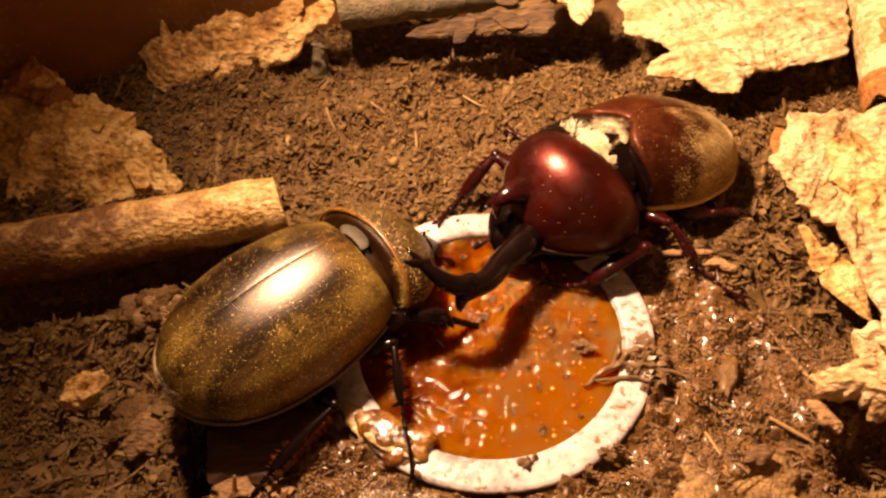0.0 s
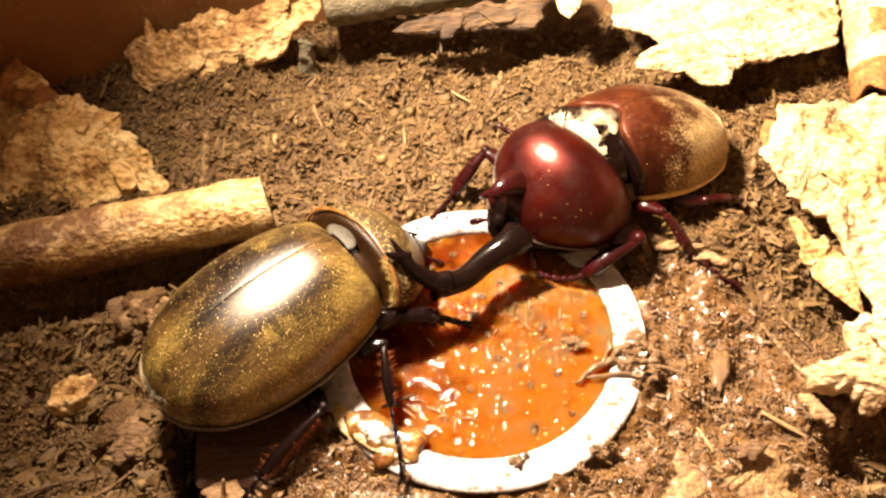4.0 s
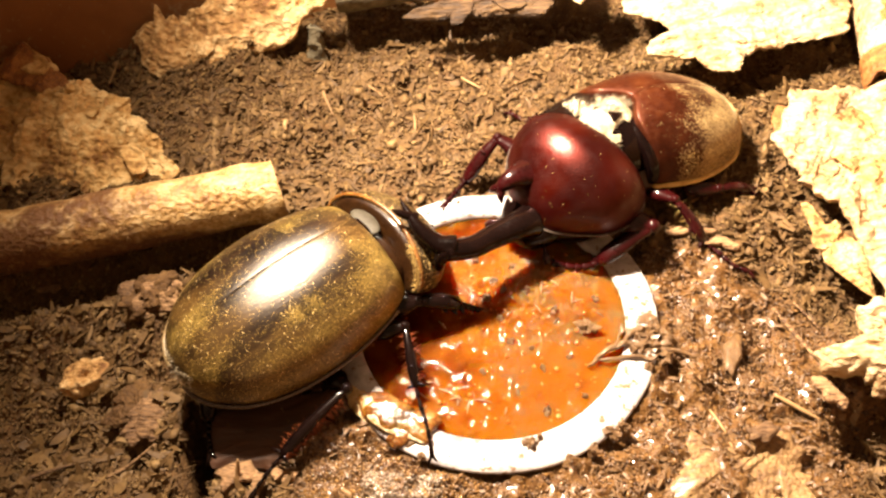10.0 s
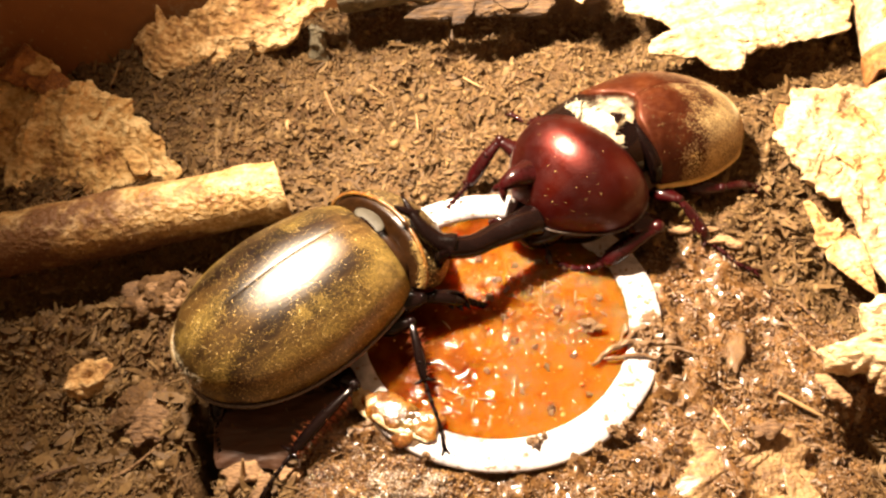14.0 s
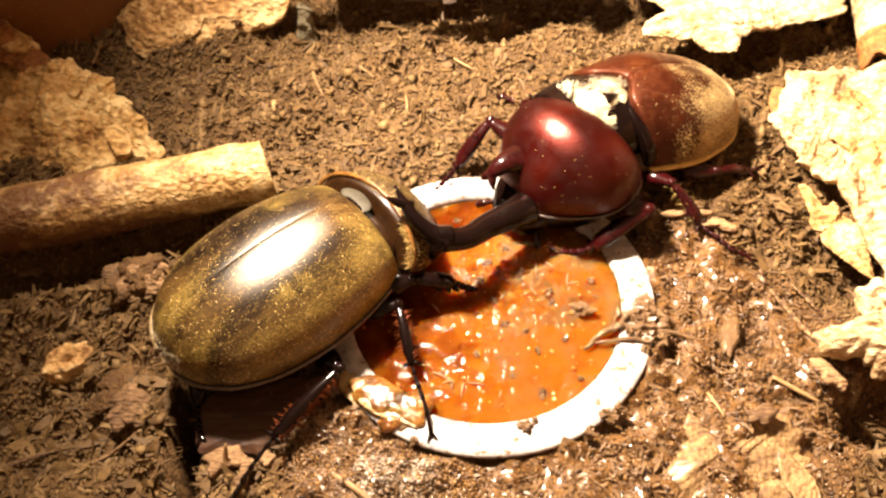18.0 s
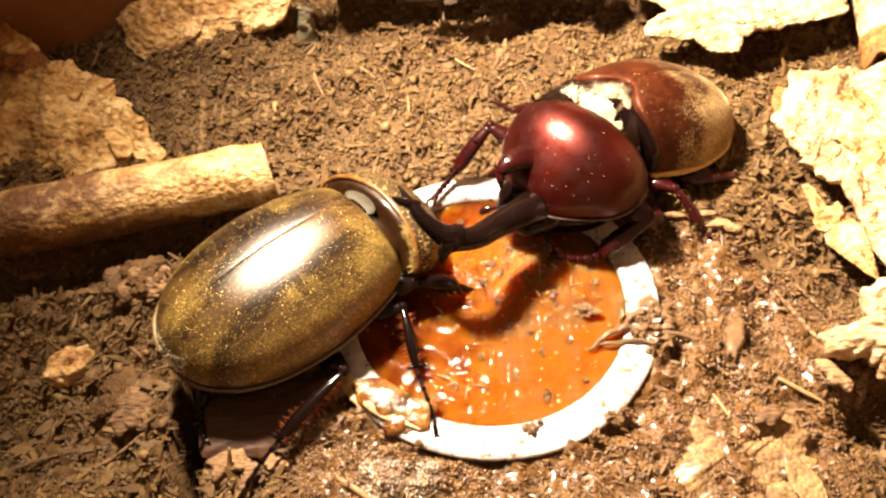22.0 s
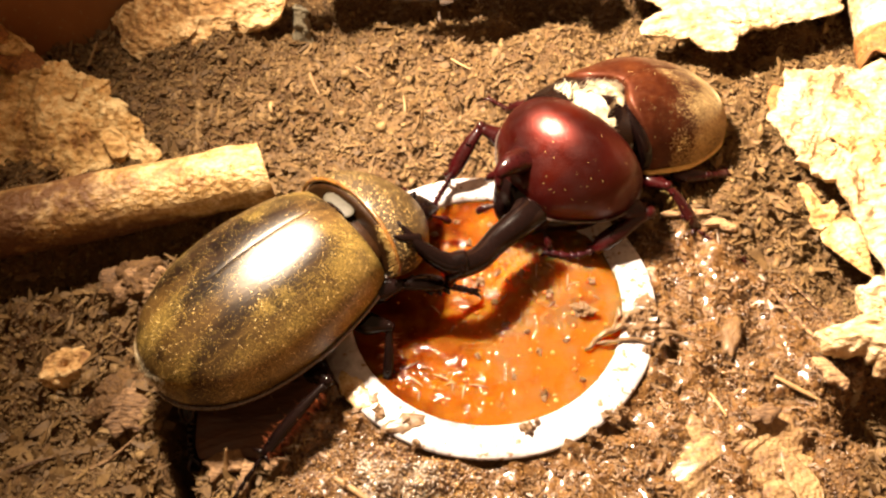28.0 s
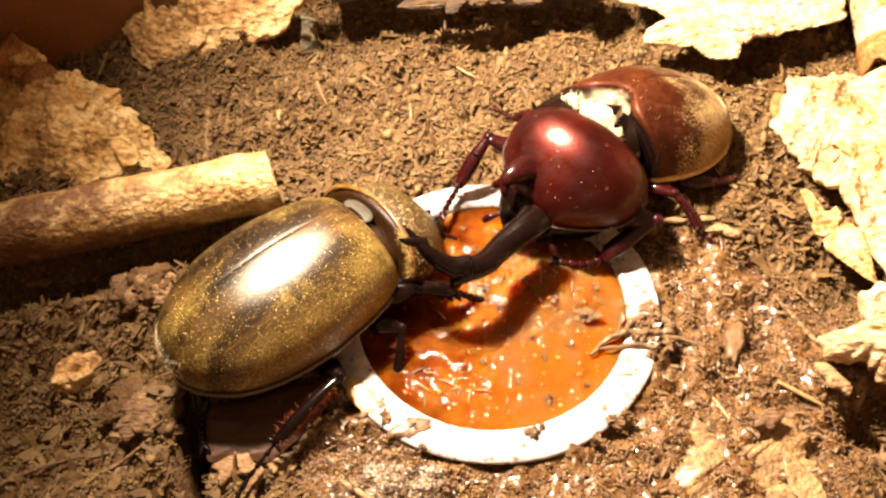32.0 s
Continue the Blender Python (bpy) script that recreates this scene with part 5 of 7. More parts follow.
def leg(parent, name, mat, hip, knee, ankle, toes, rf, rt, spines=(), label="", origin=None, bristles=0, bristle_mat=None, seed=1, claw=1.6):
    """A jointed leg: thigh (with trochanter), shin with outer teeth, five-jointed foot with claws."""
    hip, knee, ankle = (np.asarray(p, float) for p in (hip, knee, ankle))
    t = np.linspace(0, 1, 12)
    thigh = tube(hip + (knee - hip) * t[:, None], rf * spread([0.7, 1.0, 1.15, 1.05, 0.75, 0.55], 12), 14, 0.75)
    femur = part(name, thigh, mat, parent, label, origin=hip if origin is None else origin)
    axis = knee - hip
    part("knee", blob(knee, (rf * 0.53,) * 3, rough=0.05, n=7), mat, femur)
    shin_pts = knee + (ankle - knee) * t[:, None]
    shin_pts[:, 2] += 0.5 * np.sin(np.pi * t)
    pieces = [tube(shin_pts, rt * spread([0.65, 0.8, 0.95, 1.1, 1.2, 1.15, 0.7], 12), 12, 0.7)]
    side = np.cross(ankle - knee, (0, 0, 1))
    side /= np.linalg.norm(side) + 1e-9
    for k, length, sgn in spines:
        b = knee + (ankle - knee) * k
        d = side * sgn + 0.35 * (ankle - knee) / np.linalg.norm(ankle - knee)
        pieces.append(tube([b, b + d * length * 0.55, b + d * length + np.array((0, 0, 0.1))], [rt * 0.55, rt * 0.4, 0.03], 7))
    g = np.random.default_rng(seed + 300)
    for k in g.uniform(0.15, 0.95, 16):
        # small knobs and pits along the shin
        b, way = knee + (ankle - knee) * k + np.array((0, 0, 0.5 * math.sin(math.pi * k))), g.normal(0, 1, 3)
        pieces.append(blob(b + rt * 0.72 * way / np.linalg.norm(way), (rt * 0.34, rt * 0.28, rt * 0.28), g.uniform(0, 3), 0.1, n=5))
    part("shin", join(*pieces), mat, femur)
    path = bend([ankle, *[np.asarray(p, float) for p in toes]], 6)
    cuts = np.linspace(0, len(path) - 1, 6).astype(int)
    foot = []
    for i in range(5):
        seg = path[cuts[i]:cuts[i + 1] + 1]
        foot.append(tube(seg, rt * 0.52 * spread([0.5, 0.8, 1.0], len(seg)), 7))
    end, way = path[-1], path[-1] - path[-2]
    way = way / (np.linalg.norm(way) + 1e-9)
    sd = np.cross(way, (0, 0, 1))
    for sgn in (-1, 1):
        foot.append(tube(bend([end, end + way * claw * 0.5 + sd * sgn * 0.45, end + way * claw * 0.8 + sd * sgn * 0.65 - np.array((0, 0, 0.5))], 4),
                         spread([rt * 0.36, rt * 0.25, 0.03], 9), 6))
    part("foot", join(*foot), mat, femur)
    if bristles:
        g = np.random.default_rng(seed)
        k = g.uniform(0.1, 0.95, bristles)[:, None]
        roots = knee + (ankle - knee) * k
        nrm = side * np.where(g.random(bristles) < 0.7, -1, 1)[:, None] + g.normal(0, 0.3, (bristles, 3))
        part("bristles", hairs(roots, nrm, 1.6, 0.09, 0.1, seed), bristle_mat, femur, "short stiff bristles")
    return femur


# female: broad golden-brown beetle with no horn
F_ORIGIN = np.array((-24.0, -5.0, 0.0))
F_BODY = frame_of((-23.9, -2.2, 5.0), 44, 0.5, -1)
female = empty("female_beetle", F_ORIGIN, "hornless olive-brown female rhinoceros beetle with golden dust, feeding", "beetle")
xs, ws, hs = smooth_profile([(-14.0, 0.8, 0.6), (-13.7, 2.9, 2.2), (-12.5, 5.4, 4.0), (-9.7, 8.2, 5.8), (-5.5, 10.1, 7.1), (0, 10.8, 7.8), (4.6, 10.4, 7.75), (8.7, 9.5, 7.2), (11.4, 8.3, 6.0), (12.0, 7.4, 4.8)], 44)
ws = ws * 0.97
for side in (1, -1):
    v, f = shell_half(xs, ws, hs, side, 0.0)
    across = np.abs(v[:, 1]) / np.interp(v[:, 0], xs, ws)
    worn = 0.46 * value_noise(np.stack([v[:, 0] / 7, v[:, 1]], 1), 1.6, 61) + 0.14 * value_noise(v[:, :2], 1.0, 62) + 0.34 * value_noise(v[:, :2], 4.5, 64)
    fur = np.clip(0.75 * across ** 2.0 + 0.12 + 0.45 * np.clip((-8 - v[:, 0]) / 7, 0, 1) + 0.5 * np.clip((v[:, 0] - 7) / 5, 0, 1) + worn, 0, 1)
    if side < 0:
        fur = np.clip(fur + 0.1 * across ** 1.5, 0, 1)
    fur = np.minimum(fur, 0.72 + 0.5 * worn)
    el = part("elytron", (F_BODY(v), f), SHELL_F, female, "satin olive-brown wing case dusted with gold", hairy=fur)
    # only the far margin is pale: its rim light is painted in
    edge = [(x, side * (w + (0.16 if side > 0 else 0.05)), 0.9 if side > 0 else -0.9) for x, w in zip(xs, ws)]
    part("margin", tube(F_BODY(edge), spread([0.3, 0.26, 0.26, 0.2], len(edge)), 6), LIT_RIM if side > 0 else DARK_RIM, el, "thin raised margin with painted rim light" if side > 0 else "thin raised dark margin")
bx, bw, bt = smooth_profile([(-13.2, 0.8, 0.8), (-11.5, 4.6, 1.4), (-7.5, 8.0, 2.6), (0, 9.8, 4.0), (8, 9.0, 3.6), (13.0, 6.4, 3.6)], 30)
part("abdomen", (F_BODY(loft(bx, bw, bt, [3.2 * (w / 9.8) ** 0.5 for w in bw], -0.8)[0]), loft(bx, bw, bt, bw, -0.8)[1]), UNDER, female, "dark brown underside")
part("tail_plate", (F_BODY(blob((-12.4, 0, -1.4), (1.4, 4.2, 1.7), rough=0.05, n=10)[0]), blob((0, 0, 0), (1, 1, 1), n=10)[1]), AMBER, female, "amber brown tail plate")
g = np.random.default_rng(51)
ha, hb = g.uniform(-1.15, 1.15, 260), g.uniform(0.0, 1.2, 260)
root = np.stack([-13.9 + 1.3 * (1 - np.cos(ha)) + 0.6 * hb, 3.4 * np.sin(ha), 0.2 + 2.0 * hb], 1)
out_way = F_BODY(np.stack([-1.0 + 0 * ha, 0.8 * np.sin(ha), 0.5 + 0 * ha], 1)) - F_BODY(np.zeros((260, 3)))
part("tail_hair", hairs(F_BODY(root), out_way, 0.8, 0.09, 0.1, 52), CREAM_HAIR, female, "short cream-gold hair at the tail tip")
v, f = loft(*smooth_profile([(9.2, 0.3, 0.3, 0.3), (10.0, 1.2, 0.6, 0.4), (11.4, 1.7, 0.7, 0.4), (12.2, 1.5, 0.5, 0.4)], 10), zc=4.9, n=16)
part("scutellum", (F_BODY(v), f), BLACK, female, "small dark triangular plate")
v, f = loft(*smooth_profile([(10.0, 6.4, 3.2, 3.0), (12.0, 6.8, 3.4, 3.2), (13.6, 6.0, 2.8, 3.0)], 8), zc=0.4, n=36)
part("neck", (F_BODY(v), f), AMBER, female, "glossy amber neck skin")
v, f = blob((13.0, 0.9, 4.15), (1.2, 2.6, 0.3), rough=0.06, n=12)
part("neck_patch", (F_BODY(v), f), PALE_NECK, female, "pale grey patch of bare neck skin")
F_PRON_PIVOT = F_BODY(np.array((13.0, 0, 0.2)))
F_PRON = frame_of(F_PRON_PIVOT, 45, 36, 0)
px, pw, pt, pb = smooth_profile([(-0.6, 8.2, 4.6, 2.5), (0.1, 9.0, 5.4, 3.0), (2.2, 9.1, 5.9, 3.2), (4.8, 7.9, 5.2, 3.0), (7.0, 6.0, 3.8, 2.6), (8.2, 4.4, 2.7, 2.0), (8.5, 3.4, 1.8, 1.4)], 30)
v, f = loft(px, pw, pt, pb, 0.0, n=52)
f_pron = part("pronotum", (F_PRON(v), f), PRON_F, female, "domed pronotum covered in short golden hairs", origin=F_PRON_PIVOT)
rimv = [(0.0 - 0.5 * abs(math.cos(a)), 9.1 * math.cos(a), 5.4 * math.sin(a)) for a in np.linspace(0.0, math.pi, 40)]
v, f = loft(*smooth_profile([(-0.74, 7.2, 3.9, 2.2), (-0.66, 8.3, 4.7, 2.56), (-0.3, 8.75, 5.05, 2.8), (-0.02, 9.0, 5.4, 3.0)], 10), n=52)
part("hind_face", (F_PRON(v), f), AMBER, f_pron, "glossy dark amber underside of the hind rim")
part("collar", tube(F_PRON(rimv), 0.28, 8), COLLAR, f_pron, "glossy amber hind rim of the pronotum")
g = np.random.default_rng(3)
ang = g.uniform(2.2, math.pi - 0.02, 160)
roots = np.stack([np.full(160, -0.2), 8.8 * np.cos(ang), 5.2 * np.sin(ang)], 1)
part("hair_fringe", hairs(F_PRON(roots), F_PRON(np.stack([-np.ones(160), 0.2 * np.cos(ang), 0.2 * np.sin(ang)], 1)) - F_PRON(np.zeros((160, 3))), 1.5, 0.09, 0.1, 4), GOLD_HAIR, f_pron, "golden hair fringe")
F_HEAD_PIVOT = F_PRON(np.array((8.0, 0, -0.4)))
F_HEAD = frame_of(F_HEAD_PIVOT, 46, 40, 0)
hv = join(loft(*smooth_profile([(-1.2, 3.2, 1.8, 1.6), (1.0, 3.3, 2.0, 1.6), (3.2, 2.6, 1.4, 1.3), (4.6, 1.9, 0.7, 0.8), (5.0, 1.4, 0.4, 0.5)], 16), n=28),
          tube([(1.2, 0, 1.7), (1.6, 0, 2.4), (1.7, 0, 2.7)], [0.7, 0.4, 0.15], 8))
head = part("head", (F_HEAD(hv[0]), hv[1]), BLACK, female, "small black head dipped to the jelly", origin=F_HEAD_PIVOT)
for sgn in (1, -1):
    v, f = blob((0.4, sgn * 3.1, 0.5), (0.8, 0.7, 0.8), rough=0.02, n=8)
    part("eye", (F_HEAD(v), f), BLACK, head, "small round black eye")
    v, f = tube(bend([(2.6, sgn * 2.4, 0.2), (3.6, sgn * 3.6, 0.2), (4.4, sgn * 4.4, -0.2)], 5), spread([0.28, 0.2, 0.5, 0.4], 11), 7)
    part("antenna", (F_HEAD(v), f), RED_LEG, head, "short clubbed antenna")
F_LEGS = {}
F_LEGS["fore_r"] = leg(female, "fore_leg", BLACK, (-12.5, -1.0, 3.4), (-8.6, -0.4, 3.8), (-3.6, 0.9, 1.6), [(-2.2, 1.3, 0.2), (-0.8, 1.5, -0.8)], 1.5, 1.0,
                       [(0.55, 1.6, 1), (0.75, 1.7, 1), (0.95, 1.5, 1)], "short black fore leg with toothed shin", seed=1)
F_LEGS["mid_r"] = leg(female, "middle_leg", BLACK, (-14.0, -4.0, 2.6), (-9.8, -3.6, 3.6), (-8.0, -10.2, 1.4), [(-7.2, -12.6, 1.5), (-6.2, -15.2, 1.4), (-5.6, -17.6, 0.6)], 1.15, 0.55,
                      [(0.7, 1.3, -1), (0.95, 1.4, -1), (0.95, 1.2, 1)], "black middle leg reaching over the cup", bristles=70, bristle_mat=RED_HAIR, seed=2)
F_LEGS["hind_r"] = leg(female, "hind_leg", BLACK, (-18.5, -9.0, 2.0), (-15.6, -11.6, 3.0), (-22.0, -18.9, 1.1), [(-23.2, -20.8, 0.8), (-24.2, -22.6, 0.5), (-25.0, -24.6, 0.2)], 1.2, 0.62,
                       [(0.15, 0.7, 1), (0.3, 0.9, 1), (0.45, 1.1, 1), (0.6, 1.1, 1), (0.75, 1.3, 1), (0.95, 1.7, 1), (0.7, 0.9, -1), (0.95, 1.3, -1)], "black spiny hind leg with red bristles", bristles=150, bristle_mat=RED_HAIR, seed=3)
F_LEGS["fore_l"] = leg(female, "fore_leg", BLACK, (-17.5, 7.5, 2.6), (-14.0, 13.5, 3.0), (-11.2, 15.5, 1.2), [(-9.8, 15.6, 0.4), (-8.6, 15.4, -0.2)], 1.4, 0.9,
                       [(0.6, 1.4, 1), (0.9, 1.5, 1)], "short black fore leg", seed=4)
F_LEGS["mid_l"] = leg(female, "middle_leg", BLACK, (-26.5, 2.5, 2.0), (-31.5, 4.0, 2.2), (-33.0, 8.0, 0.2), [(-33.0, 10.0, 0.2), (-32.4, 12.2, 0.2)], 1.3, 0.8,
                      [(0.8, 1.2, 1)], "black middle leg", seed=5)
F_LEGS["hind_l"] = leg(female, "hind_leg", BLACK, (-29.5, -6.0, 1.2), (-32.5, -9.5, 0.8), (-31.5, -14.5, -0.4), [(-31.0, -16.5, -0.6), (-30.4, -18.0, -0.7)], 1.3, 0.8,
                       [(0.8, 1.2, 1)], "black hind leg under the body", seed=6)

# male: dark red beetle with a long forked head horn
M_ORIGIN = np.array((21.0, 23.0, 0.0))
M_BODY = frame_of((20.5, 25.7, 5.0), 206, -6, 4)
male = empty("male_beetle", M_ORIGIN, "dark red male rhinoceros beetle with long forked black horn", "beetle")
xs, ws, hs = smooth_profile([(-14.9, 0.5, 0.4), (-14.5, 2.5, 1.7), (-13.0, 5.2, 3.6), (-9.9, 7.9, 5.7), (-4.7, 9.5, 7.6), (0.0, 9.6, 8.4), (4.8, 9.2, 8.2), (8.2, 8.9, 7.8), (9.0, 8.6, 7.3), (9.3, 8.0, 6.4)], 40)


def case_front(side, across):
    """How far forward a wing case reaches at a share of its half width."""
    across = np.asarray(across, float)
    return (5.3 - 1.8 * across ** 3 if side > 0 else 7.0) - (2.0 if side > 0 else 3.6) * np.exp(-(across / 0.3) ** 2)


def case_along(side, x, across):
    """Pulls the front part of a wing case back to that line."""
    x = np.asarray(x, float)
    return np.where(x > -3, -3 + (x + 3) * (case_front(side, across) + 3) / 12.3, x)


for side in (1, -1):
    v, f = shell_half(xs, ws, hs, side, 0.0)
    across = np.abs(v[:, 1]) / np.interp(v[:, 0], xs, ws)
    v[:, 0] = case_along(side, v[:, 0], np.clip(across, 0, 1))
    if side > 0:
        fur = 1.1 * np.clip((2.5 - v[:, 0]) / 13, 0, 1) + 0.6 * across ** 4 * np.clip((4 - v[:, 0]) / 5, 0, 1)
    else:
        fur = 1.1 * np.clip((-1.5 - v[:, 0]) / 12, 0, 1) + 1.0 * across ** 5
    fur = np.clip(fur + 0.30 * value_noise(v[:, :2], 3.0, 65) + 0.18 * value_noise(v[:, :2], 1.1, 66), 0, 1)
    el = part("elytron", (M_BODY(v), f), SHELL_M, male, "dark red wing case with velvety golden hair towards the tail", hairy=fur)
    edge = [(float(case_along(side, x, 1.0)), side * (w + 0.05), -0.8) for x, w in zip(xs, ws)]
    part("margin", tube(M_BODY(edge), spread([0.08, 0.26, 0.38, 0.38, 0.3], len(edge)), 8), GOLD_HAIR, el, "pale furry margin")
    front = [(float(case_front(side, abs(math.sin(b)))) + 0.15, side * 8.0 * abs(math.sin(b)) ** 0.92, 6.5 * math.cos(b)) for b in np.linspace(0.12, 1.6, 24)]
    part("front_ridge", tube(M_BODY(front), spread([0.25, 0.5, 0.9, 1.05, 0.9], 24), 8), BLACK, el, "glossy black front ridge")
    g = np.random.default_rng(20 + side)
    hx = g.uniform(-14.6, 0.0, 420)
    hw, ht, ha = np.interp(hx, xs, ws), np.interp(hx, xs, hs), g.uniform(1.15, 1.6, 420)
    root = np.stack([hx, side * hw * np.sin(ha), ht * np.cos(ha)], 1)
    out_way = np.stack([-0.5 - 0.03 * hx, side * np.sin(ha), np.cos(ha)], 1)
    part("hair_fringe", hairs(M_BODY(root), M_BODY(out_way) - M_BODY(np.zeros((420, 3))), 0.5, 0.028, 0.0, 22), GOLD_HAIR, el, "short gold hair along the edge")
    g = np.random.default_rng(60 + side)
    hx, ha = (-14.0 + 13.0 * g.random(1500) ** 2.2, g.uniform(0.2, 1.5, 1500)) if side > 0 else (g.uniform(-14.0, 4.0, 1500), g.uniform(0.75, 1.3, 1500))
    hw, ht = np.interp(hx, xs, ws), np.interp(hx, xs, hs)
    root = np.stack([hx, side * hw * np.sin(ha) ** 0.92, ht * np.cos(ha)], 1)
    out_way = np.stack([-1.6 + 0 * hx, side * np.sin(ha), np.cos(ha)], 1)
    part("velvet", hairs(M_BODY(root), M_BODY(out_way) - M_BODY(np.zeros((1500, 3))), 0.26, 0.009, 0.0, 62), GOLD_HAIR, el, "fine velvety gold hair on the flank")
bx, bw, bt = smooth_profile([(-14.0, 0.8, 0.8), (-12.2, 4.6, 1.4), (-7, 8.0, 3.0), (1, 8.8, 4.6), (9, 7.4, 4.4), (13, 5.4, 4.6)], 26)
v, f = loft(bx, bw, bt, [3.4 * (w / 9.0) ** 0.5 for w in bw], -0.8)
part("abdomen", (M_BODY(v), f), UNDER, male, "dark red-brown underside")
# stands for a dark bare patch in the fur, beside the midline
v, f = loft(*smooth_profile([(6.2, 0.2, 0.3, 0.3), (7.0, 0.6, 0.4, 0.4), (7.8, 1.1, 0.45, 0.4), (8.1, 0.9, 0.3, 0.4)], 10), zc=7.05, n=18)
v[:, 1] += 2.4
bare_patch = part("scutellum", (M_BODY(v), f), BLACK, male, "dark bare patch in the cream hair")
g = np.random.default_rng(9)
ux = g.uniform(3.6, 11.6, 900)
uy = g.uniform(-0.8, 1.0, 900) * np.clip((ux - 3.2) * 0.8, 0.2, 4.0)
part("hair", hairs(M_BODY(np.stack([ux, uy, np.interp(ux, (3.6, 5.6, 7.5, 10.3, 11.2), (6.6, 7.3, 7.5, 7.25, 6.7)) - 0.09 * (uy - 0.6) ** 2], 1)), M_BODY(np.stack([-1.0 + 0 * ux, 0.12 * g.normal(0, 1, 900), 0.06 + 0 * ux], 1)) - M_BODY(np.zeros((900, 3))), 1.4, 0.05, 0.0, 9), CREAM_HAIR, bare_patch, "flat-lying cream hair")
v, f = loft(*smooth_profile([(3.0, 7.2, 5.2, 3.2), (6.0, 7.5, 5.8, 3.2), (9.0, 7.5, 5.9, 3.2), (11.5, 6.9, 5.5, 3.2), (13.6, 6.2, 4.8, 3.2)], 12), zc=1.4, n=40)
pad, pad_f = loft(*smooth_profile([(3.4, 2.6, 5.0, 3.0), (4.4, 4.6, 5.6, 3.0), (5.8, 6.2, 6.05, 3.0), (7.5, 6.6, 6.15, 3.2), (9.0, 6.7, 6.0, 3.2), (10.3, 6.6, 5.9, 3.2), (11.2, 6.0, 5.3, 3.0)], 22), zc=1.4, n=56)
pad[:, 1] = 0.84 * pad[:, 1] + 0.9
pad = pad * (1 + 0.05 * value_noise(pad, 1.3, 71) + 0.02 * value_noise(pad, 0.5, 72))[:, None]
part("fur_pad", (M_BODY(pad), pad_f), CREAM_FUR, male, "dense cream fur between pronotum and wing cases")
neck = part("neck", (M_BODY(v), f), BLACK, male, "black neck ring fringed with cream hair")
g = np.random.default_rng(8)
ang = g.uniform(0.2, 1.95, 520)
rad = g.uniform(9.6, 12.2, 520)
roots = np.stack([rad, 7.2 * np.cos(ang), 1.4 + 5.8 * np.sin(ang)], 1)
nrm = M_BODY(np.stack([-0.6 * np.ones(520), np.cos(ang), np.sin(ang)], 1)) - M_BODY(np.zeros((520, 3)))
part("hair", hairs(M_BODY(roots), nrm, 0.8, 0.045, 0.1, 6), CREAM_HAIR, neck, "dense cream hair between pronotum and wing cases")
ang = np.concatenate([g.normal(0.75, 0.06, 70), g.normal(0.05, 0.10, 90)])
roots = np.stack([g.normal(9.6, 0.5, 160), 7.4 * np.cos(ang), 1.4 + 5.8 * np.sin(ang)], 1)
nrm = M_BODY(np.stack([-0.5 * np.ones(160), np.cos(ang), np.sin(ang)], 1)) - M_BODY(np.zeros((160, 3)))
part("hair_tuft", hairs(M_BODY(roots), nrm, 1.3, 0.05, 0.1, 7), CREAM_HAIR, neck, "tufts of cream-gold hair at the wing base")
M_PRON_PIVOT = np.array((13.6, 19.5, 6.7))
M_PRON = frame_of(M_PRON_PIVOT, 219.5, 6, -2.5)
px, pw, pt, pb = smooth_profile([(-1.1, 7.0, 4.5, 2.3), (-0.7, 8.2, 5.4, 2.7), (0.8, 9.3, 6.8, 1.9), (3.6, 9.8, 7.8, 1.8), (6.3, 9.1, 7.2, 1.7), (8.6, 7.3, 5.6, 1.6), (10.4, 5.3, 3.8, 2.0), (11.5, 3.8, 2.3, 2.2), (11.9, 2.6, 1.4, 1.6)], 40)
v, f = loft(px, pw, pt, pb, 0.0, n=60)
m_pron = part("pronotum", (M_PRON(v), f), PRON_M, male, "glossy dark red globe-shaped pronotum", origin=M_PRON_PIVOT)
rimv = [(x + 0.2, s * (w + 0.08), -0.2) for s, order in ((1, 1), (-1, -1)) for x, w in list(zip(px, pw))[::order]]
part("margin", tube(M_PRON(rimv), 0.13, 6), DARK_RIM, m_pron, "thin raised glossy side rim")
v, f = tube(bend([(8.4, -2.4, 2.8), (11.2, -2.8, 4.1), (13.0, -3.0, 4.0), (13.8, -3.1, 3.3)], 6), spread([2.6, 1.7, 1.2, 0.85, 0.6], 19), 14, 0.8)
for dy in (-1.2, 1.2):
    v, f = join((v, f), tube(bend([(13.3, -3.1, 3.7), (14.0, -3.1 + 0.6 * dy, 3.1), (14.3, -3.1 + dy, 2.3)], 5), spread([0.7, 0.5, 0.1], 11), 8))
part("thorax_horn", (M_PRON(v), f), RED_LEG, m_pron, "short forked dark red horn on the pronotum")
v, f = loft(*smooth_profile([(-0.6, 6.4, 1.5, 3.6), (3.0, 8.0, 1.5, 5.0), (7.0, 7.6, 1.5, 5.2), (10.0, 5.4, 1.4, 4.4), (12.0, 3.6, 1.0, 3.0)], 16), zc=-1.8, n=36)
part("chest", (M_PRON(v), f), BLACK, m_pron, "black underside of the thorax")
g = np.random.default_rng(41)
ang = g.uniform(0.1, 3.0, 120)
root = np.stack([np.full(120, 10.3), 3.8 * np.cos(ang), 2.4 * np.sin(ang) - 0.6], 1)
out_way = M_PRON(np.stack([1.0 + 0 * ang, 0.5 * np.cos(ang), 0.3 * np.sin(ang) - 0.5], 1)) - M_PRON(np.zeros((120, 3)))
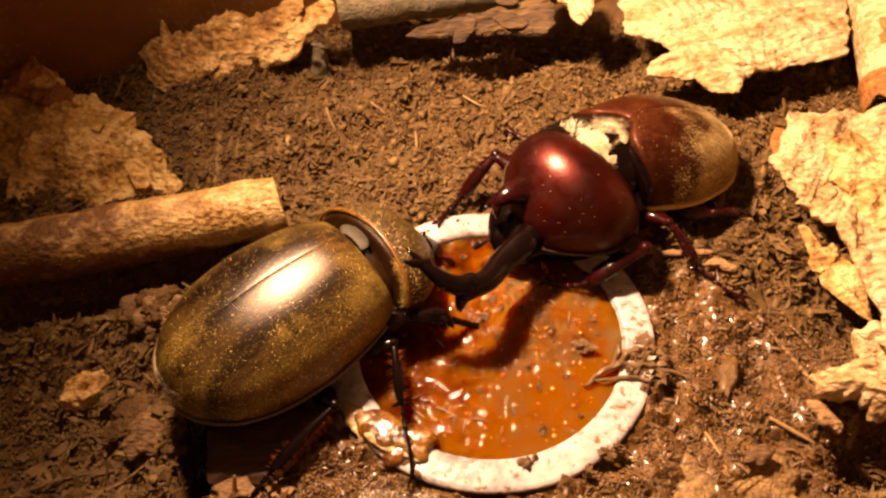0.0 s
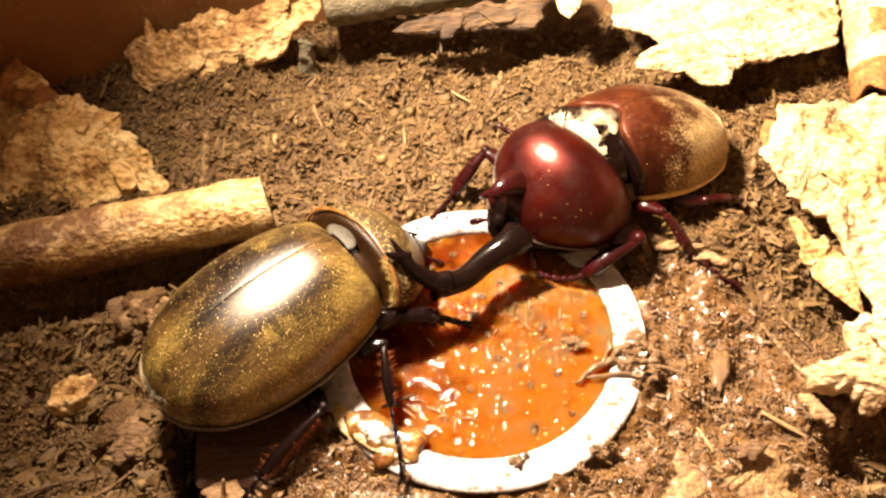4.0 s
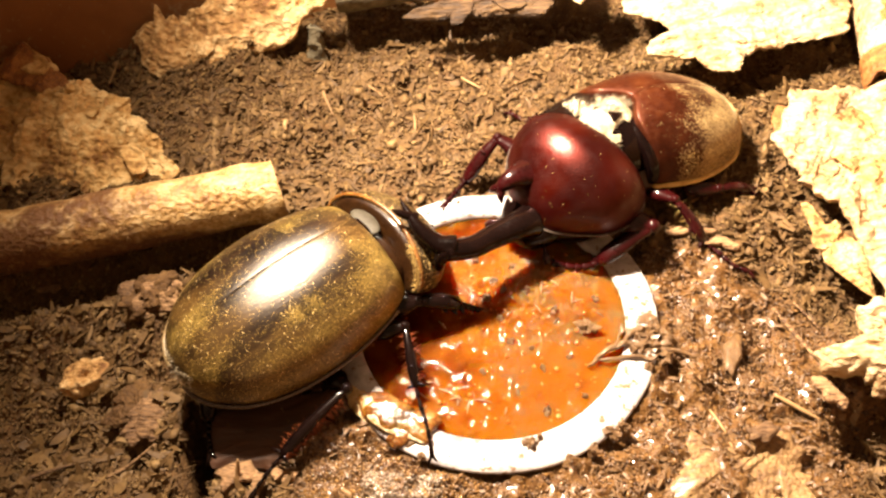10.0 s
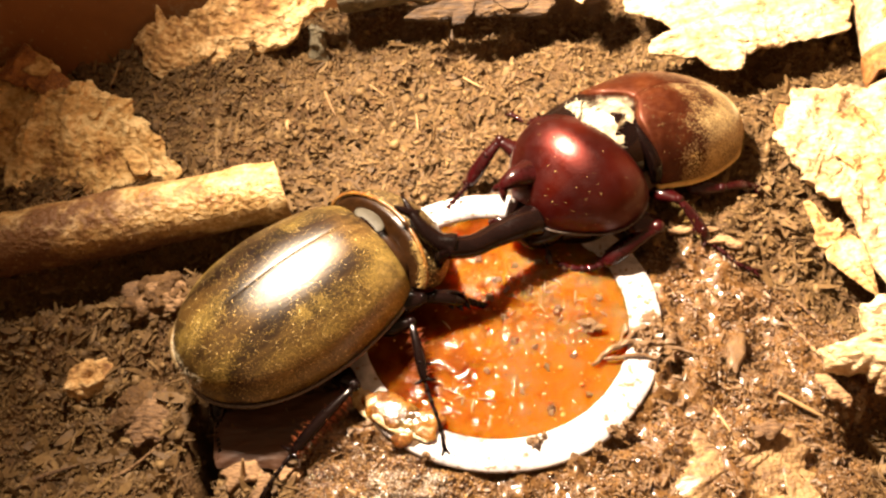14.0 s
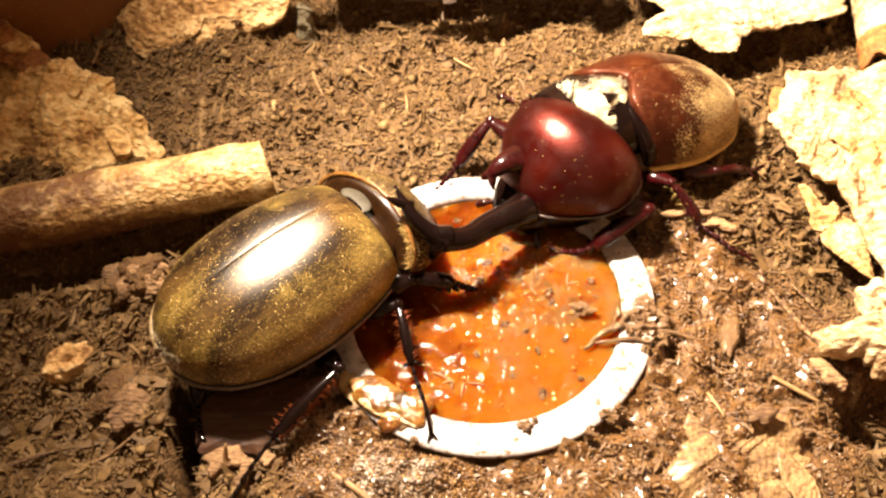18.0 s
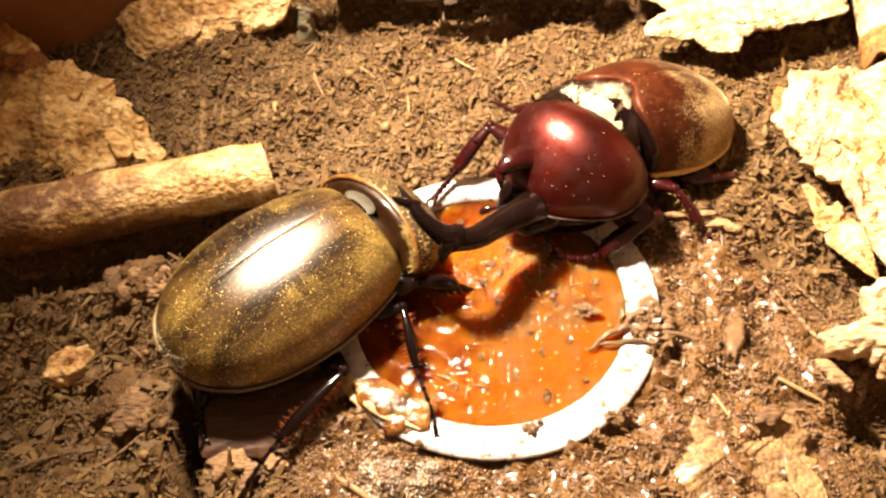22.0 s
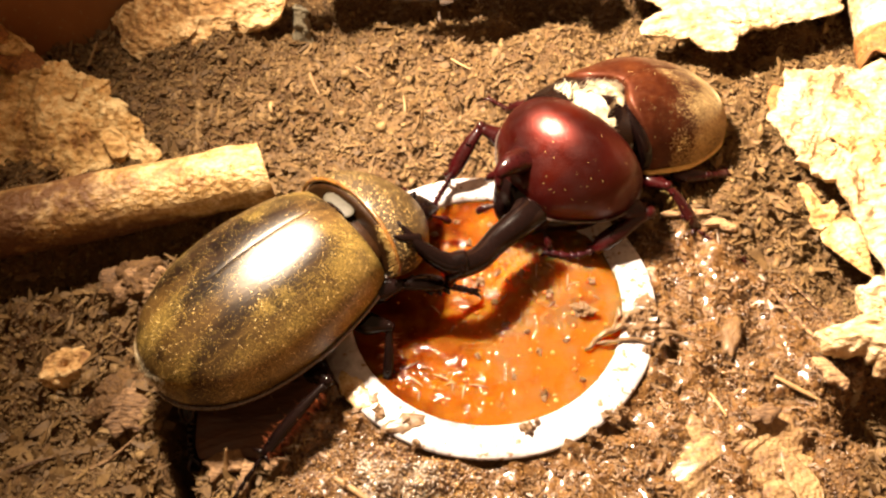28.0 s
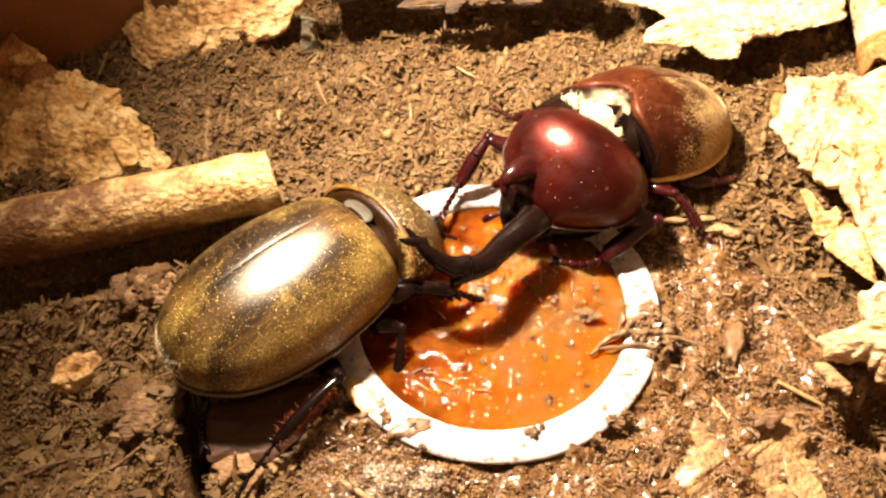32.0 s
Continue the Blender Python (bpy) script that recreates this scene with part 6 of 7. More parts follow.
part("hair_fringe", hairs(M_PRON(root), out_way, 1.1, 0.05, 0.1, 42), RED_HAIR, m_pron, "short red-brown hair at the front edge")
M_HEAD_AT = M_PRON(np.array((9.4, 0, -1.6)))
M_HEAD_PIVOT = np.array((4.6, 10.6, 5.4))
M_HEAD = frame_of(M_HEAD_AT, 226, 20, 0)
hv = loft(*smooth_profile([(-1.6, 4.4, 3.0, 3.0), (0.8, 4.8, 3.2, 3.2), (3.2, 4.0, 2.4, 2.6), (4.8, 2.8, 1.3, 1.6), (5.4, 1.8, 0.6, 0.8)], 16), n=30)
m_head = part("head", (M_HEAD(hv[0]), hv[1]), BLACK, male, "black head", origin=M_HEAD_PIVOT)
for sgn in (1, -1):
    v, f = blob((0.4, sgn * 3.4, 0.4), (0.9, 0.8, 0.9), rough=0.02, n=9)
    part("eye", (M_HEAD(v), f), BLACK, m_head, "round shiny black eye")
    v, f = tube(bend([(3.0, sgn * 2.4, -0.2), (4.4, sgn * 4.2, -0.4), (5.4, sgn * 5.2, -0.9)], 5), spread([0.3, 0.22, 0.55, 0.45], 11), 7)
    part("antenna", (M_HEAD(v), f), RED_LEG, m_head, "short clubbed antenna")
HB, HJ, HT = np.array((3.2, 8.2, 7.2)), np.array((-5.6, 3.6, 8.4)), np.array((-10.9, 8.9, 11.8))
mid1, mid2 = HB + (HJ - HB) * 0.35 + (0, 0, -0.5), HB + (HJ - HB) * 0.7 + (0.3, -0.5, -0.4)
shaft = bend([HB + (1.5, 1.2, -0.6), HB, mid1, mid2, HJ], 6)
arm = bend([HJ + (1.2, 0.4, 0), HJ + (-0.8, 0.6, 0.3), HJ + (HT - HJ) * 0.5 + (-0.5, -0.5, 0), HT], 6)
prong = bend([HJ + (HT - HJ) * 0.62, HJ + (HT - HJ) * 0.8 + (-0.9, -0.9, 0.2), HJ + (HT - HJ) * 0.86 + (-1.6, -1.0, 0.6)], 5)
arm2 = bend([HJ + (0.6, 0, 0), HJ + (-0.5, -0.5, -0.7), HJ + (-0.9, -0.8, -2.0), HJ + (-0.8, -0.6, -3.4)], 6)
horn = join(tube(shaft, spread([2.3, 1.95, 1.7, 1.5, 1.45, 1.5], len(shaft)), 16, 0.85), tube(arm, spread([1.45, 1.35, 1.05, 0.75, 0.15], len(arm)), 12),
            tube(prong, spread([0.7, 0.5, 0.1], len(prong)), 9), tube(arm2, spread([1.2, 0.9, 0.55, 0.1], len(arm2)), 10))
part("horn", horn, BLACK, m_head, "long glossy black horn forked at the tip")
M_LEGS = {}
M_LEGS["fore_f"] = leg(male, "fore_leg", RED_LEG, (6.5, 21.5, 4.0), (1.0, 24.6, 6.2), (-3.6, 21.2, 1.0), [(-4.6, 20.0, 0.6), (-5.6, 18.6, 0.4), (-6.4, 17.4, 0.2)], 1.45, 0.95,
                       [(0.55, 1.3, 1), (0.8, 1.5, 1), (0.97, 1.3, 1)], "glossy dark red fore leg", seed=11)
M_LEGS["fore_n"] = leg(male, "fore_leg", RED_LEG, (16.5, 11.5, 4.0), (20.2, 9.8, 4.8), (13.6, 6.6, 1.6), [(12.0, 6.4, 0.9), (10.2, 6.6, 0.6), (8.6, 7.2, 0.4)], 1.75, 1.05,
                       [(0.55, 1.3, 1), (0.8, 1.5, 1), (0.97, 1.3, 1)], "glossy dark red fore leg gripping the cup", seed=12)
M_LEGS["mid_n"] = leg(male, "middle_leg", RED_LEG, (20.5, 17.5, 3.6), (23.6, 14.4, 4.8), (27.4, 10.4, 1.0), [(29.0, 8.8, 0.8), (30.6, 7.2, 0.4), (32.2, 6.4, 0.2)], 1.15, 0.72,
                      [(0.6, 1.2, 1), (0.95, 1.4, 1), (0.95, 1.2, -1)], "dark red middle leg", bristles=60, bristle_mat=GOLD_HAIR, seed=13)
M_LEGS["hind_n"] = leg(male, "hind_leg", RED_LEG, (25.5, 18.5, 3.0), (30.0, 17.6, 3.4), (35.0, 19.4, 1.4), [(36.6, 20.4, 0.8), (38.0, 21.8, 0.4), (39.0, 22.8, 0.2)], 1.2, 0.7,
                      [(0.6, 1.2, 1), (0.95, 1.4, 1)], "dark red hind leg stretched behind", seed=14)
M_LEGS["mid_f"] = leg(male, "middle_leg", RED_LEG, (13.5, 27.5, 3.0), (8.5, 31.5, 3.4), (5.5, 34.0, 0.6), [(4.4, 35.4, 0.4), (3.2, 36.6, 0.3)], 1.3, 0.85,
                      [(0.7, 1.2, 1)], "dark red middle leg", seed=15)
M_LEGS["hind_f"] = leg(male, "hind_leg", RED_LEG, (20.5, 31.5, 2.6), (21.0, 36.5, 2.6), (25.0, 39.0, 0.6), [(27.0, 40.0, 0.4), (28.6, 40.6, 0.3)], 1.3, 0.85,
                      [(0.7, 1.2, 1)], "dark red hind leg", seed=16)


# ---- moving things ----
def motions():
    female_rows = [
        (0, pose(-0.02515, -0.00505, 0.00032, 1.24, -0.27, -0.55)),
        (0.5, pose(-0.02515, -0.00516, 0.00037, 0.64, -0.26, -0.21)),
        (1, pose(-0.02522, -0.00531, 0.00045, 0.32, 0.11, 0.45)),
        (1.5, pose(-0.02522, -0.00516, 0.00028, 1.03, -0.13, 0.18)),
        (2, pose(-0.02518, -0.00525, 0.00056, 0.83, -0.13, 0.33)),
        (2.5, pose(-0.02500, -0.00543, 0.00058, 0.17, -0.96, -0.08)),
        (3, pose(-0.02513, -0.00531, 0.00052, 0.67, -0.44, 0.28)),
        (3.5, pose(-0.02498, -0.00533, 0.00042, 0.77, -1.20, -0.50)),
        (5.5, pose(-0.02498, -0.00525, 0.00048, 0.47, -0.80, -0.49)),
        (6, pose(-0.02500, -0.00523, 0.00046, 0.25, -0.20, 0.03)),
        (6.5, pose(-0.02497, -0.00522, 0.00046, -0.01, -0.60, -0.27)),
        (7, pose(-0.02499, -0.00508, 0.00032, 0.88, -0.71, -0.66)),
        (7.5, pose(-0.02493, -0.00534, 0.00051, 0.67, -1.41, -0.91)),
        (8, pose(-0.02487, -0.00529, 0.00034, 0.76, -1.49, -0.76)),
        (8.5, pose(-0.02486, -0.00530, 0.00048, 0.82, -1.57, -1.21)),
        (9, pose(-0.02484, -0.00522, 0.00019, 0.91, 0.23, -0.75)),
        (9.5, pose(-0.02461, -0.00503, 0.00026, -0.38, 0.51, -0.60)),
        (10, pose(-0.02419, -0.00509, 0.00013, -0.33, 0.54, -0.88)),
        (10.5, pose(-0.02380, -0.00527, -0.00001, 0.71, 1.45, -0.65)),
        (11, pose(-0.02389, -0.00506, -0.00006, 0.78, 1.62, -0.33)),
        (11.5, pose(-0.02402, -0.00505, -0.00007, 0.90, 1.87, -0.24)),
        (12, pose(-0.02397, -0.00544, 0.00015, 0.54, 0.33, -0.84)),
        (12.5, pose(-0.02404, -0.00534, 0.00022, 0.66, -0.26, -0.62)),
        (13, pose(-0.02400, -0.00501, 0.00001, -0.02, 0.02, 0.03)),
        (13.5, pose(-0.02386, -0.00502, 0.00008, -0.63, 0.18, 0.33)),
        (14, pose(-0.02389, -0.00488, -0.00005, -0.45, 0.01, 0.04)),
        (14.5, pose(-0.02387, -0.00481, -0.00003, -0.17, 0.17, -0.02)),
        (16.5, pose(-0.02393, -0.00495, -0.00001, -1.46, -0.54, -0.45)),
        (17, pose(-0.02400, -0.00489, 0.00011, -0.51, 0.24, -0.59)),
        (17.5, pose(-0.02391, -0.00501, 0.00018, -1.41, -0.34, -0.62)),
        (18, pose(-0.02404, -0.00491, 0.00007, -1.24, 0.02, -0.13)),
        (18.5, pose(-0.02416, -0.00475, -0.00006, -1.20, 0.49, 0.01)),
        (19, pose(-0.02395, -0.00489, 0.00006, -1.33, 0.12, -0.59)),
        (19.5, pose(-0.02413, -0.00467, -0.00017, -1.18, 0.50, -0.28)),
        (20, pose(-0.02402, -0.00469, -0.00009, -0.98, 0.43, -0.41)),
        (20.5, pose(-0.02408, -0.00457, -0.00007, -0.64, 1.10, -0.15)),
        (21, pose(-0.02402, -0.00457, -0.00015, -0.92, 0.52, -0.54)),
        (21.5, pose(-0.02397, -0.00468, -0.00004, -0.82, 0.45, -0.63)),
        (22, pose(-0.02410, -0.00476, -0.00008, -1.51, 1.26, 0.23)),
        (22.5, pose(-0.02376, -0.00456, -0.00024, -1.15, 1.00, -0.36)),
        (23, pose(-0.02374, -0.00480, 0.00028, -0.20, 2.06, -0.48)),
        (23.5, pose(-0.02376, -0.00517, 0.00028, -0.40, 1.16, -0.12)),
        (24, pose(-0.02364, -0.00534, 0.00022, -2.60, 1.43, -0.38)),
        (24.5, pose(-0.02428, -0.00452, -0.00019, -2.04, 1.27, 0.04)),
        (25, pose(-0.02382, -0.00471, -0.00008, -0.90, 2.47, 1.62)),
        (25.5, pose(-0.02392, -0.00468, -0.00017, -0.45, 2.82, 1.35)),
        (27.5, pose(-0.02427, -0.00611, 0.00050, 0.41, -2.45, 0.39)),
        (28, pose(-0.02477, -0.00655, 0.00066, 0.52, -4.39, -0.10)),
        (28.5, pose(-0.02499, -0.00631, 0.00057, -0.79, -3.95, -0.63)),
        (29, pose(-0.02490, -0.00608, 0.00048, -1.55, -3.59, -0.82)),
        (29.5, pose(-0.02475, -0.00558, 0.00016, -2.49, -3.17, -0.48)),
        (30, pose(-0.02458, -0.00556, 0.00024, -2.70, -3.40, -1.10)),
        (30.5, pose(-0.02463, -0.00522, -0.00000, -3.21, -2.73, -0.93)),
        (31, pose(-0.02468, -0.00497, -0.00012, -3.48, -1.54, -0.62)),
        (31.5, pose(-0.02456, -0.00503, -0.00008, -3.40, -1.69, -1.10)),
        (32, pose(-0.02449, -0.00509, -0.00006, -3.69, -2.02, -1.06)),
    ]
    male_rows = [
        (0, pose(0.02050, 0.02282, 0.00004, -0.69, 1.06, -1.64)),
        (0.5, pose(0.02073, 0.02301, 0.00011, -0.52, 0.08, -0.87)),
        (1, pose(0.02065, 0.02326, 0.00009, -0.33, 0.01, -0.20)),
        (1.5, pose(0.02067, 0.02298, 0.00013, -0.56, 0.30, -2.95)),
        (2, pose(0.02083, 0.02336, 0.00007, -0.64, -0.21, -1.19)),
        (2.5, pose(0.02077, 0.02335, 0.00005, -0.67, 0.26, -1.32)),
        (3, pose(0.02053, 0.02313, 0.00001, -0.90, 1.30, -2.30)),
        (3.5, pose(0.02081, 0.02340, -0.00001, -0.67, 0.00, -0.16)),
        (5.5, pose(0.02088, 0.02392, -0.00008, -1.13, 0.97, -1.65)),
        (6, pose(0.02084, 0.02369, -0.00007, -0.89, 0.52, -0.82)),
        (6.5, pose(0.02074, 0.02358, -0.00007, -0.93, 0.67, -1.11)),
        (7, pose(0.02076, 0.02360, -0.00010, -1.03, 0.77, -1.27)),
        (7.5, pose(0.02078, 0.02356, -0.00010, -1.05, 0.75, -1.23)),
        (8, pose(0.02077, 0.02345, -0.00008, -1.03, 0.78, -0.69)),
        (8.5, pose(0.02077, 0.02353, -0.00003, -1.02, 0.40, -0.88)),
        (9, pose(0.02092, 0.02341, 0.00014, -0.67, 0.05, -1.54)),
        (9.5, pose(0.02125, 0.02381, 0.00004, -0.50, 0.82, -0.77)),
        (10, pose(0.02094, 0.02314, 0.00002, -0.13, 0.31, -0.35)),
        (10.5, pose(0.02076, 0.02301, -0.00005, -0.39, 0.61, -0.12)),
        (11, pose(0.02075, 0.02299, 0.00001, -0.13, 0.32, -0.31)),
        (11.5, pose(0.02088, 0.02305, 0.00005, 0.06, 0.01, -0.04)),
        (12, pose(0.02107, 0.02304, 0.00007, 0.07, -0.40, 0.13)),
        (12.5, pose(0.02107, 0.02299, 0.00016, 0.08, -0.65, -0.23)),
        (13, pose(0.02100, 0.02300, -0.00000, -0.00, -0.01, 0.02)),
        (13.5, pose(0.02088, 0.02297, -0.00010, -0.23, 0.59, 0.42)),
        (14, pose(0.02095, 0.02299, -0.00004, 0.13, 0.08, 0.43)),
        (14.5, pose(0.02096, 0.02300, -0.00004, 0.05, 0.27, 0.29)),
        (16.5, pose(0.02094, 0.02299, -0.00013, -0.02, 0.70, 0.68)),
        (17, pose(0.02080, 0.02269, -0.00003, -0.02, 0.36, -0.26)),
        (17.5, pose(0.02071, 0.02287, -0.00016, -0.25, 0.88, -0.03)),
        (18, pose(0.02087, 0.02276, 0.00013, 0.32, -0.36, -0.32)),
        (18.5, pose(0.02090, 0.02293, 0.00002, -0.02, 0.24, -0.37)),
        (19, pose(0.02201, 0.02310, 0.00013, 1.09, -0.13, 1.26)),
        (19.5, pose(0.02082, 0.02256, -0.00032, -0.05, 1.55, 2.26)),
        (20, pose(0.02072, 0.02249, -0.00032, -0.03, 1.52, 2.30)),
        (20.5, pose(0.02066, 0.02243, -0.00032, -0.17, 1.53, 2.21)),
        (21, pose(0.02008, 0.02221, -0.00043, -0.67, 4.02, 1.76)),
        (21.5, pose(0.02009, 0.02231, -0.00042, -0.69, 4.05, 1.55)),
        (22, pose(0.02008, 0.02215, -0.00044, -0.58, 3.44, 2.77)),
        (22.5, pose(0.02006, 0.02193, -0.00036, -0.17, 2.98, 2.81)),
        (23, pose(0.02030, 0.02193, -0.00042, -0.52, 3.09, 2.20)),
        (23.5, pose(0.02024, 0.02255, -0.00037, -0.57, 2.93, 3.52)),
        (24, pose(0.02023, 0.02255, -0.00040, -0.91, 3.35, 3.22)),
        (24.5, pose(0.02015, 0.02289, -0.00043, -1.24, 4.46, 2.19)),
        (25, pose(0.02027, 0.02306, -0.00038, -1.30, 4.84, 2.55)),
        (25.5, pose(0.02010, 0.02275, -0.00029, -0.75, 4.19, 3.13)),
        (27.5, pose(0.01970, 0.02247, -0.00029, -0.67, 3.91, 3.47)),
        (28, pose(0.01968, 0.02238, -0.00038, -0.73, 4.06, 2.80)),
        (28.5, pose(0.01982, 0.02242, -0.00033, -0.54, 4.06, 3.43)),
        (29, pose(0.01994, 0.02238, -0.00029, -0.54, 3.97, 2.90)),
        (29.5, pose(0.01997, 0.02243, -0.00026, -0.58, 3.73, 3.27)),
        (30, pose(0.01992, 0.02238, -0.00028, -0.55, 3.67, 3.23)),
        (30.5, pose(0.01981, 0.02231, -0.00029, -0.56, 3.74, 3.30)),
        (31, pose(0.01993, 0.02235, -0.00029, -0.45, 3.58, 3.49)),
        (31.5, pose(0.01990, 0.02237, -0.00037, -0.41, 3.72, 4.09)),
        (32, pose(0.01997, 0.02218, -0.00031, -0.50, 3.69, 3.61)),
    ]
    male_pronotum_rows = [
        (0, pose(-0.00740, -0.00350, 0.00670, 3.15, 2.31, 2.11)),
        (0.5, pose(-0.00740, -0.00350, 0.00670, 4.00, 3.04, 1.79)),
        (1, pose(-0.00740, -0.00350, 0.00670, 3.71, 2.89, 1.24)),
        (1.5, pose(-0.00740, -0.00350, 0.00670, 2.39, 1.77, 1.58)),
        (2, pose(-0.00740, -0.00350, 0.00670, 3.49, 2.69, 1.39)),
        (2.5, pose(-0.00740, -0.00350, 0.00670, 6.85, 4.86, 4.37)),
        (3, pose(-0.00740, -0.00350, 0.00670, 5.06, 3.55, 3.88)),
        (3.5, pose(-0.00740, -0.00350, 0.00670, 7.82, 6.02, 2.39)),
        (5.5, pose(-0.00740, -0.00350, 0.00670, 0.25, 16.00, 7.11)),
        (6, pose(-0.00740, -0.00350, 0.00670, -0.20, 13.72, 6.31)),
        (6.5, pose(-0.00740, -0.00350, 0.00670, 0.32, 12.52, 6.55)),
        (7, pose(-0.00740, -0.00350, 0.00670, 0.85, 11.50, 6.59)),
        (7.5, pose(-0.00740, -0.00350, 0.00670, 0.75, 11.52, 6.57)),
        (8, pose(-0.00740, -0.00350, 0.00670, 0.40, 11.56, 5.39)),
        (8.5, pose(-0.00740, -0.00350, 0.00670, 0.37, 11.33, 5.03)),
        (9, pose(-0.00740, -0.00350, 0.00670, 0.71, 10.27, 4.68)),
        (9.5, pose(-0.00740, -0.00350, 0.00670, 3.42, 7.11, 1.99)),
        (10, pose(-0.00740, -0.00350, 0.00670, 2.87, 0.20, 1.19)),
        (10.5, pose(-0.00740, -0.00350, 0.00670, 2.34, -1.54, 0.76)),
        (11, pose(-0.00740, -0.00350, 0.00670, 1.95, -2.07, 0.71)),
        (11.5, pose(-0.00740, -0.00350, 0.00670, 1.47, -0.81, 0.39)),
        (12, pose(-0.00740, -0.00350, 0.00670, 0.45, -0.61, -0.66)),
        (12.5, pose(-0.00740, -0.00350, 0.00670, 0.00, 0.49, 0.12)),
        (13, pose(-0.00740, -0.00350, 0.00670, 0.01, 0.16, -0.02)),
        (13.5, pose(-0.00740, -0.00350, 0.00670, -0.15, -0.29, -0.05)),
        (14, pose(-0.00740, -0.00350, 0.00670, -0.40, -0.26, -0.17)),
        (14.5, pose(-0.00740, -0.00350, 0.00670, -0.17, -0.06, -0.21)),
        (16.5, pose(-0.00740, -0.00350, 0.00670, 0.85, -1.32, 0.51)),
        (17, pose(-0.00740, -0.00350, 0.00670, 1.24, -1.31, 2.50)),
        (17.5, pose(-0.00740, -0.00350, 0.00670, 0.93, -2.68, 2.05)),
        (18, pose(-0.00740, -0.00350, 0.00670, 0.20, -4.28, 0.73)),
        (18.5, pose(-0.00740, -0.00350, 0.00670, 0.51, -2.11, 0.73)),
        (19, pose(-0.00740, -0.00350, 0.00670, 1.06, -1.34, -5.49)),
        (19.5, pose(-0.00740, -0.00350, 0.00670, -1.67, -1.36, -1.56)),
        (20, pose(-0.00740, -0.00350, 0.00670, -3.05, -1.39, -1.83)),
        (20.5, pose(-0.00740, -0.00350, 0.00670, -2.99, -1.58, -0.75)),
        (21, pose(-0.00740, -0.00350, 0.00670, -3.02, -0.86, 1.48)),
        (21.5, pose(-0.00740, -0.00350, 0.00670, -2.98, -0.79, 1.58)),
        (22, pose(-0.00740, -0.00350, 0.00670, -3.45, -0.90, 0.99)),
        (22.5, pose(-0.00740, -0.00350, 0.00670, -3.96, -1.13, 1.63)),
        (23, pose(-0.00740, -0.00350, 0.00670, -6.00, 1.16, 1.65)),
        (23.5, pose(-0.00740, -0.00350, 0.00670, -6.12, 5.21, 0.50)),
        (24, pose(-0.00740, -0.00350, 0.00670, -4.92, 5.92, 1.42)),
        (24.5, pose(-0.00740, -0.00350, 0.00670, -1.51, 3.86, 1.81)),
        (25, pose(-0.00740, -0.00350, 0.00670, -0.44, 3.40, 1.33)),
        (25.5, pose(-0.00740, -0.00350, 0.00670, 1.60, -0.14, 0.82)),
        (27.5, pose(-0.00740, -0.00350, 0.00670, 1.95, -0.74, 2.12)),
        (28, pose(-0.00740, -0.00350, 0.00670, 2.01, 0.92, 4.17)),
        (28.5, pose(-0.00740, -0.00350, 0.00670, 1.87, 0.14, 2.91)),
        (29, pose(-0.00740, -0.00350, 0.00670, 1.83, 1.16, 3.11)),
        (29.5, pose(-0.00740, -0.00350, 0.00670, 1.90, 0.58, 2.51)),
        (30, pose(-0.00740, -0.00350, 0.00670, 1.87, 0.71, 2.32)),
        (30.5, pose(-0.00740, -0.00350, 0.00670, 2.34, 0.77, 2.85)),
        (31, pose(-0.00740, -0.00350, 0.00670, 2.48, 0.40, 2.01)),
        (31.5, pose(-0.00740, -0.00350, 0.00670, 1.93, 0.17, 1.39)),
        (32, pose(-0.00740, -0.00350, 0.00670, 1.31, 0.49, 1.88)),
    ]
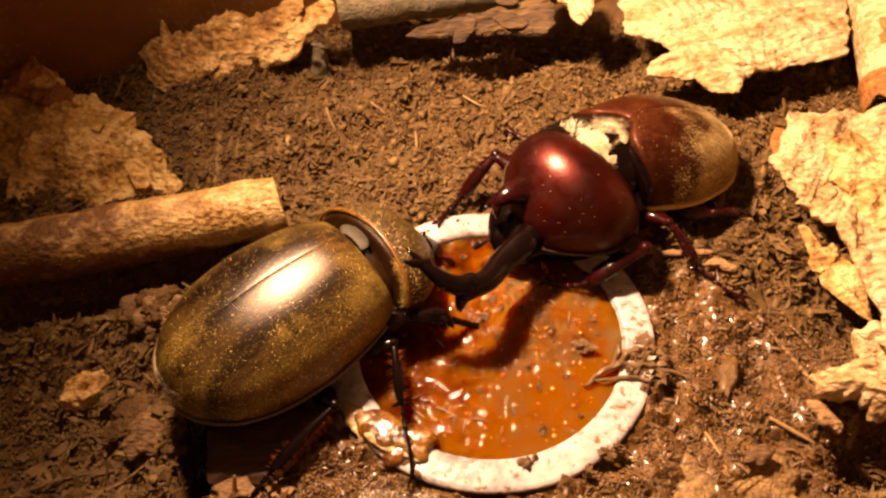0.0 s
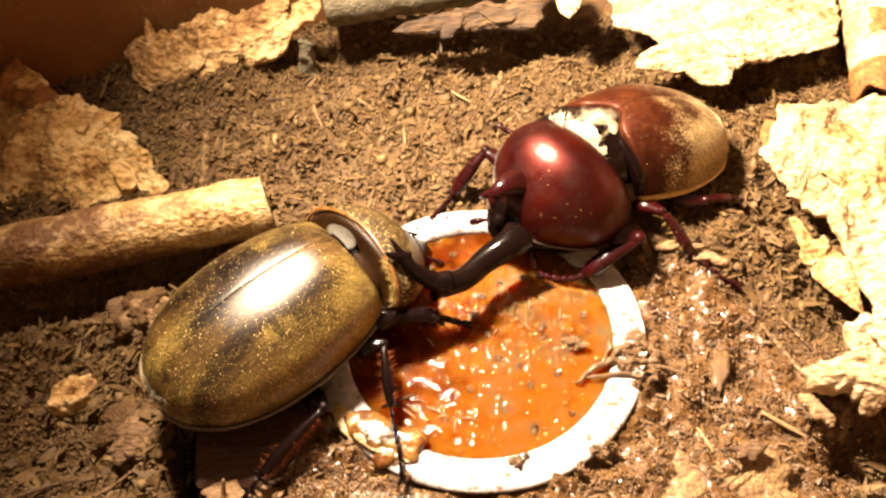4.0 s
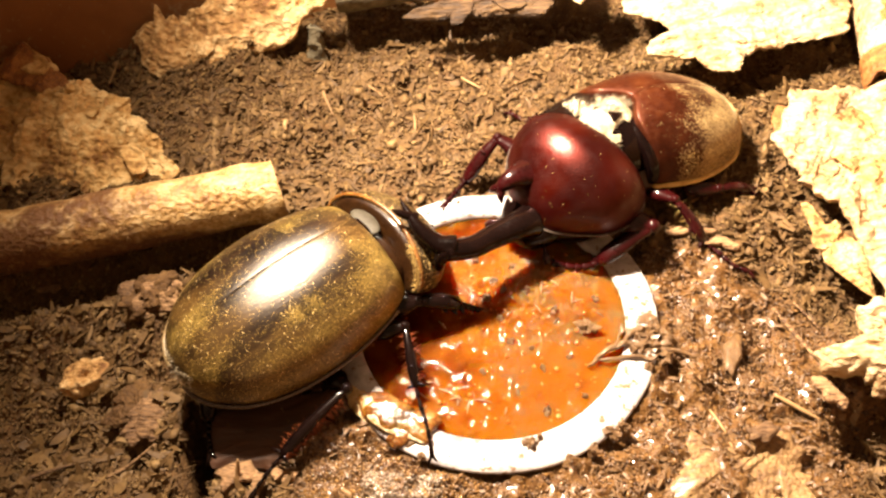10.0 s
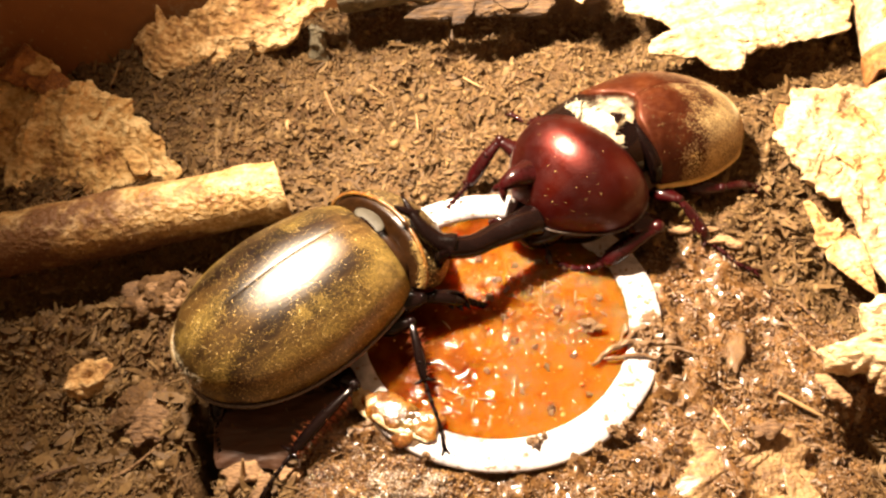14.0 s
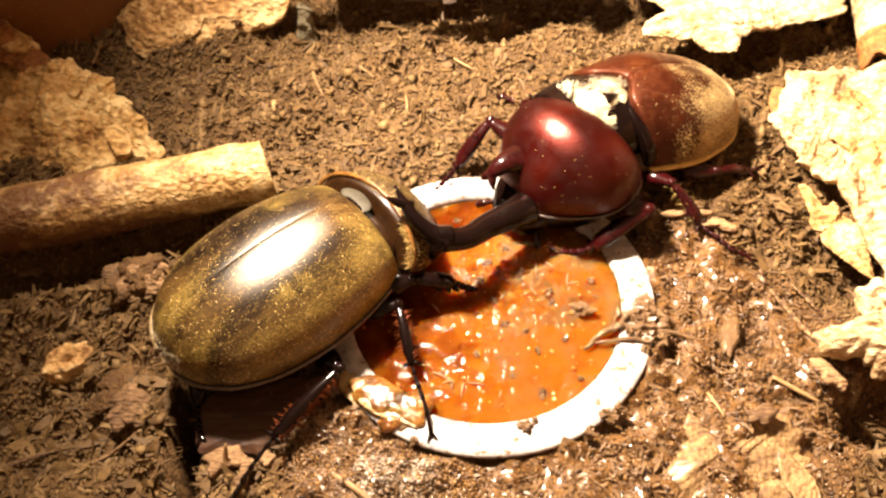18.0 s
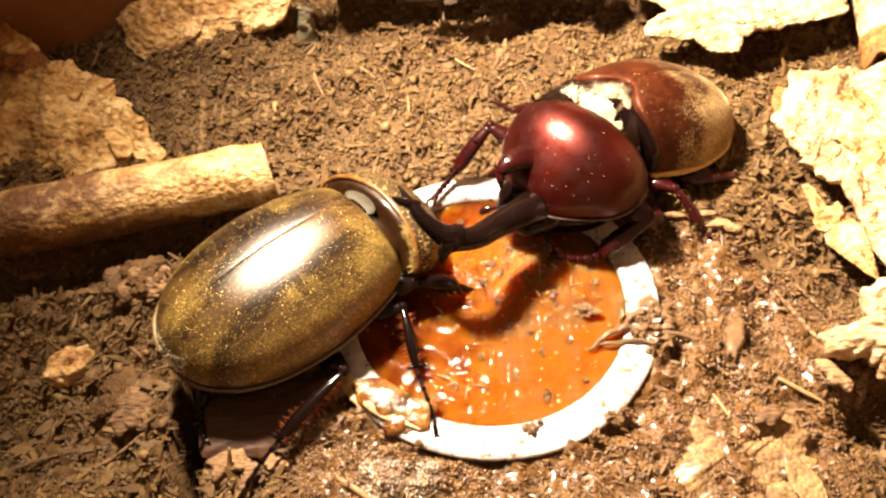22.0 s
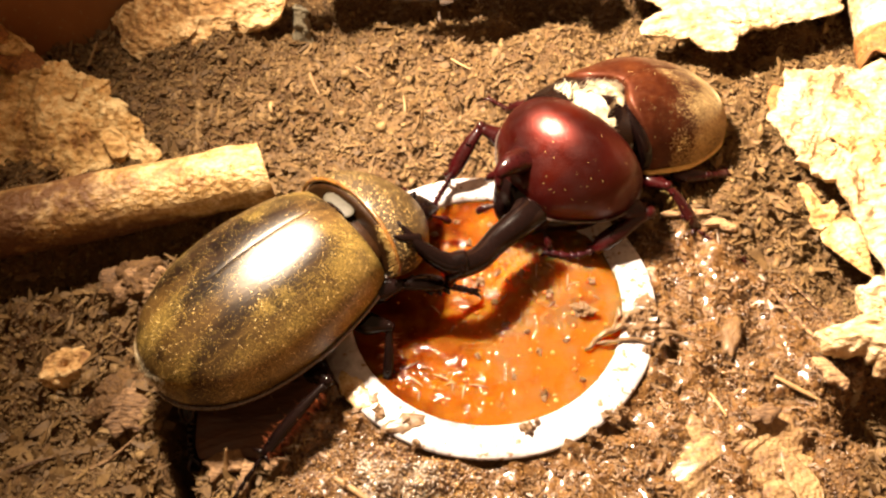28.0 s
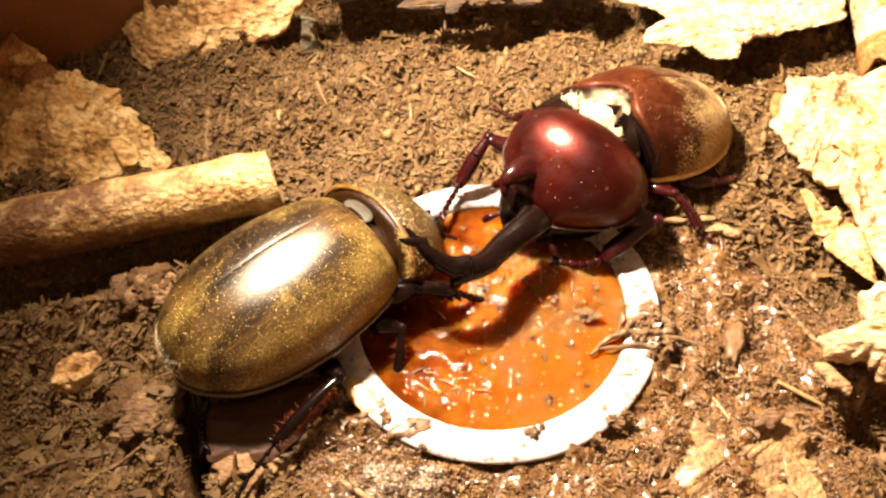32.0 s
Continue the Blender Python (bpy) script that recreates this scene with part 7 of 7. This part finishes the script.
    male_head_rows = [
        (0, pose(-0.01613, -0.01264, 0.00528, 3.03, 0.63, 23.58)),
        (0.5, pose(-0.01621, -0.01257, 0.00526, 8.21, 1.57, 17.93)),
        (1, pose(-0.01629, -0.01249, 0.00528, 11.98, 2.42, 12.14)),
        (1.5, pose(-0.01620, -0.01258, 0.00531, 10.34, 0.99, 15.46)),
        (2, pose(-0.01626, -0.01252, 0.00529, 11.48, 0.97, 18.22)),
        (2.5, pose(-0.01588, -0.01286, 0.00512, 16.21, 2.63, 16.46)),
        (3, pose(-0.01590, -0.01285, 0.00518, 15.11, 2.19, 11.38)),
        (3.5, pose(-0.01624, -0.01252, 0.00516, 20.07, 1.14, 8.43)),
        (5.5, pose(-0.01525, -0.01344, 0.00789, 21.25, -0.81, 8.65)),
        (6, pose(-0.01541, -0.01335, 0.00760, 22.88, -6.14, 6.46)),
        (6.5, pose(-0.01541, -0.01337, 0.00733, 20.18, -4.64, 7.74)),
        (7, pose(-0.01543, -0.01337, 0.00709, 17.52, -2.90, 8.73)),
        (7.5, pose(-0.01543, -0.01336, 0.00711, 15.99, -3.29, 7.87)),
        (8, pose(-0.01561, -0.01321, 0.00717, 14.24, -3.68, 5.93)),
        (8.5, pose(-0.01568, -0.01315, 0.00714, 14.38, -3.38, 6.80)),
        (9, pose(-0.01575, -0.01310, 0.00692, 14.83, -3.92, 7.61)),
        (9.5, pose(-0.01625, -0.01262, 0.00600, 11.46, -2.91, 5.75)),
        (10, pose(-0.01622, -0.01251, 0.00499, -2.53, -0.39, 2.75)),
        (10.5, pose(-0.01623, -0.01246, 0.00480, -3.10, -0.97, 1.75)),
        (11, pose(-0.01623, -0.01246, 0.00477, -3.50, -0.36, 1.11)),
        (11.5, pose(-0.01632, -0.01242, 0.00504, -1.47, 0.66, 0.75)),
        (12, pose(-0.01649, -0.01229, 0.00523, 0.00, 0.64, -0.34)),
        (12.5, pose(-0.01639, -0.01242, 0.00548, -0.01, 1.08, -0.06)),
        (13, pose(-0.01641, -0.01240, 0.00542, 0.44, 0.09, -0.70)),
        (13.5, pose(-0.01640, -0.01239, 0.00538, -0.82, -0.47, -0.69)),
        (14, pose(-0.01642, -0.01238, 0.00542, -2.17, -0.55, -0.76)),
        (14.5, pose(-0.01643, -0.01237, 0.00542, -1.40, 0.39, -0.01)),
        (16.5, pose(-0.01628, -0.01246, 0.00506, 1.82, 1.97, 3.99)),
        (17, pose(-0.01597, -0.01275, 0.00500, 2.78, 2.64, 6.85)),
        (17.5, pose(-0.01600, -0.01269, 0.00484, 3.82, 3.49, 5.57)),
        (18, pose(-0.01616, -0.01251, 0.00470, 4.45, 4.15, 3.40)),
        (18.5, pose(-0.01623, -0.01250, 0.00499, 2.01, 1.42, 2.53)),
        (19, pose(-0.01717, -0.01148, 0.00503, -0.20, -2.73, -4.38)),
        (19.5, pose(-0.01661, -0.01219, 0.00545, -1.83, -3.14, -2.67)),
        (20, pose(-0.01666, -0.01216, 0.00566, -2.10, -3.66, -5.20)),
        (20.5, pose(-0.01649, -0.01234, 0.00562, 0.37, -5.57, -1.77)),
        (21, pose(-0.01615, -0.01268, 0.00573, 2.69, -6.66, 2.73)),
        (21.5, pose(-0.01614, -0.01270, 0.00574, 0.91, -3.01, 3.88)),
        (22, pose(-0.01623, -0.01262, 0.00580, -1.31, 0.53, 4.21)),
        (22.5, pose(-0.01613, -0.01272, 0.00584, -4.75, -0.93, 2.16)),
        (23, pose(-0.01614, -0.01274, 0.00652, -3.36, 4.14, 2.63)),
        (23.5, pose(-0.01632, -0.01257, 0.00717, -3.34, 9.34, -1.67)),
        (24, pose(-0.01618, -0.01270, 0.00710, 0.47, 7.23, -0.87)),
        (24.5, pose(-0.01616, -0.01271, 0.00624, 8.73, -1.28, 7.27)),
        (25, pose(-0.01625, -0.01262, 0.00601, 17.03, -6.25, 11.14)),
        (25.5, pose(-0.01627, -0.01249, 0.00513, 17.15, -9.49, 9.83)),
        (27.5, pose(-0.01604, -0.01268, 0.00498, 12.16, -7.87, 8.85)),
        (28, pose(-0.01576, -0.01298, 0.00523, 11.09, -5.68, 10.27)),
        (28.5, pose(-0.01594, -0.01280, 0.00513, 10.63, -5.56, 9.65)),
        (29, pose(-0.01594, -0.01283, 0.00530, 10.50, -3.66, 10.44)),
        (29.5, pose(-0.01602, -0.01274, 0.00520, 12.13, -4.25, 9.42)),
        (30, pose(-0.01605, -0.01271, 0.00522, 13.77, -4.11, 8.80)),
        (30.5, pose(-0.01597, -0.01278, 0.00516, 12.78, -5.45, 9.44)),
        (31, pose(-0.01610, -0.01265, 0.00508, 11.39, -7.18, 8.76)),
        (31.5, pose(-0.01619, -0.01257, 0.00513, 10.04, -6.23, 8.32)),
        (32, pose(-0.01612, -0.01266, 0.00527, 8.70, -4.73, 8.95)),
    ]
    walk(female, female_rows)
    walk(male, male_rows)
    walk(m_pron, male_pronotum_rows)
    walk(m_head, male_head_rows)
    # the female nods: pronotum and head tip about the neck
    base, pivot = F_ORIGIN, F_PRON_PIVOT
    side = Vector((-math.sin(radians(45)), math.cos(radians(45)), 0))
    pron_rows, head_rows = [], []
    for t, tip in ((0.0, -10), (3.0, -8), (6.0, -6), (8.5, -5), (9.5, -4), (14.0, -4), (17.0, -5), (20.0, -5), (22.0, -9), (23.5, -11), (24.5, -10), (25.5, -13), (28.0, -15), (30.0, -13), (32.0, -11)):
        turn = Matrix.Rotation(radians(tip), 4, side)
        pron_rows.append((t, Matrix.Translation(Vector(pivot - base) * MM) @ turn))
        head_rows.append((t, Matrix.Translation(Vector(pivot - base) * MM) @ turn @ Matrix.Translation(Vector(F_HEAD_PIVOT - pivot) * MM)))
    walk(f_pron, pron_rows)
    walk(head, head_rows)
    # her middle leg rakes the jelly lump back into the cup and tucks in
    ob = F_LEGS["mid_r"]
    at = ob.location.copy()
    walk(ob, [(t, Matrix.Translation(at) @ pose(0, 0, 0, rx, ry, rz)) for t, rx, ry, rz in (
        (0.0, 0, 0, -4), (3.0, 0, 0, -5), (9.0, 0, 0, -2), (13.0, 0, 0, 0), (23.0, 0, 0, 0), (23.5, 0, -6, 14), (24.0, 0, -8, 26), (24.5, 0, 0, 20), (25.0, 14, 16, -4), (28.0, 26, 24, -6), (32.0, 26, 24, -6))])
    lump = [(0.0, 0, 0, 0), (23.2, 0, 0, 0), (23.6, 2.0, 2.0, 0.4), (24.0, 5.0, 5.0, -2.0), (24.5, 5.5, 6.0, -3.4), (25.0, 4.5, 5.6, -4.2), (32.0, 4.5, 5.6, -4.2)]
    walk(jelly_lump, [(t, pose(*((JELLY_LUMP_AT + (x, y, z)) * MM), 0, 0, 30 * (x > 1))) for t, x, y, z in lump])
    # the male shifts his far fore leg on to the rim
    ob = M_LEGS["fore_f"]
    at = ob.location.copy()
    walk(ob, [(t, Matrix.Translation(at) @ pose(0, 0, 0, 0, 0, rz)) for t, rz in ((0.0, 0), (24.5, 0), (25.5, 7), (27.5, 9), (32.0, 8))])


motions()
